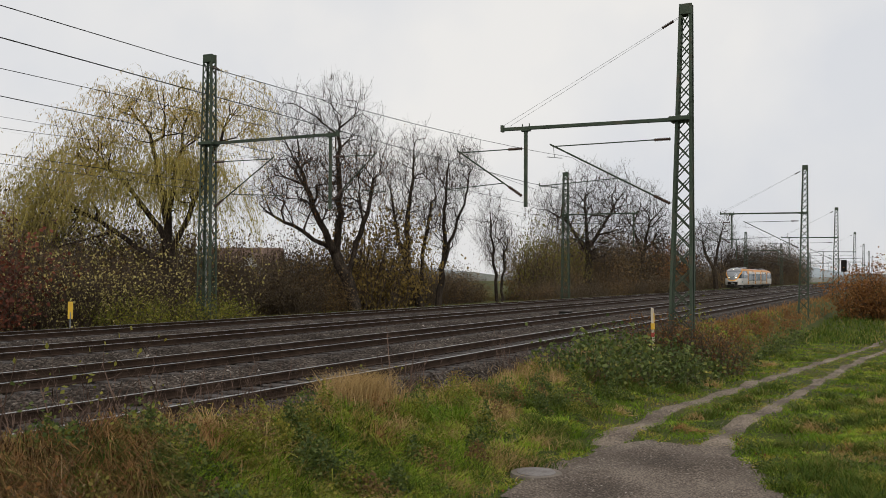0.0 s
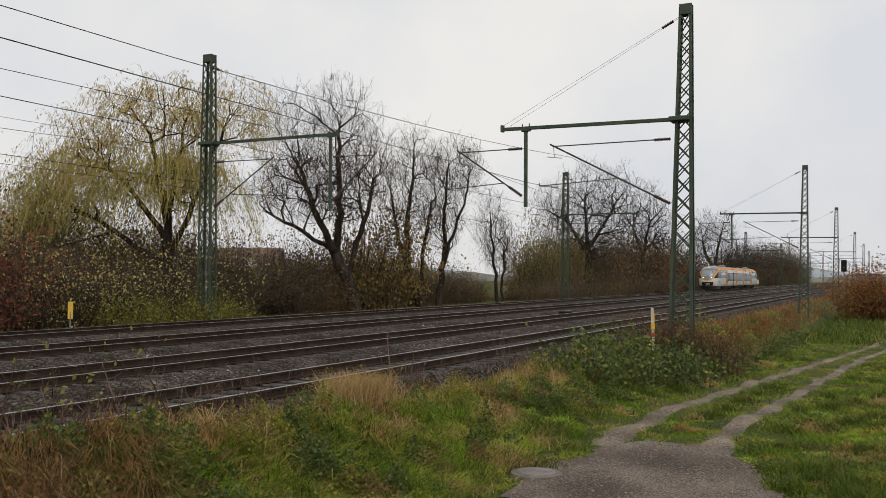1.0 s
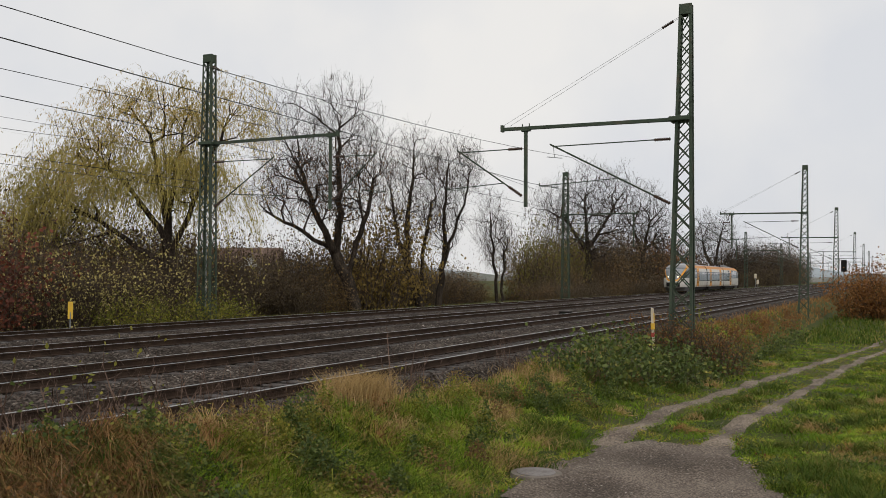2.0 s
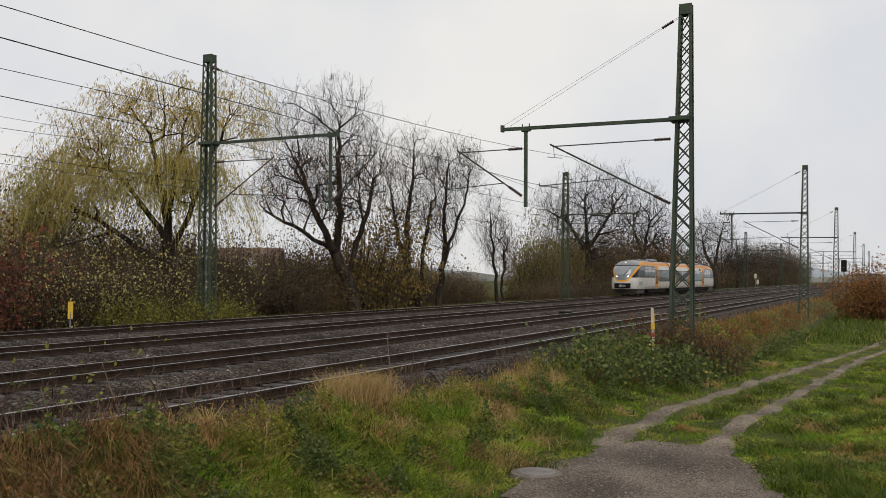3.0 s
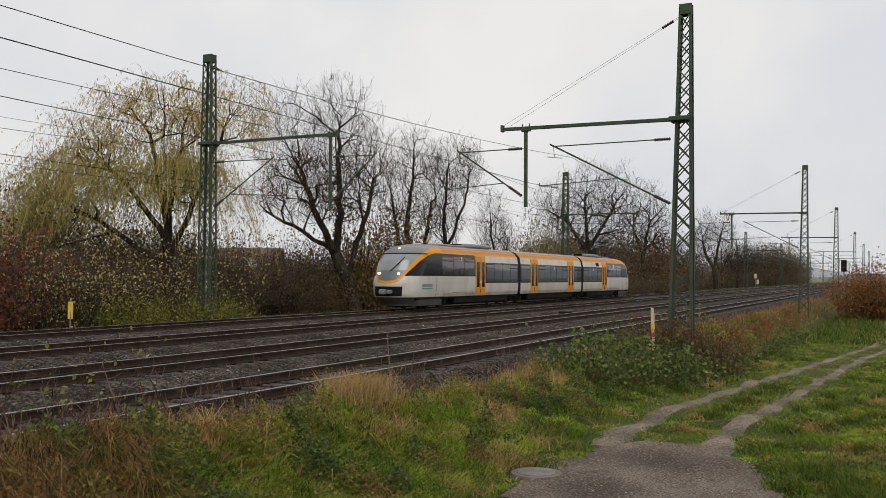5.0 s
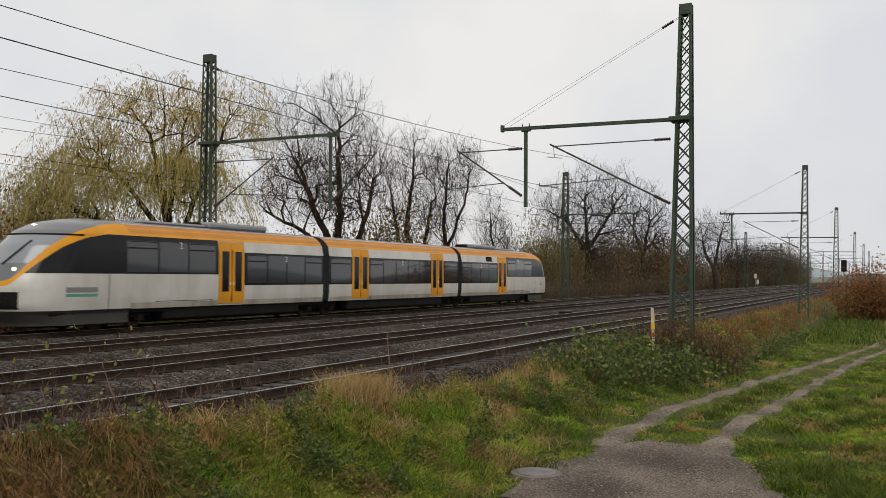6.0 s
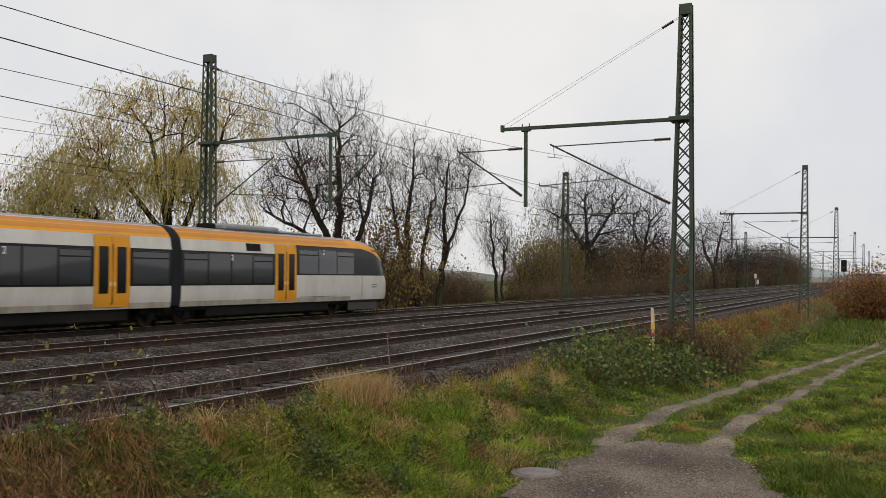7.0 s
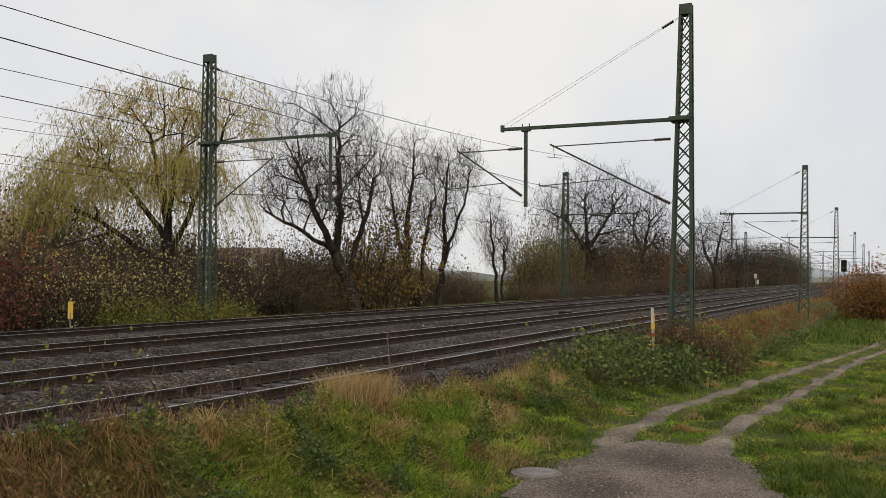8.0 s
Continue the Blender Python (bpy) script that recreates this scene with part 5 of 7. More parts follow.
def make_grass():
    rng = np.random.default_rng(21)
    # short meadow grass
    x, y, r = view_scatter(rng, 450000, -54, 4, 7.5, 75)
    k = (x > -8.5) & (x < 9) & ~on_path(x, y, 0.13) & (rng.random(len(x)) < np.clip(1.5 * patchy(x, y, 1.1) - 0.05, 0.12, 1) * np.where(x < -6.2, 0.5, 1.0))
    mid = (x > near_line(LINE_A, 0 * x, y)) & (x < near_line(LINE_B, 0 * x, y)) & (y > 16)
    x, y, r, mid = x[k], y[k], r[k], mid[k]
    dpath = np.minimum(np.abs(near_line(LINE_A, x, y)), np.abs(near_line(LINE_B, x, y)))
    short = mid | (dpath < 0.55) | (inside_pad(x + 0.25, y) | inside_pad(x - 0.25, y))
    tall = 0.05 + 0.2 * patchy(x, y, 1.9, 2.0) ** 2 + 0.06 * np.clip((-6.3 - x) / 1.5, 0, 1)
    h = np.where(short, 0.075, tall) * rng.uniform(0.5, 1.4, len(x))
    blades("meadow_grass", x, y, ground_z(x, y), h, 0.010 + 0.0007 * r, 1.5, M_GRASS, 22, "damp green autumn meadow grass with withered blades")
    # darker tussocks with longer blades
    cx, cy, _ = view_scatter(rng, 900, -54, 5, 9.0, 60)
    k = (cx > -7.9) & (cx < 7) & ~on_path(cx, cy, -0.45)
    cx, cy = cx[k], cy[k]
    i = rng.integers(0, len(cx), 42000)
    s = 0.10 + 0.14 * rng.random(len(cx))
    x, y = cx[i] + rng.normal(0, 1, len(i)) * s[i], cy[i] + rng.normal(0, 1, len(i)) * s[i]
    r = np.hypot(x, y)
    blades("grass_tussocks", x, y, ground_z(x, y), rng.uniform(0.10, 0.32, len(x)), 0.008 + 0.0006 * r, 1.4, M_TUSSOCK, 32, "dark green grass tussocks with yellowed tips")
    # far verge grass
    x, y, r = view_scatter(rng, 40000, -14, 8, 60, 420)
    k = (x > -5.2) & (x < 25) & ~on_path(x, y, 0.0)
    x, y, r = x[k], y[k], r[k]
    blades("verge_grass", x, y, ground_z(x, y), rng.uniform(0.2, 0.6, len(x)), 0.03 + 0.0006 * r, 0.9, M_TUSSOCK, 23, "rough verge grass along the railway")
    # tall withered grass on the ballast shoulder
    x, y, r = view_scatter(rng, 300000, -56, 2, 9.0, 160)
    edge = -8.75 + 0.25 * np.sin(y * 0.9) + 0.15 * np.sin(y * 2.3)
    dens = np.exp(-((x + 8.05) / 0.45) ** 2) * np.clip(patchy(x, y, 0.55, 1.0) * 1.7 - 0.25, 0, 1)
    dens *= np.where(y < 16, 0.35, 1.0)
    dens = np.where((y > 34) & (x < -5.8), np.maximum(dens, np.clip(patchy(x, y, 0.7, 4.0) * 2.2 - 0.6, 0.05, 0.9)), dens)
    k = (x > edge) & (x < -5.6) & (rng.random(len(x)) < dens)
    x, y, r = x[k], y[k], r[k]
    h = rng.uniform(0.25, 0.75, len(x)) * (0.6 + 0.5 * patchy(x, y, 0.8, 3.0)) * np.where(y < 22, 0.65, 1.0)
    k = y < 33
    blades("dry_grass", x[k], y[k], ground_z(x[k], y[k]), h[k], 0.006 + 0.0006 * r[k], 0.6, M_DRY, 24, "tall straw-coloured withered grass beside the ballast", "grass")
    k = ~k
    blades("rusty_grass", x[k], y[k], ground_z(x[k], y[k]), h[k] * 0.85, 0.006 + 0.0006 * r[k], 0.7, M_RUSTGRASS, 33, "rust-brown withered grass on the shoulder", "grass")
    # straw tufts on the meadow
    cx, cy, _ = view_scatter(rng, 120, -54, 6, 9.5, 45)
    k = (cx > -7.8) & (cx < 5) & ~on_path(cx, cy, -0.7)
    cx, cy = cx[k], cy[k]
    i = rng.integers(0, len(cx), 16000)
    x, y = cx[i] + rng.normal(0, 0.2, len(i)), cy[i] + rng.normal(0, 0.3, len(i))
    r = np.hypot(x, y)
    blades("straw_tufts", x, y, ground_z(x, y), rng.uniform(0.08, 0.26, len(x)), 0.006 + 0.0006 * r, 1.8, M_DRY, 25, "matted straw-coloured tufts in the meadow", "grass")
    # long arching straw and grass in the scrub
    x, y, r = view_scatter(rng, 60000, -56, -16, 6.5, 17)
    k = (x > -8.6) & (x < -7.0 + 0.3 * np.sin(2.1 * y)) & (rng.random(len(x)) < np.clip(patchy(x, y, 2.2, 0.5) * 2.6 - 1.2, 0, 1))
    x, y = x[k], y[k]
    n = len(x)
    half = rng.random(n) < 0.55
    blades("arching_straw", x[half], y[half], ground_z(x[half], y[half]), rng.uniform(0.15, 0.45, int(half.sum())), np.full(int(half.sum()), 0.009), 1.6, M_DRY, 28, "long arching straw tangled in the scrub")
    half = ~half
    blades("arching_grass", x[half], y[half], ground_z(x[half], y[half]), rng.uniform(0.12, 0.35, int(half.sum())), np.full(int(half.sum()), 0.010), 1.6, M_GRASS, 29, "long green and yellow grass tangled in the scrub")
    # matted lush grass below the scrub
    x, y, r = view_scatter(rng, 90000, -46, -20, 8.5, 18)
    k = (x > -7.9 + 0.25 * np.sin(1.7 * y)) & (x < -5.6) & (rng.random(len(x)) < np.clip(patchy(x, y, 2.6, 1.5) * 1.8 - 0.3, 0.1, 1))
    x, y = x[k], y[k]
    blades("matted_grass", x, y, ground_z(x, y), rng.uniform(0.08, 0.24, len(x)), np.full(len(x), 0.013), 2.2, M_LUSH, 31, "matted lush green grass below the scrub")
    # tan tussock at the ballast edge
    x, y = -8.3 + rng.normal(0, 0.22, 2600), 13.6 + rng.normal(0, 0.4, 2600)
    blades("straw_tussock", x, y, ground_z(x, y), rng.uniform(0.4, 0.85, 2600), np.full(2600, 0.010), 0.7, M_DRY, 30, "tall tan tussock at the ballast edge")
    # far side of the railway
    x, y = rng.uniform(-33, -29.4, 26000), 14 + 130 * rng.random(26000) ** 1.4
    blades("lineside_grass", x, y, ground_z(x, y), rng.uniform(0.15, 0.5, len(x)), np.full(len(x), 0.03), 0.8, M_TUSSOCK, 26, "rough grass and weeds beyond the tracks")
    k = rng.random(len(x)) < 0.15
    blades("lineside_straw", x[k] + 0.1, y[k], ground_z(x[k], y[k]), rng.uniform(0.2, 0.6, int(k.sum())), np.full(int(k.sum()), 0.025), 0.8, M_DRY, 27, "withered stalks beyond the tracks")


make_grass()
make_mats()
make_litter()


def make_verge_bushes():
    rng = random.Random(31)
    # bramble mound by the mast
    bram = [bush_mesh(160 + i, 1.2, 1.2, 1.45, 60, 1300, M_BRAMBLE, 0.125, arch=0.7, thick=0.008) for i in range(2)]
    for i, (x, y) in enumerate(((-7.3, 27.0), (-6.5, 28.6), (-7.0, 30.4), (-6.2, 31.2), (-6.0, 27.4), (-6.9, 25.2), (-5.9, 29.8), (-7.6, 24.0), (-7.9, 28.4))):
        make_bush("bramble_bush", "dense dark-green bramble bush with some yellow leaves", bram[i % 2], (x, y, gz1(x, y) - 0.1), "brambles by the mast", turn=rng.uniform(0, 360))
    bare = bush_mesh(165, 0.8, 1.0, 2.1, 120, 1500, M_RUSSET, 0.07, thick=0.014)
    for x, y in ((-6.5, 31.2), (-5.9, 32.0), (-5.5, 33.4), (-7.2, 31.6)):
        make_bush("bare_shrub", "reddish-brown bare shrub around the mast foot", bare, (x, y, gz1(x, y)), "shrubs by the mast", turn=rng.uniform(0, 360))
    sap = bush_mesh(166, 0.7, 0.7, 3.1, 20, 1500, M_YELLOWGREEN, 0.10, thick=0.012)
    make_bush("sapling", "yellow-green leafy sapling by the mast", sap, (-5.98, 34.2, gz1(-5.98, 34.2) + 0.0))
    rus = bush_mesh(168, 0.9, 1.2, 1.0, 60, 1500, M_RUSSET, 0.07, arch=0.5, thick=0.008, twig_mat=M_STALK)
    for x, y in ((-7.0, 40.0), (-6.6, 44.5), (-7.2, 48.0), (-6.8, 54.0), (-7.2, 60.0), (-6.3, 66.0), (-7.0, 73.0)):
        make_bush("russet_scrub", "low rusty-brown scrub on the grassy shoulder", rus, (x, y, gz1(x, y)), "shoulder scrub", turn=rng.uniform(0, 360))
    for x, y in ((-5.9, 38.5), (-6.2, 42.5), (-5.7, 47.5), (-6.0, 52.0), (-5.6, 58.0), (-5.9, 64.0)):
        make_bush("bramble_bush", "low green bramble patch on the grassy shoulder", bram[0], (x, y, gz1(x, y) - 0.45), "brambles on the shoulder", turn=rng.uniform(0, 360))
    # scrub in the foreground corner
    scrub = [bush_mesh(170, 0.7, 0.8, 0.72, 40, 1500, M_OLIVE, 0.045, arch=0.9, thick=0.006, twig_mat=M_STALK),
             bush_mesh(171, 0.7, 0.8, 0.78, 60, 900, M_RUSSET, 0.04, arch=0.8, thick=0.006, twig_mat=M_STALK),
             bush_mesh(172, 0.6, 0.6, 0.7, 36, 1100, M_YELLOWGREEN, 0.05, arch=0.9, thick=0.006, twig_mat=M_STALK)]
    names = ["olive-leaved low scrub bush", "rusty-brown withered scrub bush", "yellow-green bramble scrub with small leaves"]
    for x, y, k in ((-8.3, 6.6, 0), (-7.7, 6.2, 1), (-8.5, 7.8, 1), (-7.7, 7.3, 0), (-8.2, 8.8, 1), (-8.6, 9.7, 0), (-8.3, 10.6, 2), (-8.0, 9.8, 2), (-8.4, 11.8, 0), (-8.1, 13.0, 1), (-8.5, 14.4, 2), (-8.3, 16.2, 0), (-7.2, 6.9, 1), (-8.5, 18.2, 0), (-7.3, 6.0, 1)):
        x += rng.uniform(-0.15, 0.15)
        make_bush("scrub_bush", names[k] + " at the ballast edge", scrub[k], (x, y, gz1(x, y) - 0.05), "scrub at the ballast edge", turn=rng.uniform(0, 360))
    # leafy weeds and dead stalks
    weed = [bush_mesh(180 + i, 0.15, 0.15, 1.15, 3, 34, M_YELLOWGREEN, 0.06, thick=0.006, arch=0.05) for i in range(2)]
    stalk = [bush_mesh(184 + i, 0.35, 0.35, 1.55, 10, 0, None, 0.05, thick=0.008, arch=0.15, twig_mat=M_DEADWEED) for i in range(2)]
    for i, (x, y) in enumerate(((-8.6, 7.4), (-8.7, 9.0), (-8.7, 12.4), (-8.8, 13.6), (-8.7, 15.0), (-8.6, 16.3))):
        make_bush("leafy_weed", "thin weed with a few yellow-green leaves", weed[i % 2], (x, y, gz1(x, y)), "weeds at the ballast edge", "weed", rng.uniform(0, 360))
    for i, (x, y) in enumerate(((-8.6, 6.9), (-8.5, 8.0), (-8.8, 8.6), (-8.7, 10.4), (-8.8, 11.2), (-8.9, 12.0), (-8.7, 20.2), (-8.6, 21.0), (-8.8, 22.0), (-8.8, 9.4), (-8.7, 9.9), (-8.9, 10.8), (-8.7, 11.7), (-8.9, 21.5))):
        make_bush("dead_weed", "bare grey-brown dead weed stalks", stalk[i % 2], (x, y, gz1(x, y)), "weeds at the ballast edge", "weed", rng.uniform(0, 360))
    # tall thin weeds on the bank: x, y and the height of the tip
    spray = [bush_mesh(186 + i, 0.10, 0.10, 2.0, 3, 46, (M_YELLOWGREEN, M_BRAMBLE)[i], 0.065, thick=0.015, arch=0.03, twig_mat=M_DEADWEED) for i in range(2)]
    for i, (x, y, top) in enumerate(((-8.3, 7.74, 1.94), (-8.2, 6.6, 1.58), (-8.4, 7.43, 1.71), (-8.0, 6.42, 1.33))):
        t = make_bush("tall_weed", "tall thin weed with a few small leaves", spray[i % 2], (x, y, gz1(x, y)), "weeds at the ballast edge", "weed", rng.uniform(0, 360))
        t.matrix_basis = t.matrix_basis @ Matrix.Diagonal((1, 1, (top - gz1(x, y)) / 1.9, 1))
    twigs = [bush_mesh(188 + i, 0.3, 0.3, 1.5, 10, 0, None, 0.05, thick=0.017, arch=0.12, twig_mat=M_DEADWEED) for i in range(2)]
    for i, (x, y, top) in enumerate(((-8.6, 7.4, 1.28), (-8.6, 7.75, 1.18), (-8.6, 7.22, 0.96), (-8.6, 8.68, 0.91), (-8.6, 8.97, 1.0), (-8.6, 9.36, 0.79), (-8.6, 9.69, 0.65), (-8.6, 15.54, 1.0), (-8.6, 16.36, 1.02), (-8.6, 14.58, 0.68), (-8.6, 13.35, 0.61))):
        t = make_bush("dead_weed", "bare reddish-brown dead weed twigs", twigs[i % 2], (x, y, gz1(x, y)), "weeds at the ballast edge", "weed", rng.uniform(0, 360))
        t.matrix_basis = t.matrix_basis @ Matrix.Diagonal((1, 1, (top - gz1(x, y)) / 1.4, 1))
    # broad-leaved clumps in the meadow
    dock = bush_mesh(190, 0.35, 0.35, 0.35, 26, 420, M_BRAMBLE, 0.07, arch=1.0, thick=0.005)
    for x, y in ((-6.4, 20.5), (-6.0, 22.5), (-7.1, 18.4), (-6.3, 15.2), (-5.7, 24.0), (0.3, 17.5), (0.9, 19.5), (-0.6, 16.4), (-4.9, 32.5), (-4.6, 36), (1.4, 24), (0.5, 28)):
        make_bush("weed_clump", "low dark-green leafy weed clump in the meadow", dock, (x, y, gz1(x, y)), "meadow weeds", "weed", rng.uniform(0, 360))
    # far bank of the railway
    yg = bush_mesh(192, 1.8, 2.0, 2.1, 60, 2600, M_YELLOWGREEN, 0.10, thick=0.012)
    for x, y in ((-29.9, 33.4), (-30.4, 36.4), (-30.3, 30.4)):
        make_bush("leafy_shrub", "yellow-green leafy shrub beyond the tracks", yg, (x, y, gz1(x, y)), "shrubs beyond the tracks", turn=rng.uniform(0, 360))
    red = bush_mesh(193, 2.3, 2.3, 6.0, 110, 6500, M_REDLEAF, 0.16, thick=0.025)
    make_bush("red_shrub", "tall shrub with dark red autumn leaves", red, (-36.0, 24.8, gz1(-36.0, 24.8)), turn=140)
    make_bush("red_shrub", "tall shrub with dark red autumn leaves", red, (-32.0, 22.7, gz1(-32.0, 22.7) - 0.6))
    birch = bush_mesh(194, 1.5, 1.5, 5.4, 90, 640, M_PALEYELLOW, 0.12, thick=0.016)
    for x, y in ((-32.6, 27.3), (-32.2, 28.6), (-31.8, 30.0), (-32.6, 31.5), (-32.2, 33.1), (-31.8, 35.4), (-32.6, 26.2)):
        make_bush("sapling", "slender sapling with sparse yellow leaves", birch, (x, y, gz1(x, y)), "saplings beyond the tracks", turn=rng.uniform(0, 360))
    # big russet shrub by the farm track, with a hedge behind
    big = bush_mesh(150, 4.6, 4.6, 6.4, 240, 16000, M_ORANGELEAF, 0.19, thick=0.03)
    make_bush("autumn_shrub", "large shrub with orange-brown autumn leaves by the farm track", big, (-0.2, 98, gz1(0, 98)))
    hed = bush_mesh(151, 3.2, 3.2, 3.4, 80, 3000, M_OLIVE, 0.16, thick=0.025)
    for x, y in ((4.8, 108), (8.5, 118), (3.0, 124), (12, 130), (5, 140), (14, 150), (-2, 150)):
        make_bush("hedge_bush", "dull olive hedge bush beyond the farm track", hed, (x, y, gz1(x, y)), "hedge", turn=rng.uniform(0, 360))


make_verge_bushes()


# ---- small things ----
def make_small():
    # marker post beside the nearest track
    z0 = gz1(-7.0, 29.8)
    p = thing("marker_post", "weathered white and yellow trackside marker post with red band", "post", at=pose(-7.0, 30.2, z0, 1.0, -1.5, 0))
    part("post", box_bm(fresh(), (-0.04, -0.04, -0.2), (0.04, 0.04, 1.05), 0.012), M_WHITEPOST, p)
    part("red_band", box_bm(fresh(), (-0.05, -0.05, 0.84), (0.05, 0.05, 0.98), 0.008), M_RED, p, "faded red band")
    part("yellow_plate", box_bm(fresh(), (-0.06, -0.052, 1.08), (0.06, 0.052, 1.3), 0.015), M_YELLOW, p, "yellow plate")
    part("post_top", box_bm(fresh(), (-0.045, -0.045, 1.04), (0.04, 0.045, 1.78), 0.015), M_WHITEPOST, p)
    part("yellow_edge", box_bm(fresh(), (0.041, -0.04, 1.32), (0.06, 0.04, 1.62), 0.006), M_YELLOW, p)
    # yellow marker on the far side
    z0 = gz1(-29.5, 26.5)
    p = thing("yellow_marker", "yellow trackside marker plate on a short post", "marker", at=pose(-29.5, 26.45, z0, 0, 0, 60))
    part("post", bar_bm(fresh(), (0, 0, -0.2), (0, 0, 1.0), 0.03, 8), M_GALV, p)
    part("plate", box_bm(fresh(), (-0.10, -0.02, 0.72), (0.10, 0.02, 1.42), 0.015), M_YELLOW, p, "yellow plate")
    # slim pole behind the far mast
    z0 = gz1(-30, 35.2)
    p = thing("signal_pole", "slim grey trackside pole with a white foot plate", "pole", at=pose(-30.0, 35.1, z0))
    part("pole", bar_bm(fresh(), (0, 0, -0.2), (0, 0, 4.0), 0.035, 8), M_GALV, p)
    part("plate", box_bm(fresh(), (-0.04, -0.04, 1.9), (0.05, 0.05, 2.25), 0.01), M_WHITEPOST, p, "white plate")
    # white kilometre boards far along the line
    for x, y, h in ((-29.5, 238.6, 1.4), (-29.5, 234.4, 2.8)):
        p = thing("distance_board", "small white distance board on a post beside the far track", "sign", "distance boards", pose(x, y, gz1(x, y)))
        part("post", bar_bm(fresh(), (0, 0, -0.2), (0, 0, h), 0.05, 6), M_GALV, p)
        part("board", box_bm(fresh(), (-0.28, -0.03, h - 0.2), (0.28, 0.03, h + 0.9), 0.02), M_WHITEPOST, p, "white board")
    # manhole cover
    z0 = gz1(-5.08, 13.73)
    p = thing("manhole_cover", "round concrete and iron manhole cover set in the gravel", "manhole", at=pose(-5.05, 13.75, z0 + 0.02))
    bm = fresh()
    bmesh.ops.create_cone(bm, cap_ends=True, segments=40, radius1=0.42, radius2=0.40, depth=0.08, matrix=Matrix.Translation((0, 0, 0.01)))
    part("rim", bm, M_CONCRETE, p, "concrete rim")
    bm = fresh()
    bmesh.ops.create_cone(bm, cap_ends=True, segments=36, radius1=0.31, radius2=0.305, depth=0.03, matrix=Matrix.Translation((0, 0, 0.047)))
    lid = part("lid", bm, M_IRON, p, "worn iron lid")
    bm = fresh()
    for a in range(-2, 3):
        box_bm(bm, (a * 0.1 - 0.02, -0.18, 0.062), (a * 0.1 + 0.02, 0.18, 0.068), 0.003)
    part("lid_rib", bm, M_IRON, lid)
    # signal cabinet head beyond the shrub
    p = thing("line_signal", "dark trackside light signal on a post", "signal", at=pose(-6.2, 150, gz1(-6.2, 150)))
    part("post", bar_bm(fresh(), (0, 0, -0.2), (0, 0, 5.4), 0.08, 8), M_GALV, p)
    part("signal_head", box_bm(fresh(), (-0.4, -0.2, 4.6), (0.4, 0.15, 6.4), 0.06), M_BLACK, p, "black signal head")
    # cable trough clutter between the tracks
    p = thing("track_box", "low dark cable box lying in the ballast", "box", at=pose(-17.6, 53.0, -0.31, 0, 0, 6))
    part("body", box_bm(fresh(), (-0.3, -0.5, 0.0), (0.3, 0.5, 0.2), 0.03), M_BLACK, p)
    part("lid", box_bm(fresh(), (-0.33, -0.53, 0.2), (0.33, 0.53, 0.24), 0.012), M_SLEEPER, p)


make_small()


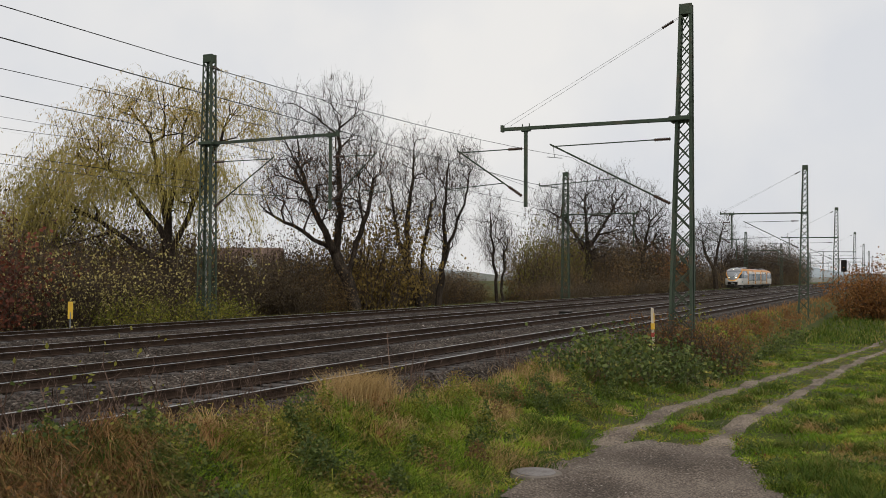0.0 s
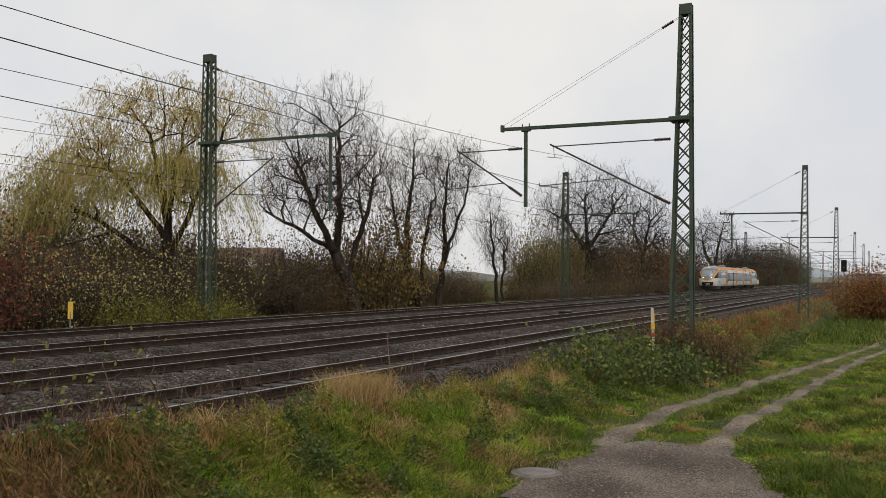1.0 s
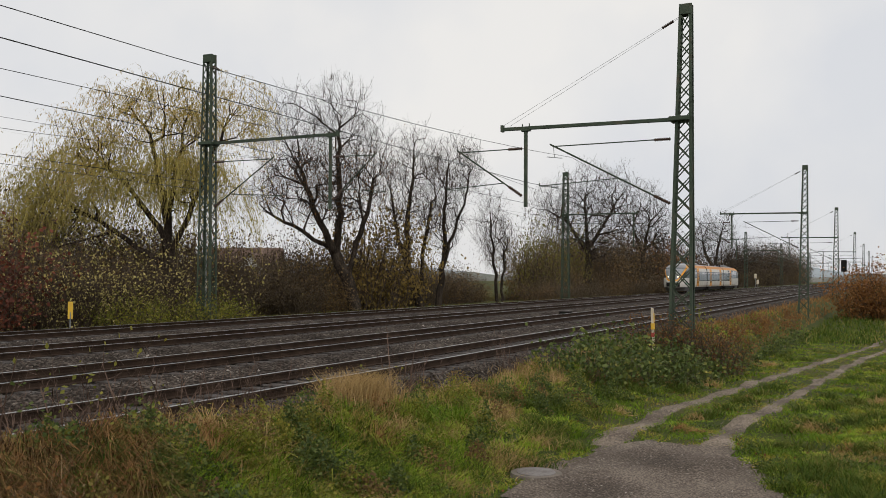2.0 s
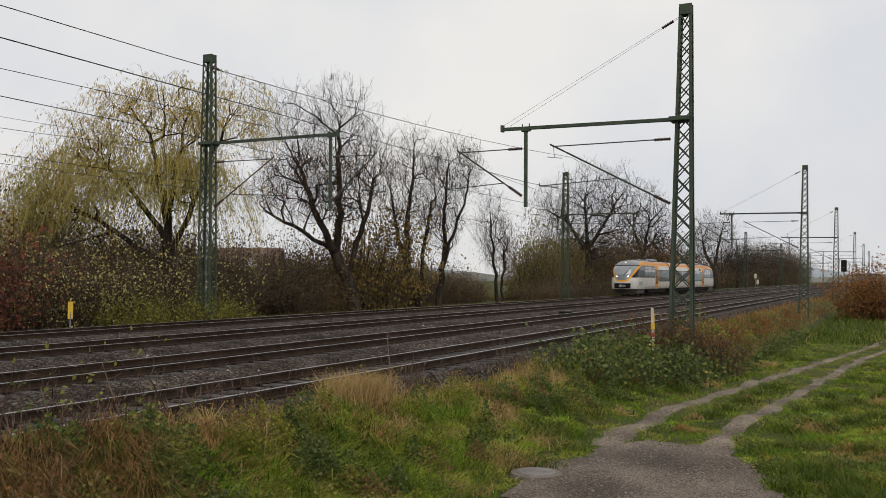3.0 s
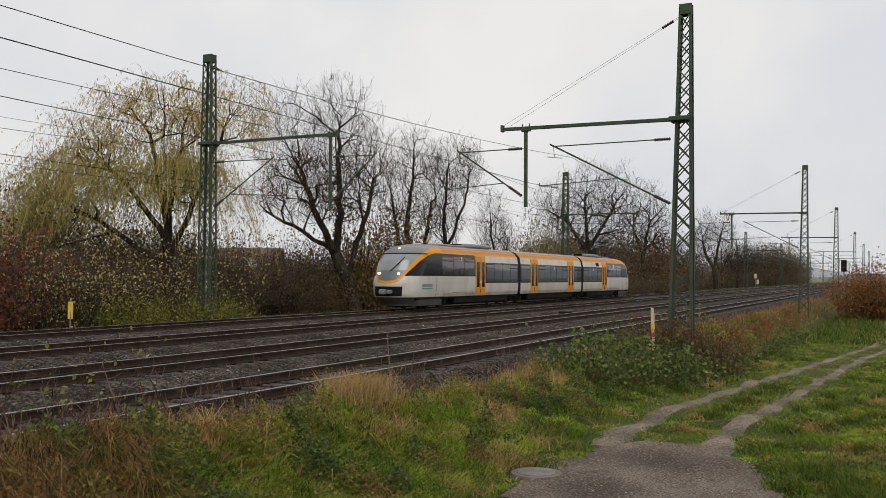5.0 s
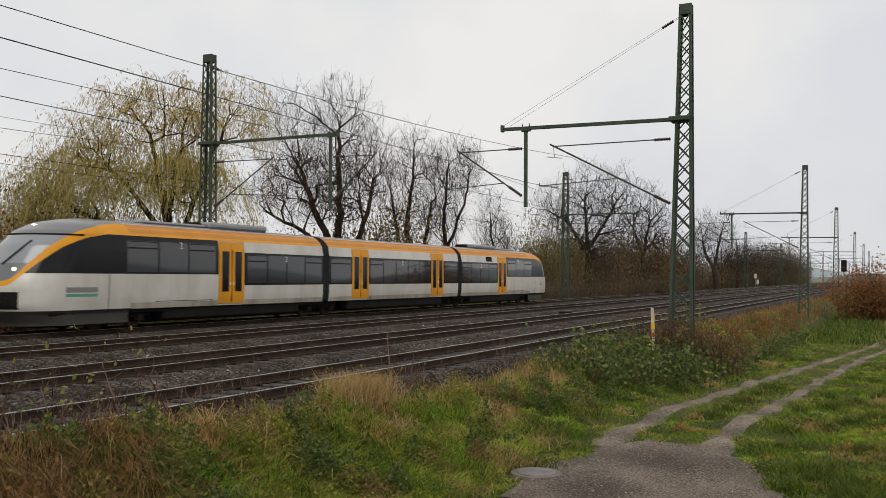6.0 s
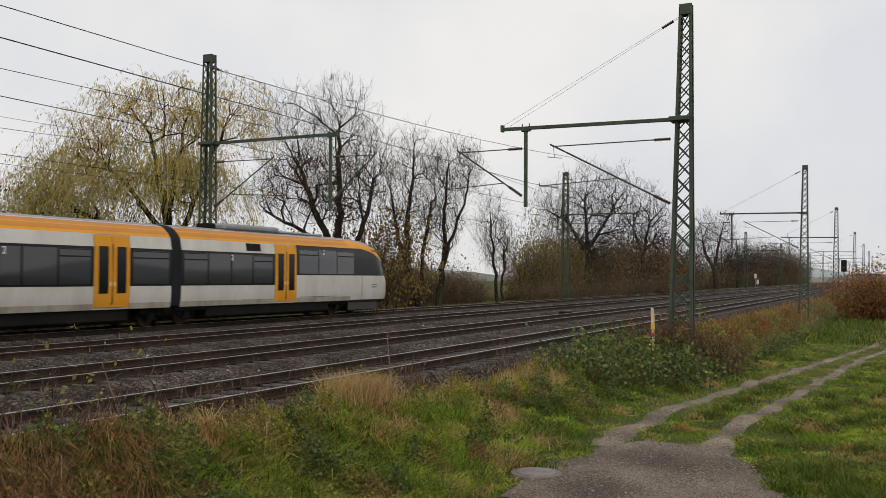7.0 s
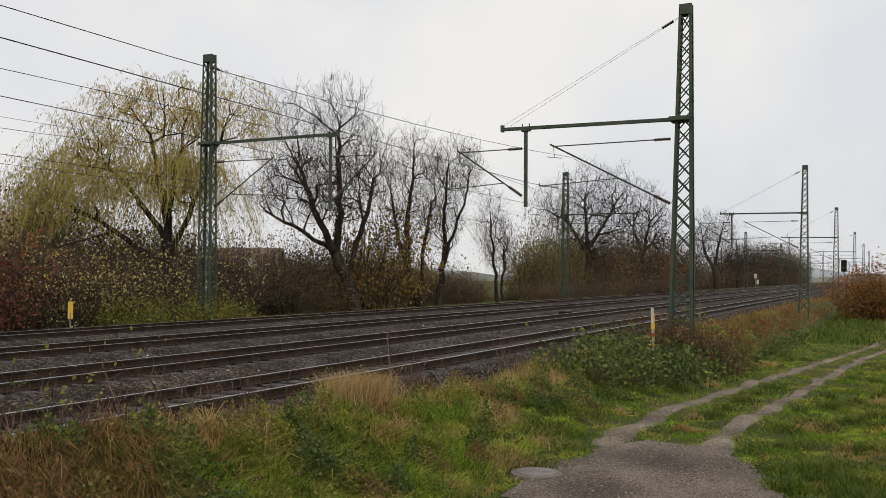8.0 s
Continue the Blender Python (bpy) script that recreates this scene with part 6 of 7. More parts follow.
def make_house():
    """Brick house with a broad brown roof and a pale cross gable, half hidden behind the trees."""
    x, y = -63.5, 80.4
    h = thing("house", "brown-roofed brick house with a pale gable behind the trees", "house", at=pose(x, y, gz1(x, y) - 0.2, 0, 0, 26))
    W, D, EAVE, TOP = 3.9, 3.6, 2.7, 6.2
    bm = fresh()
    box_bm(bm, (-W, -D, 0), (W, D, EAVE))
    for sx in (-W, W):
        v = [bm.verts.new(p) for p in ((sx, -D, EAVE), (sx, D, EAVE), (sx, 0, TOP - 0.2))]
        bm.faces.new(v)
    part("wall", bm, M_BRICK, h, "brown brick wall")
    for sy in (-1, 1):
        bm = fresh()
        flat_bar_bm(bm, (0, sy * (D + 0.45), EAVE - 0.4), (0, 0, TOP), 2 * W + 0.8, 0.16, (1, 0, 0))
        part("roof", bm, M_TILE, h, "brown tiled roof slope")
    # cross gable towards the railway
    g0, g1, gz, gt = 0.1, 2.9, EAVE + 0.2, 5.5
    bm = fresh()
    v = [bm.verts.new(p) for p in ((g0, -D - 0.1, gz), (g1, -D - 0.1, gz), (g1, -D - 0.1, gz + 0.9), ((g0 + g1) / 2, -D - 0.1, gt), (g0, -D - 0.1, gz + 0.9),
                                  (g0, 0, gz), (g1, 0, gz), (g1, 0, gz + 0.9), ((g0 + g1) / 2, 0, gt), (g0, 0, gz + 0.9))]
    for q in ((0, 1, 2, 3, 4), (0, 5, 6, 1), (1, 6, 7, 2), (4, 9, 5, 0), (5, 9, 8, 7, 6)):
        bm.faces.new([v[k] for k in q])
    part("gable", bm, M_RENDER, h, "pale rendered cross gable")
    for sx in (-1, 1):
        bm = fresh()
        mid = (g0 + g1) / 2
        flat_bar_bm(bm, (mid + sx * 1.7, -D / 2 - 0.1, gz + 0.72), (mid, -D / 2 - 0.1, gt + 0.1), D + 0.5, 0.12, (0, 1, 0))
        part("roof", bm, M_TILE, h, "brown tiled gable roof")
    for cx, cz, w, hh, yy in ((0.9, gz + 0.35, 0.55, 0.9, -D - 0.1), (1.5, gz + 0.35, 0.55, 0.9, -D - 0.1), (2.1, gz + 0.35, 0.55, 0.9, -D - 0.1), (-2.6, 0.9, 1.1, 1.2, -D), (-0.6, 0.9, 1.1, 1.2, -D), (1.4, 0.9, 1.1, 1.2, -D), (3.2, 0.9, 1.1, 1.2, -D)):
        win = part("window", box_bm(fresh(), (cx - w / 2, yy - 0.04, cz), (cx + w / 2, yy + 0.05, cz + hh), 0.01), M_WHITEPOST, h, "white window frame")
        for k in (-1, 1):
            part("pane", box_bm(fresh(), (cx + k * w / 4 - w / 4 + 0.05, yy - 0.055, cz + 0.07), (cx + k * w / 4 + w / 4 - 0.05, yy - 0.041, cz + hh - 0.07)), M_GLASS, win)
    # pale shed and fence nearer the line
    z0 = gz1(-47.4, 74.9)
    g = thing("garden_shed", "pale weathered garden shed glimpsed through the thicket", "shed", at=pose(-47.4, 74.9, z0 + 0.3, 0, 0, 26))
    part("wall", box_bm(fresh(), (-1.5, -1.8, 0), (1.5, 1.8, 2.0), 0.02), M_RENDER, g)
    bm = fresh()
    flat_bar_bm(bm, (-1.8, 0, 2.0), (1.8, 0, 2.35), 4.2, 0.1, (0, 1, 0))
    part("roof", bm, M_GALV, g, "grey sheet roof")
    f = thing("garden_fence", "pale wooden garden fence behind the far mast", "fence", at=pose(-44.9, 56.1, gz1(-44.9, 56.1)))
    for i in range(7):
        part("fence_post", box_bm(fresh(), (-0.05, i * 1.1 - 3.3, -0.2), (0.05, i * 1.1 - 3.2, 1.7), 0.01), M_WHITEPOST, f)
    for z in (0.5, 1.1, 1.55):
        part("fence_rail", box_bm(fresh(), (0.05, -3.4, z), (0.09, 3.5, z + 0.1), 0.008), M_WHITEPOST, f)


make_house()


# ---- distance ----
def ridge(name, label, radius, a0, a1, heights, material, base=-12.0):
    v, f = [], []
    n = len(heights)
    for i, hh in enumerate(heights):
        a = math.radians(a0 + (a1 - a0) * i / (n - 1))
        v += [(math.sin(a) * radius, math.cos(a) * radius, base), (math.sin(a) * radius, math.cos(a) * radius, hh), (math.sin(a) * (radius + 400), math.cos(a) * (radius + 400), base)]
    for i in range(n - 1):
        f += [(3 * i, 3 * i + 3, 3 * i + 4, 3 * i + 1), (3 * i + 1, 3 * i + 4, 3 * i + 5, 3 * i + 2)]
    tagged(put(name, mesh_from(name, v, f, material, True)), label, "hill", kind="structure")


rr = random.Random(9)
ridge("backdrop", "hills on the horizon, with haze painted in as pale blue-grey", 2300, -100, 60, [26 + 14 * math.sin(i * 0.23) + 9 * math.sin(i * 0.61 + 1) + rr.uniform(-2, 2) for i in range(160)], M_HILL)
ridge("far_woods", "distant wood along the horizon, with haze mixed into its colour", 900, -178, 178, [4 + 3 * math.sin(i * 0.5) + rr.uniform(-1.5, 1.5) for i in range(360)], M_FARWOOD)


# ---- the train ----
TRAIN_X, SPEED, START = -25.86, 25.565, 198.2
HALF = 24.8
J_LOC = 7.63
Z_LEV = [.7, 1.1, 1.6, 2.9, 3.35, 3.6, 3.78, 3.88, 3.93]
W_LEV = [1.40, 1.452, 1.46, 1.455, 1.37, 1.18, .93, .55, 0.0]


def half_w(z):
    return float(np.interp(z, Z_LEV, W_LEV))


def nose_in(z):
    return float(np.interp(z, [.3, .7, .9, 1.5, 1.75, 2.14, 2.9, 3.4, 3.7, 3.85, 3.93], [.55, .12, 0, 0, .06, .25, .65, 1.15, 1.8, 2.6, 3.4]))


def side_band(name, y0, y1, z0, z1, material, parent, out=0.0, label="", sides=(1, -1), steps=None):
    """A curved strip of the car side between two heights, one object a side."""
    k = steps or max(2, int((z1 - z0) / 0.15) + 1)
    zs = np.linspace(z0, z1, k + 1)
    made = []
    for s in sides:
        v, f = [], []
        for z in zs:
            w = (half_w(z) + out) * s
            v += [(w, y0, z), (w, y1, z)]
        for i in range(k):
            q = (2 * i, 2 * i + 1, 2 * i + 3, 2 * i + 2)
            f.append(q if s > 0 else q[::-1])
        made.append(put(name, mesh_from(name, v, f, material, True), parent, label))
    return made


SWEEP = [0, 20, 28, 33, 49, 68, 90, 122, 300]
SWEEP_LO = [1.51, 1.56, 1.66, 1.82, 2.33, 2.83, 3.18, 3.345, 3.345]
SWEEP_HI = [1.68, 1.74, 1.88, 2.12, 2.76, 3.30, 3.64, 3.77, 3.77]
# rows of the nose from the skirt to the crown: region and number of steps
NOSE_BANDS = (("skirt", 6), ("white", 1), ("black", 6), ("white", 8), ("glass", 16), ("orange", 6), ("panel", 6), ("screen", 14), ("dome", 16))


def nose_levels(s):
    """Heights at which the bands of the nose meet, at the sweep angle s."""
    lo = float(np.mean(np.interp([s - 4, s - 2, s, s + 2, s + 4], SWEEP, SWEEP_LO)))
    hi = float(np.mean(np.interp([s - 4, s - 2, s, s + 2, s + 4], SWEEP, SWEEP_HI)))
    a = max(hi, 2.30)
    b = max(a, 3.26)
    return [0.24, 0.74, 0.80, 1.36, min(1.97, lo), lo, hi, a, b, 3.93]


REGION = {"skirt": ("front_skirt", M_PLOUGH), "black": ("coupler_recess", M_BLACK), "roof": ("roof", M_ROOF), "orange": ("orange_band", M_ORANGE), "panel": ("lamp_panel", M_PANEL),
          "screen": ("windscreen", M_SCREEN), "dome": ("roof_dome", M_SILVER), "glass": ("cab_side_window", M_GLASS), "white": ("body_shell", M_WHITE)}


def make_nose(car, end):
    """end -1: the front, +1: the rear. Horizontal outlines stacked in height, rounded in plan, raked above the belt."""
    LN, LEN = 1.6, 4.6
    names = [nm for nm, k in NOSE_BANDS for _ in range(k)]
    grid, sweeps = [], []
    cols = [(90 * i / 47, None) for i in range(48)] + [(None, i / 12) for i in range(1, 13)]
    for deg, f in cols:
        s = deg if f is None else 90 + f * 80
        lv = nose_levels(s)
        zs = [lv[0]]
        for b, (nm, k) in enumerate(NOSE_BANDS):
            zs += list(np.linspace(lv[b], lv[b + 1], k + 1)[1:])
        col = []
        for z in zs:
            w, d0 = max(half_w(max(z, .7)) - (0.12 if z < .7 else 0), 0.001), nose_in(z)
            if f is None:
                q = math.radians(deg)
                x, g = w * math.sin(q) ** 0.93, d0 + LN * (1 - max(math.cos(q), 0) ** 0.93)
            else:
                x, g = w, d0 + LN + (LEN - d0 - LN) * f
            col.append((x, min(g, LEN), z))
        grid.append(col), sweeps.append(s)
    regs = {}
    for i in range(len(cols) - 1):
        s = (sweeps[i] + sweeps[i + 1]) / 2
        for k, r in enumerate(names):
            if max(grid[i][k + 1][2] - grid[i][k][2], grid[i + 1][k + 1][2] - grid[i + 1][k][2]) < 1e-5:
                continue
            if r == "black" and s > 37:
                r = "white"
            if r in ("panel", "screen", "dome") and s > 88:
                r = "roof"
            regs.setdefault(r, []).append((k, i))
    made = {}
    for r, cells in regs.items():
        idx, v, f = {}, [], []

        def vid(k, i, s):
            key = (k, i, s)
            if key not in idx:
                x, g, z = grid[i][k]
                idx[key] = len(v)
                v.append((s * x, end * (HALF - g), z))
            return idx[key]
        for k, i in cells:
            for s in (1, -1):
                q = (vid(k, i, s), vid(k, i + 1, s), vid(k + 1, i + 1, s), vid(k + 1, i, s))
                f.append(q if s * end < 0 else q[::-1])
        nm, mt = REGION[r]
        me = mesh_from(nm, v, f, mt, True)
        made[r] = put(nm, me, car)
    return made


def nose_point(s_deg, z, out=0.0):
    w, d0 = half_w(z), nose_in(z)
    a = math.radians(s_deg)
    return w * math.sin(a) ** 0.93 + out * math.sin(a), d0 + 1.6 * (1 - math.cos(a) ** 0.93) - out * math.cos(a)


def door(car, y0, y1):
    """Twin-leaf orange door on both sides, each leaf with a tall pane."""
    for s in (1, -1):
        d = new("door")
        d.parent = car
        mid = (y0 + y1) / 2
        for a, b in ((y0, mid - 0.02), (mid + 0.02, y1)):
            zs = np.linspace(0.80, 3.3, 14)
            v = [(s * (half_w(z) + 0.014), y, z) for z in zs for y in (a, b)]
            v += [(s * (half_w(z) - 0.03), y, z) for z in zs for y in (a, b)]
            n = 2 * len(zs)
            f = [(2 * i, 2 * i + 1, 2 * i + 3, 2 * i + 2) for i in range(len(zs) - 1)]
            f += [(n + 2 * i, 2 * i, 2 * i + 2, n + 2 * i + 2) for i in range(len(zs) - 1)] + [(2 * i + 1, n + 2 * i + 1, n + 2 * i + 3, 2 * i + 3) for i in range(len(zs) - 1)]
            f += [(0, n, n + 1, 1), (n - 2, n - 1, 2 * n - 1, 2 * n - 2)]
            leaf = put("door_leaf", mesh_from("door_leaf", v, f, M_ORANGE, False), d, "orange door leaf")
            e = 0.17
            zs = np.linspace(1.28, 2.92, 8)
            v = [(s * (half_w(z) + 0.02), y, z) for z in zs for y in (a + e, b - e)]
            f = [(2 * i, 2 * i + 1, 2 * i + 3, 2 * i + 2) for i in range(len(zs) - 1)]
            put("door_pane", mesh_from("door_pane", v, f, M_GLASS, True), d, "tall dark door pane")
        bm = fresh()
        box_bm(bm, (s * 1.452 - 0.02, mid - 0.025, 0.9), (s * 1.452 + 0.02, mid + 0.025, 3.0))
        part("door_gap", bm, M_RUBBER, d)
        bm = fresh()
        for dy in (-0.1, 0.1):
            box_bm(bm, (s * 1.475 - 0.01, mid + dy - 0.02, 1.55), (s * 1.475 + 0.01, mid + dy + 0.02, 1.68), 0.005)
        part("door_button", bm, M_WHITELET, d, "small pale door button")


def panes(car, y0, y1, n, z0, z1):
    """Slightly proud panes in the dark window strip, with sashes on the outer ones."""
    w = (y1 - y0) / n
    for i in range(n):
        a, b = y0 + i * w + 0.045, y0 + (i + 1) * w - 0.045
        for s in (1, -1):
            p = side_band("window_pane", a, b, z0 + 0.07, z1 - 0.09, M_PANE, car, 0.007, "reflecting window pane", (s,), 5)[0]
            if i in (0, n - 1):
                side_band("sash_frame", a + 0.03, b - 0.03, z1 - 0.38, z1 - 0.33, M_RUBBER, p, 0.012, "", (s,), 1)
                side_band("sash_frame", a + 0.03, b - 0.03, z1 - 0.13, z1 - 0.10, M_RUBBER, p, 0.012, "", (s,), 1)


def roof_skin(car, y0, y1):
    zs = list(np.linspace(3.76, 3.93, 8))
    ring = [(half_w(z), z) for z in zs] + [(-half_w(z), z) for z in zs[::-1]][1:]
    n = len(ring)
    v = [(x, y, z) for y in (y0, y1) for x, z in ring]
    f = [(i, n + i, n + i + 1, i + 1) for i in range(n - 1)]
    put("roof", mesh_from("roof", v, f, M_ROOF, True), car, "grey roof")


def text_on(car, words, size, y, z, material, name, side=1, label=""):
    cu = bpy.data.curves.new(name, 'FONT')
    cu.body, cu.size, cu.align_x, cu.extrude = words, size, 'CENTER', 0.002
    tmp = bpy.data.objects.new(name, cu)
    scene.collection.objects.link(tmp)
    me = bpy.data.meshes.new_from_object(tmp.evaluated_get(bpy.context.evaluated_depsgraph_get()))
    bpy.data.objects.remove(tmp)
    me.materials.clear()
    me.materials.append(material)
    ob = put(name, me, car, label)
    ob.location = (side * (half_w(z) + 0.018), y, z)
    ob.rotation_euler = (radians(90), 0, radians(90 * side))
    return ob


def bogie(car, y):
    bm = fresh()
    for s in (-1, 1):
        box_bm(bm, (s * 1.0 - 0.07, y - 1.5, 0.42), (s * 1.0 + 0.07, y + 1.5, 0.66), 0.03)
        box_bm(bm, (s * 1.02 - 0.14, y - 0.35, 0.5), (s * 1.02 + 0.14, y + 0.35, 0.85), 0.04)
        for dy in (-0.95, 0.95):
            box_bm(bm, (s * 1.05 - 0.12, y + dy - 0.16, 0.25), (s * 1.05 + 0.12, y + dy + 0.16, 0.56), 0.03)
            bar_bm(bm, (s * 1.05, y + dy * 0.6, 0.4), (s * 1.05, y + dy * 0.6, 0.75), 0.09, 10)
    box_bm(bm, (-0.9, y - 0.3, 0.35), (0.9, y + 0.3, 0.6), 0.03)
    b = part("bogie", bm, M_BLACK, car, "dirty black bogie frame")
    for dy in (-0.95, 0.95):
        bm = fresh()
        for s in (-1, 1):
            bar_bm(bm, (s * 0.69, y + dy, 0.38), (s * 0.82, y + dy, 0.38), 0.38, 24)
            bar_bm(bm, (s * 0.67, y + dy, 0.38), (s * 0.70, y + dy, 0.38), 0.405, 24)
        bar_bm(bm, (-0.7, y + dy, 0.38), (0.7, y + dy, 0.38), 0.08, 10)
        part("wheelset", bm, M_RAIL, b, "steel wheelset")


def make_train():
    tr = thing("diesel_railcar", "white and orange three-part diesel railcar with dark window strips", "train", at=pose(TRAIN_X, START, 0))
    cars = []
    for nm in ("front_car", "middle_car", "rear_car"):
        c = new(nm)
        c.parent = tr
        cars.append(c)
    front, mid, rear = cars
    for car, e in ((front, -1), (rear, 1)):
        made = make_nose(car, e)
        def seg(a, b):
            return tuple(sorted((e * a, e * b)))
        inner, cab_end = J_LOC + 0.27, HALF - 4.6
        d_in, d_out = 13.85, 15.5
        y0, y1 = seg(inner, cab_end)
        side_band("orange_band", y0, y1, 3.34, 3.77, M_ORANGE, car, 0.0, "orange cantrail band")
        roof_skin(car, y0, y1)
        side_band("upper_band", y0, y1, 3.45, 3.765, M_ORANGEDARK, car, 0.005, "darker orange upper band")
        side_band("gutter_edge", y0, y1, 3.77, 3.80, M_GUTTER, car, 0.012, "pale roof gutter", (1, -1), 1)
        for a, b in (seg(inner + 0.02, d_in - 0.02), seg(d_out + 0.02, cab_end)):
            side_band("sill_panel", a, b, 0.72, 0.93, M_SILL, car, 0.005, "grimy lower sill")
        # raised end saloon
        y0, y1 = seg(d_out, cab_end)
        side_band("body_shell", y0, y1, 0.72, 1.97, M_WHITE, car, 0.0, "white lower body panels")
        side_band("window_strip", y0, y1, 1.97, 3.345, M_GLASS, car, 0.0, "dark glazed window strip")
        panes(car, *seg(d_out + 0.15, cab_end + 0.3), 3, 1.97, 3.26)
        # low saloon
        y0, y1 = seg(inner, d_in)
        side_band("body_shell", y0, y1, 0.72, 1.53, M_WHITE, car, 0.0, "white lower body panels")
        side_band("window_strip", y0, y1, 1.53, 2.9, M_GLASS, car, 0.0, "dark glazed window strip")
        side_band("body_shell", y0, y1, 2.9, 3.345, M_WHITE, car, 0.0, "white upper body panels")
        panes(car, *seg(inner + 0.1, d_in - 0.15), 4, 1.53, 2.9)
        y0, y1 = seg(d_in, d_out)
        side_band("body_shell", y0, y1, 0.72, 3.345, M_WHITE, car, -0.02)
        door(car, y0 + 0.03, y1 - 0.03)
        # roof unit and exhaust hood
        bm = fresh()
        ya, yb = seg(11.3, 15.2)
        box_bm(bm, (-0.72, ya, 3.86), (0.72, yb, 4.14), 0.09)
        part("cooling_unit", bm, M_ROOF, car, "grey roof cooling unit")
        bm = fresh()
        ya, yb = seg(15.3, 18.9)
        box_bm(bm, (-0.6, ya, 3.86), (0.6, yb, 4.0), 0.06)
        part("roof_cowl", bm, M_ROOF, car, "grey roof cowling")
        bm = fresh()
        ya, yb = seg(10.7, 11.2) if e > 0 else seg(15.25, 15.6)
        box_bm(bm, (-0.35, ya, 3.88), (0.35, yb, 4.12), 0.05)
        part("exhaust", bm, M_BLACK, car, "black exhaust housing")
        # vent grille
        if e > 0:
            side_band("vent_grille", *seg(11.85, 12.85), 2.98, 3.3, M_BLACK, car, 0.01, "dark vent grille", (1, -1), 3)
        # headlights and marker lamp
        for s in (-1, 1):
            x, g = nose_point(23, 2.1, 0.01)
            bm = fresh()
            bmesh.ops.create_uvsphere(bm, u_segments=14, v_segments=8, radius=1.0, matrix=Matrix.Translation((s * x, e * (HALF - g), 2.1)) @ Matrix.Rotation(radians(s * e * 23), 4, 'Z') @ Matrix.Diagonal((0.11, 0.04, 0.06, 1)))
            part("headlight", bm, M_LAMP if e < 0 else M_RED, car, "lit white headlight" if e < 0 else "red tail lamp")
        bm = fresh()
        g = nose_in(3.6)
        bmesh.ops.create_uvsphere(bm, u_segments=12, v_segments=8, radius=1.0, matrix=Matrix.Translation((0, e * (HALF - g - 0.02), 3.6)) @ Matrix.Diagonal((0.08, 0.06, 0.035, 1)))
        part("marker_lamp", bm, M_LAMP if e < 0 else M_PANE, car, "small roof lamp")
        bm = fresh()
        for s_ in (-1, 1):
            ring = []
            for s_deg in range(0, 86, 5):
                x, g = nose_point(s_deg, 3.27, 0.012)
                ring.append((s_ * x, e * (HALF - g), 3.27))
            for a, b in zip(ring, ring[1:]):
                bar_bm(bm, a, b, 0.03, 5)
        part("windscreen_rim", bm, M_RUBBER, car, "black rubber rim above the windscreen")
        # wiper, maker's bar, coupler
        bm = fresh()
        pts = []
        for s_deg, z in ((4, 2.26), (12, 2.5), (20, 2.75), (27, 3.05)):
            x, g = nose_point(s_deg, z, 0.03)
            pts.append((x, e * (HALF - g), z))
        for a, b in zip(pts, pts[1:]):
            bar_bm(bm, a, b, 0.032, 5)
        part("wiper", bm, M_BLACK, car, "black windscreen wiper")
        bm = fresh()
        box_bm(bm, (-0.16, e * (HALF + 0.28) - 0.3, 0.92), (0.16, e * (HALF + 0.28) + 0.1, 1.2), 0.04)
        bar_bm(bm, (-0.1, e * (HALF - 0.1), 1.04), (-0.1, e * (HALF + 0.3), 1.04), 0.09, 12)
        box_bm(bm, (0.2, e * (HALF + 0.1) - 0.2, 0.95), (0.42, e * (HALF + 0.1) + 0.1, 1.16), 0.03)
        part("coupler", bm, M_GALV, car, "grey automatic coupler")
        # underframe
        bm = fresh()
        ya, yb = seg(J_LOC + 2.0, HALF - 6.4)
        box_bm(bm, (-1.30, ya, 0.26), (1.30, yb, 0.74), 0.06)
        part("underframe_skirt", bm, M_SKIRT, car, "dirty dark underfloor skirt")
        bm = fresh()
        ya, yb = seg(J_LOC + 0.2, HALF - 1.2)
        box_bm(bm, (-1.28, ya, 0.56), (1.28, yb, 0.76), 0.04)
        box_bm(bm, (-0.6, ya, 0.16), (0.6, yb, 0.6), 0.04)
        part("floor_frame", bm, M_BLACK, car)
        bogie(car, e * (HALF - 4.4))
        side_band("panel_seam", *seg(HALF - 3.55, HALF - 3.52), 0.76, 1.96, M_RUBBER, car, 0.004, "", (1, -1), 4)
        side_band("panel_seam", *seg(d_out + 0.3, HALF - 5.8), 0.95, 0.97, M_RUBBER, car, 0.004, "", (1, -1), 1)
        # figures and lettering
        for s in (1, -1):
            text_on(car, "2", 0.34, e * (HALF - 7.1), 2.95, M_WHITELET, "class_number", s, "white figure two")
            text_on(car, "2", 0.34, e * 10.9, 2.56, M_WHITELET, "class_number", s, "white figure two")
            for k, (w, h, dz, m) in enumerate(((1.35, 0.17, 1.42, M_GREYLET), (1.35, 0.10, 1.24, M_GREEN))):
                bm = fresh()
                yc = e * (HALF - 2.35)
                if e > 0:
                    w, h, yc, dz = 0.55, 0.06, e * (HALF - 2.3), (1.5 if m is M_GREYLET else 1.38)
                zc = dz
                box_bm(bm, (s * (half_w(zc) + 0.004) - 0.004, yc - w / 2, zc - h / 2), (s * (half_w(zc) + 0.004) + 0.004, yc + w / 2, zc + h / 2))
                part("lettering_bar", bm, m, car, "grey lettering bar" if m is M_GREYLET else "green lettering bar")
    # middle car
    j = J_LOC - 0.27
    side_band("orange_band", -j, j, 3.34, 3.77, M_ORANGE, mid, 0.0, "orange cantrail band")
    roof_skin(mid, -j, j)
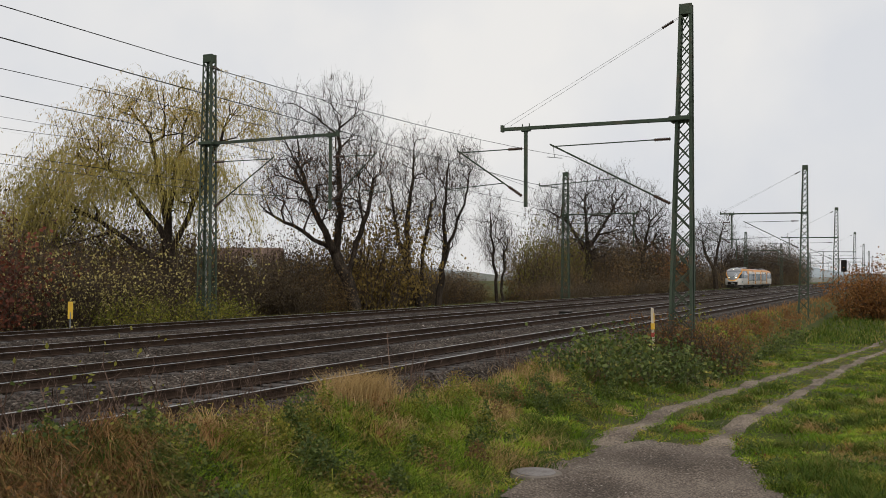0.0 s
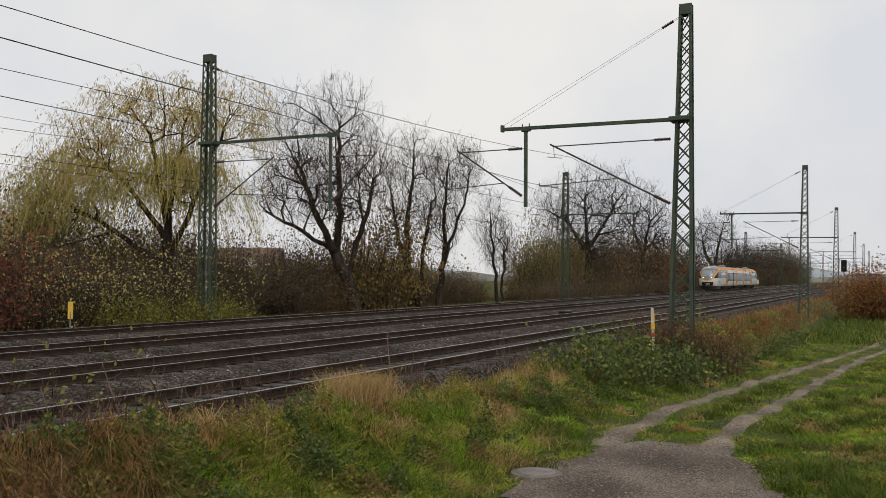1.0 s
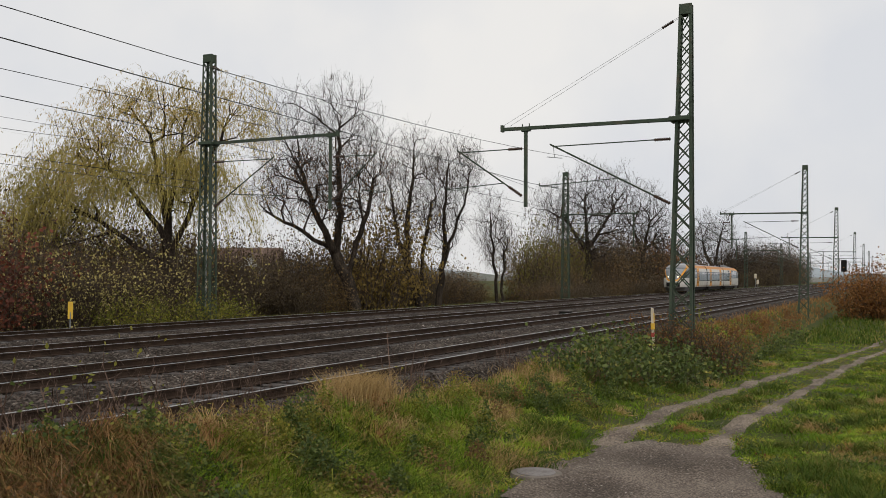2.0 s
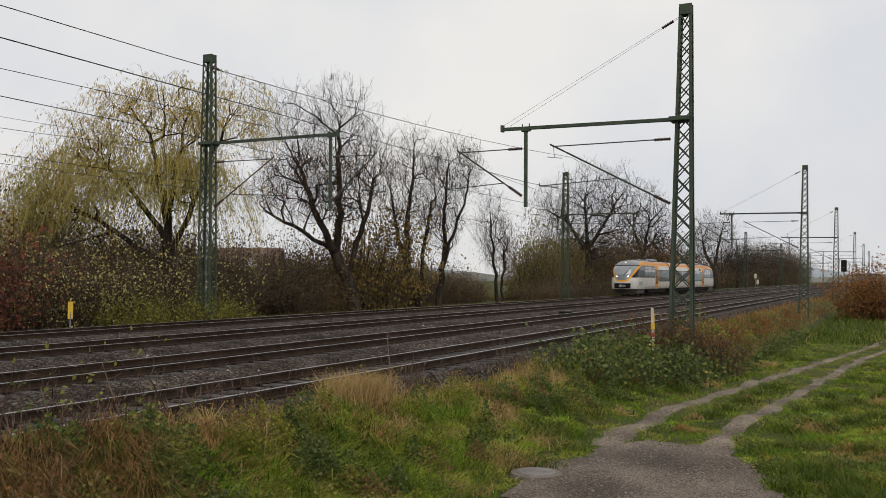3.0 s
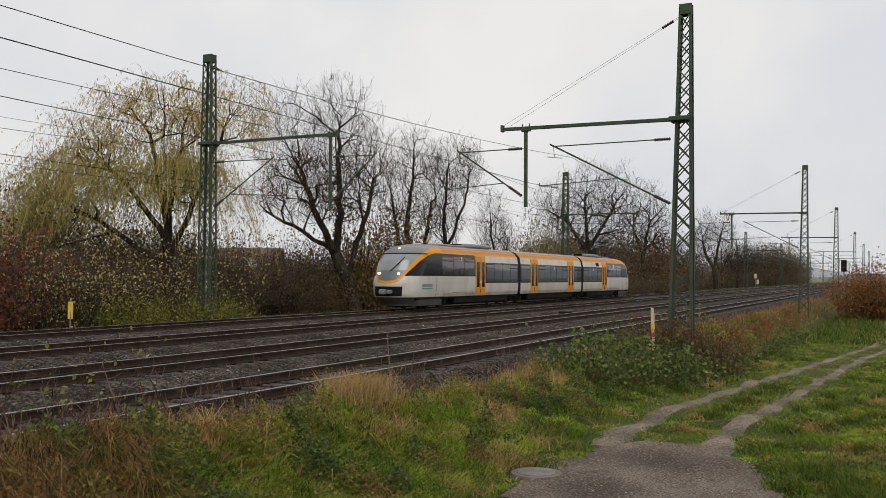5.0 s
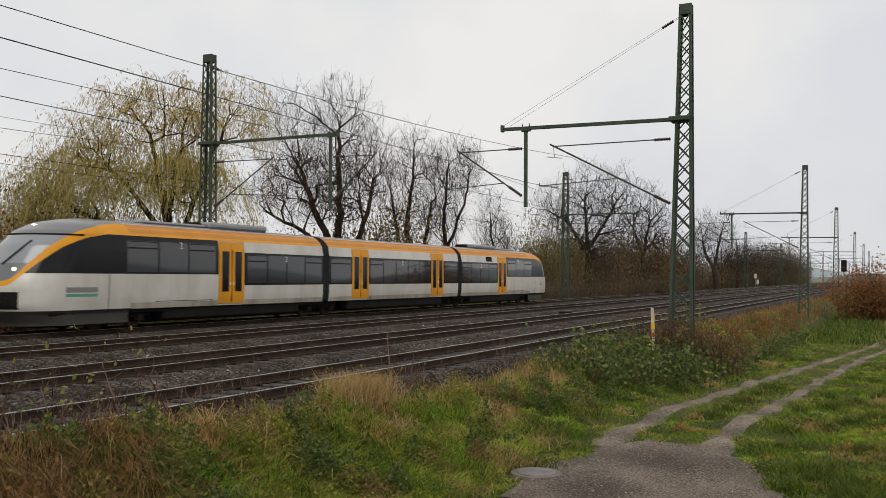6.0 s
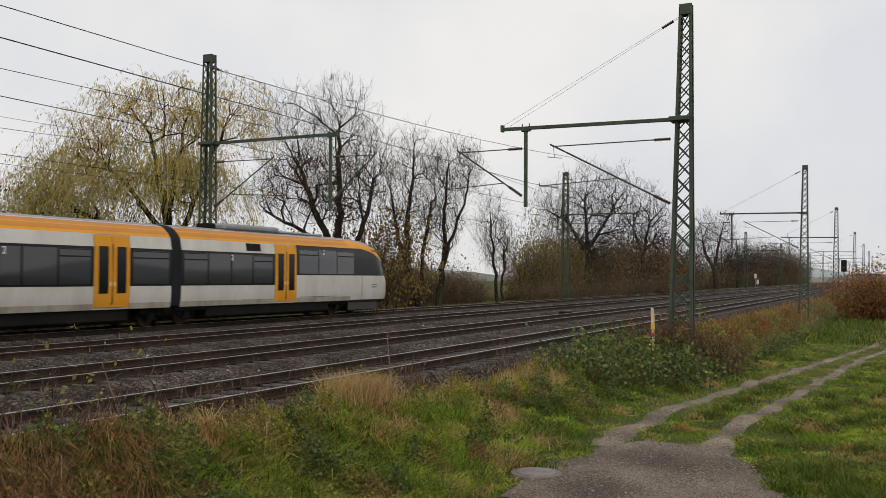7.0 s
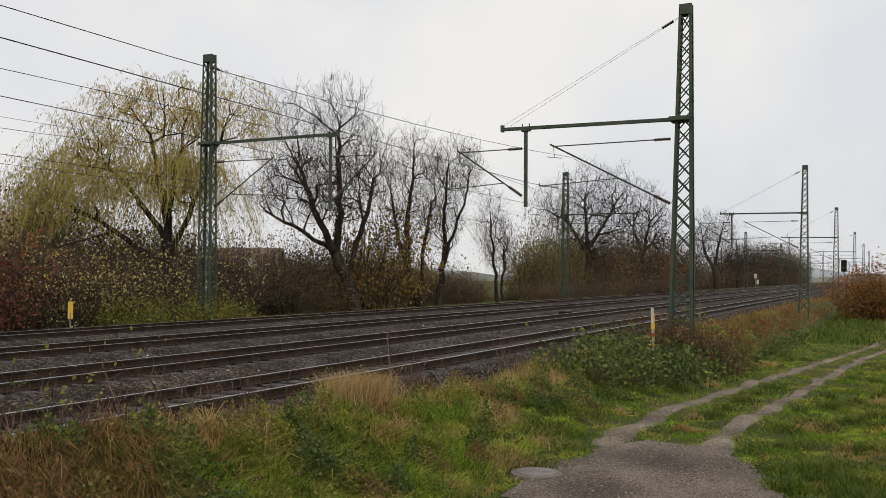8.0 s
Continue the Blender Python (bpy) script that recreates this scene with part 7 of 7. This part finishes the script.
    for a, b in ((-j, -5.27), (-3.6, 3.6), (5.27, j)):
        side_band("body_shell", a, b, 0.72, 1.53, M_WHITE, mid, 0.0, "white lower body panels")
        side_band("window_strip", a, b, 1.53, 2.9, M_GLASS, mid, 0.0, "dark glazed window strip")
        side_band("body_shell", a, b, 2.9, 3.345, M_WHITE, mid, 0.0, "white upper body panels")
    for a, b in ((-j, -5.27), (-3.6, 3.6), (5.27, j)):
        side_band("sill_panel", a + 0.02, b - 0.02, 0.72, 0.93, M_SILL, mid, 0.005, "grimy lower sill")
    side_band("upper_band", -j, j, 3.45, 3.765, M_ORANGEDARK, mid, 0.005, "darker orange upper band")
    side_band("gutter_edge", -j, j, 3.77, 3.80, M_GUTTER, mid, 0.012, "pale roof gutter", (1, -1), 1)
    panes(mid, -j + 0.1, -5.35, 1, 1.53, 2.9)
    panes(mid, -3.5, 3.5, 5, 1.53, 2.9)
    panes(mid, 5.35, j - 0.1, 1, 1.53, 2.9)
    for a, b in ((-5.27, -3.6), (3.6, 5.27)):
        side_band("body_shell", a, b, 0.72, 3.345, M_WHITE, mid, -0.02)
        door(mid, a + 0.03, b - 0.03)
    bm = fresh()
    box_bm(bm, (-1.28, -5.4, 0.26), (1.28, 5.4, 0.74), 0.06)
    box_bm(bm, (-0.6, -7.6, 0.16), (0.6, 7.6, 0.7), 0.04)
    part("underframe_skirt", bm, M_SKIRT, mid, "dirty dark underfloor skirt")
    for s in (1, -1):
        text_on(mid, "2", 0.34, 0.05, 2.56, M_WHITELET, "class_number", s, "white figure two")
    # bellows and shared bogies
    for y in (-J_LOC, J_LOC):
        v, f = [], []
        zs = list(np.linspace(0.8, 3.93, 26))
        ring = [(half_w(z), z) for z in zs] + [(-half_w(z), z) for z in zs[::-1]][1:]
        n = len(ring)
        prof = [(-0.29, 0.0), (-0.24, -0.05), (-0.16, -0.02), (-0.08, -0.06), (0, -0.02), (0.08, -0.06), (0.16, -0.02), (0.24, -0.05), (0.29, 0.0)]
        for dy, o in prof:
            v += [(x * (1 + (o - 0.01) / 1.4), y + dy, z + o * 0.5) for x, z in ring]
        for k in range(len(prof) - 1):
            f += [(k * n + i, (k + 1) * n + i, (k + 1) * n + i + 1, k * n + i + 1) for i in range(n - 1)]
        put("gangway_bellows", mesh_from("gangway_bellows", v, f, M_RUBBER), mid, "black rubber gangway bellows")
        bogie(mid, y)
    return tr


TRAIN = make_train()


def motions():
    walk(TRAIN, [(k * 0.25, pose(TRAIN_X, START - SPEED * k * 0.25, 0)) for k in range(33)])


motions()
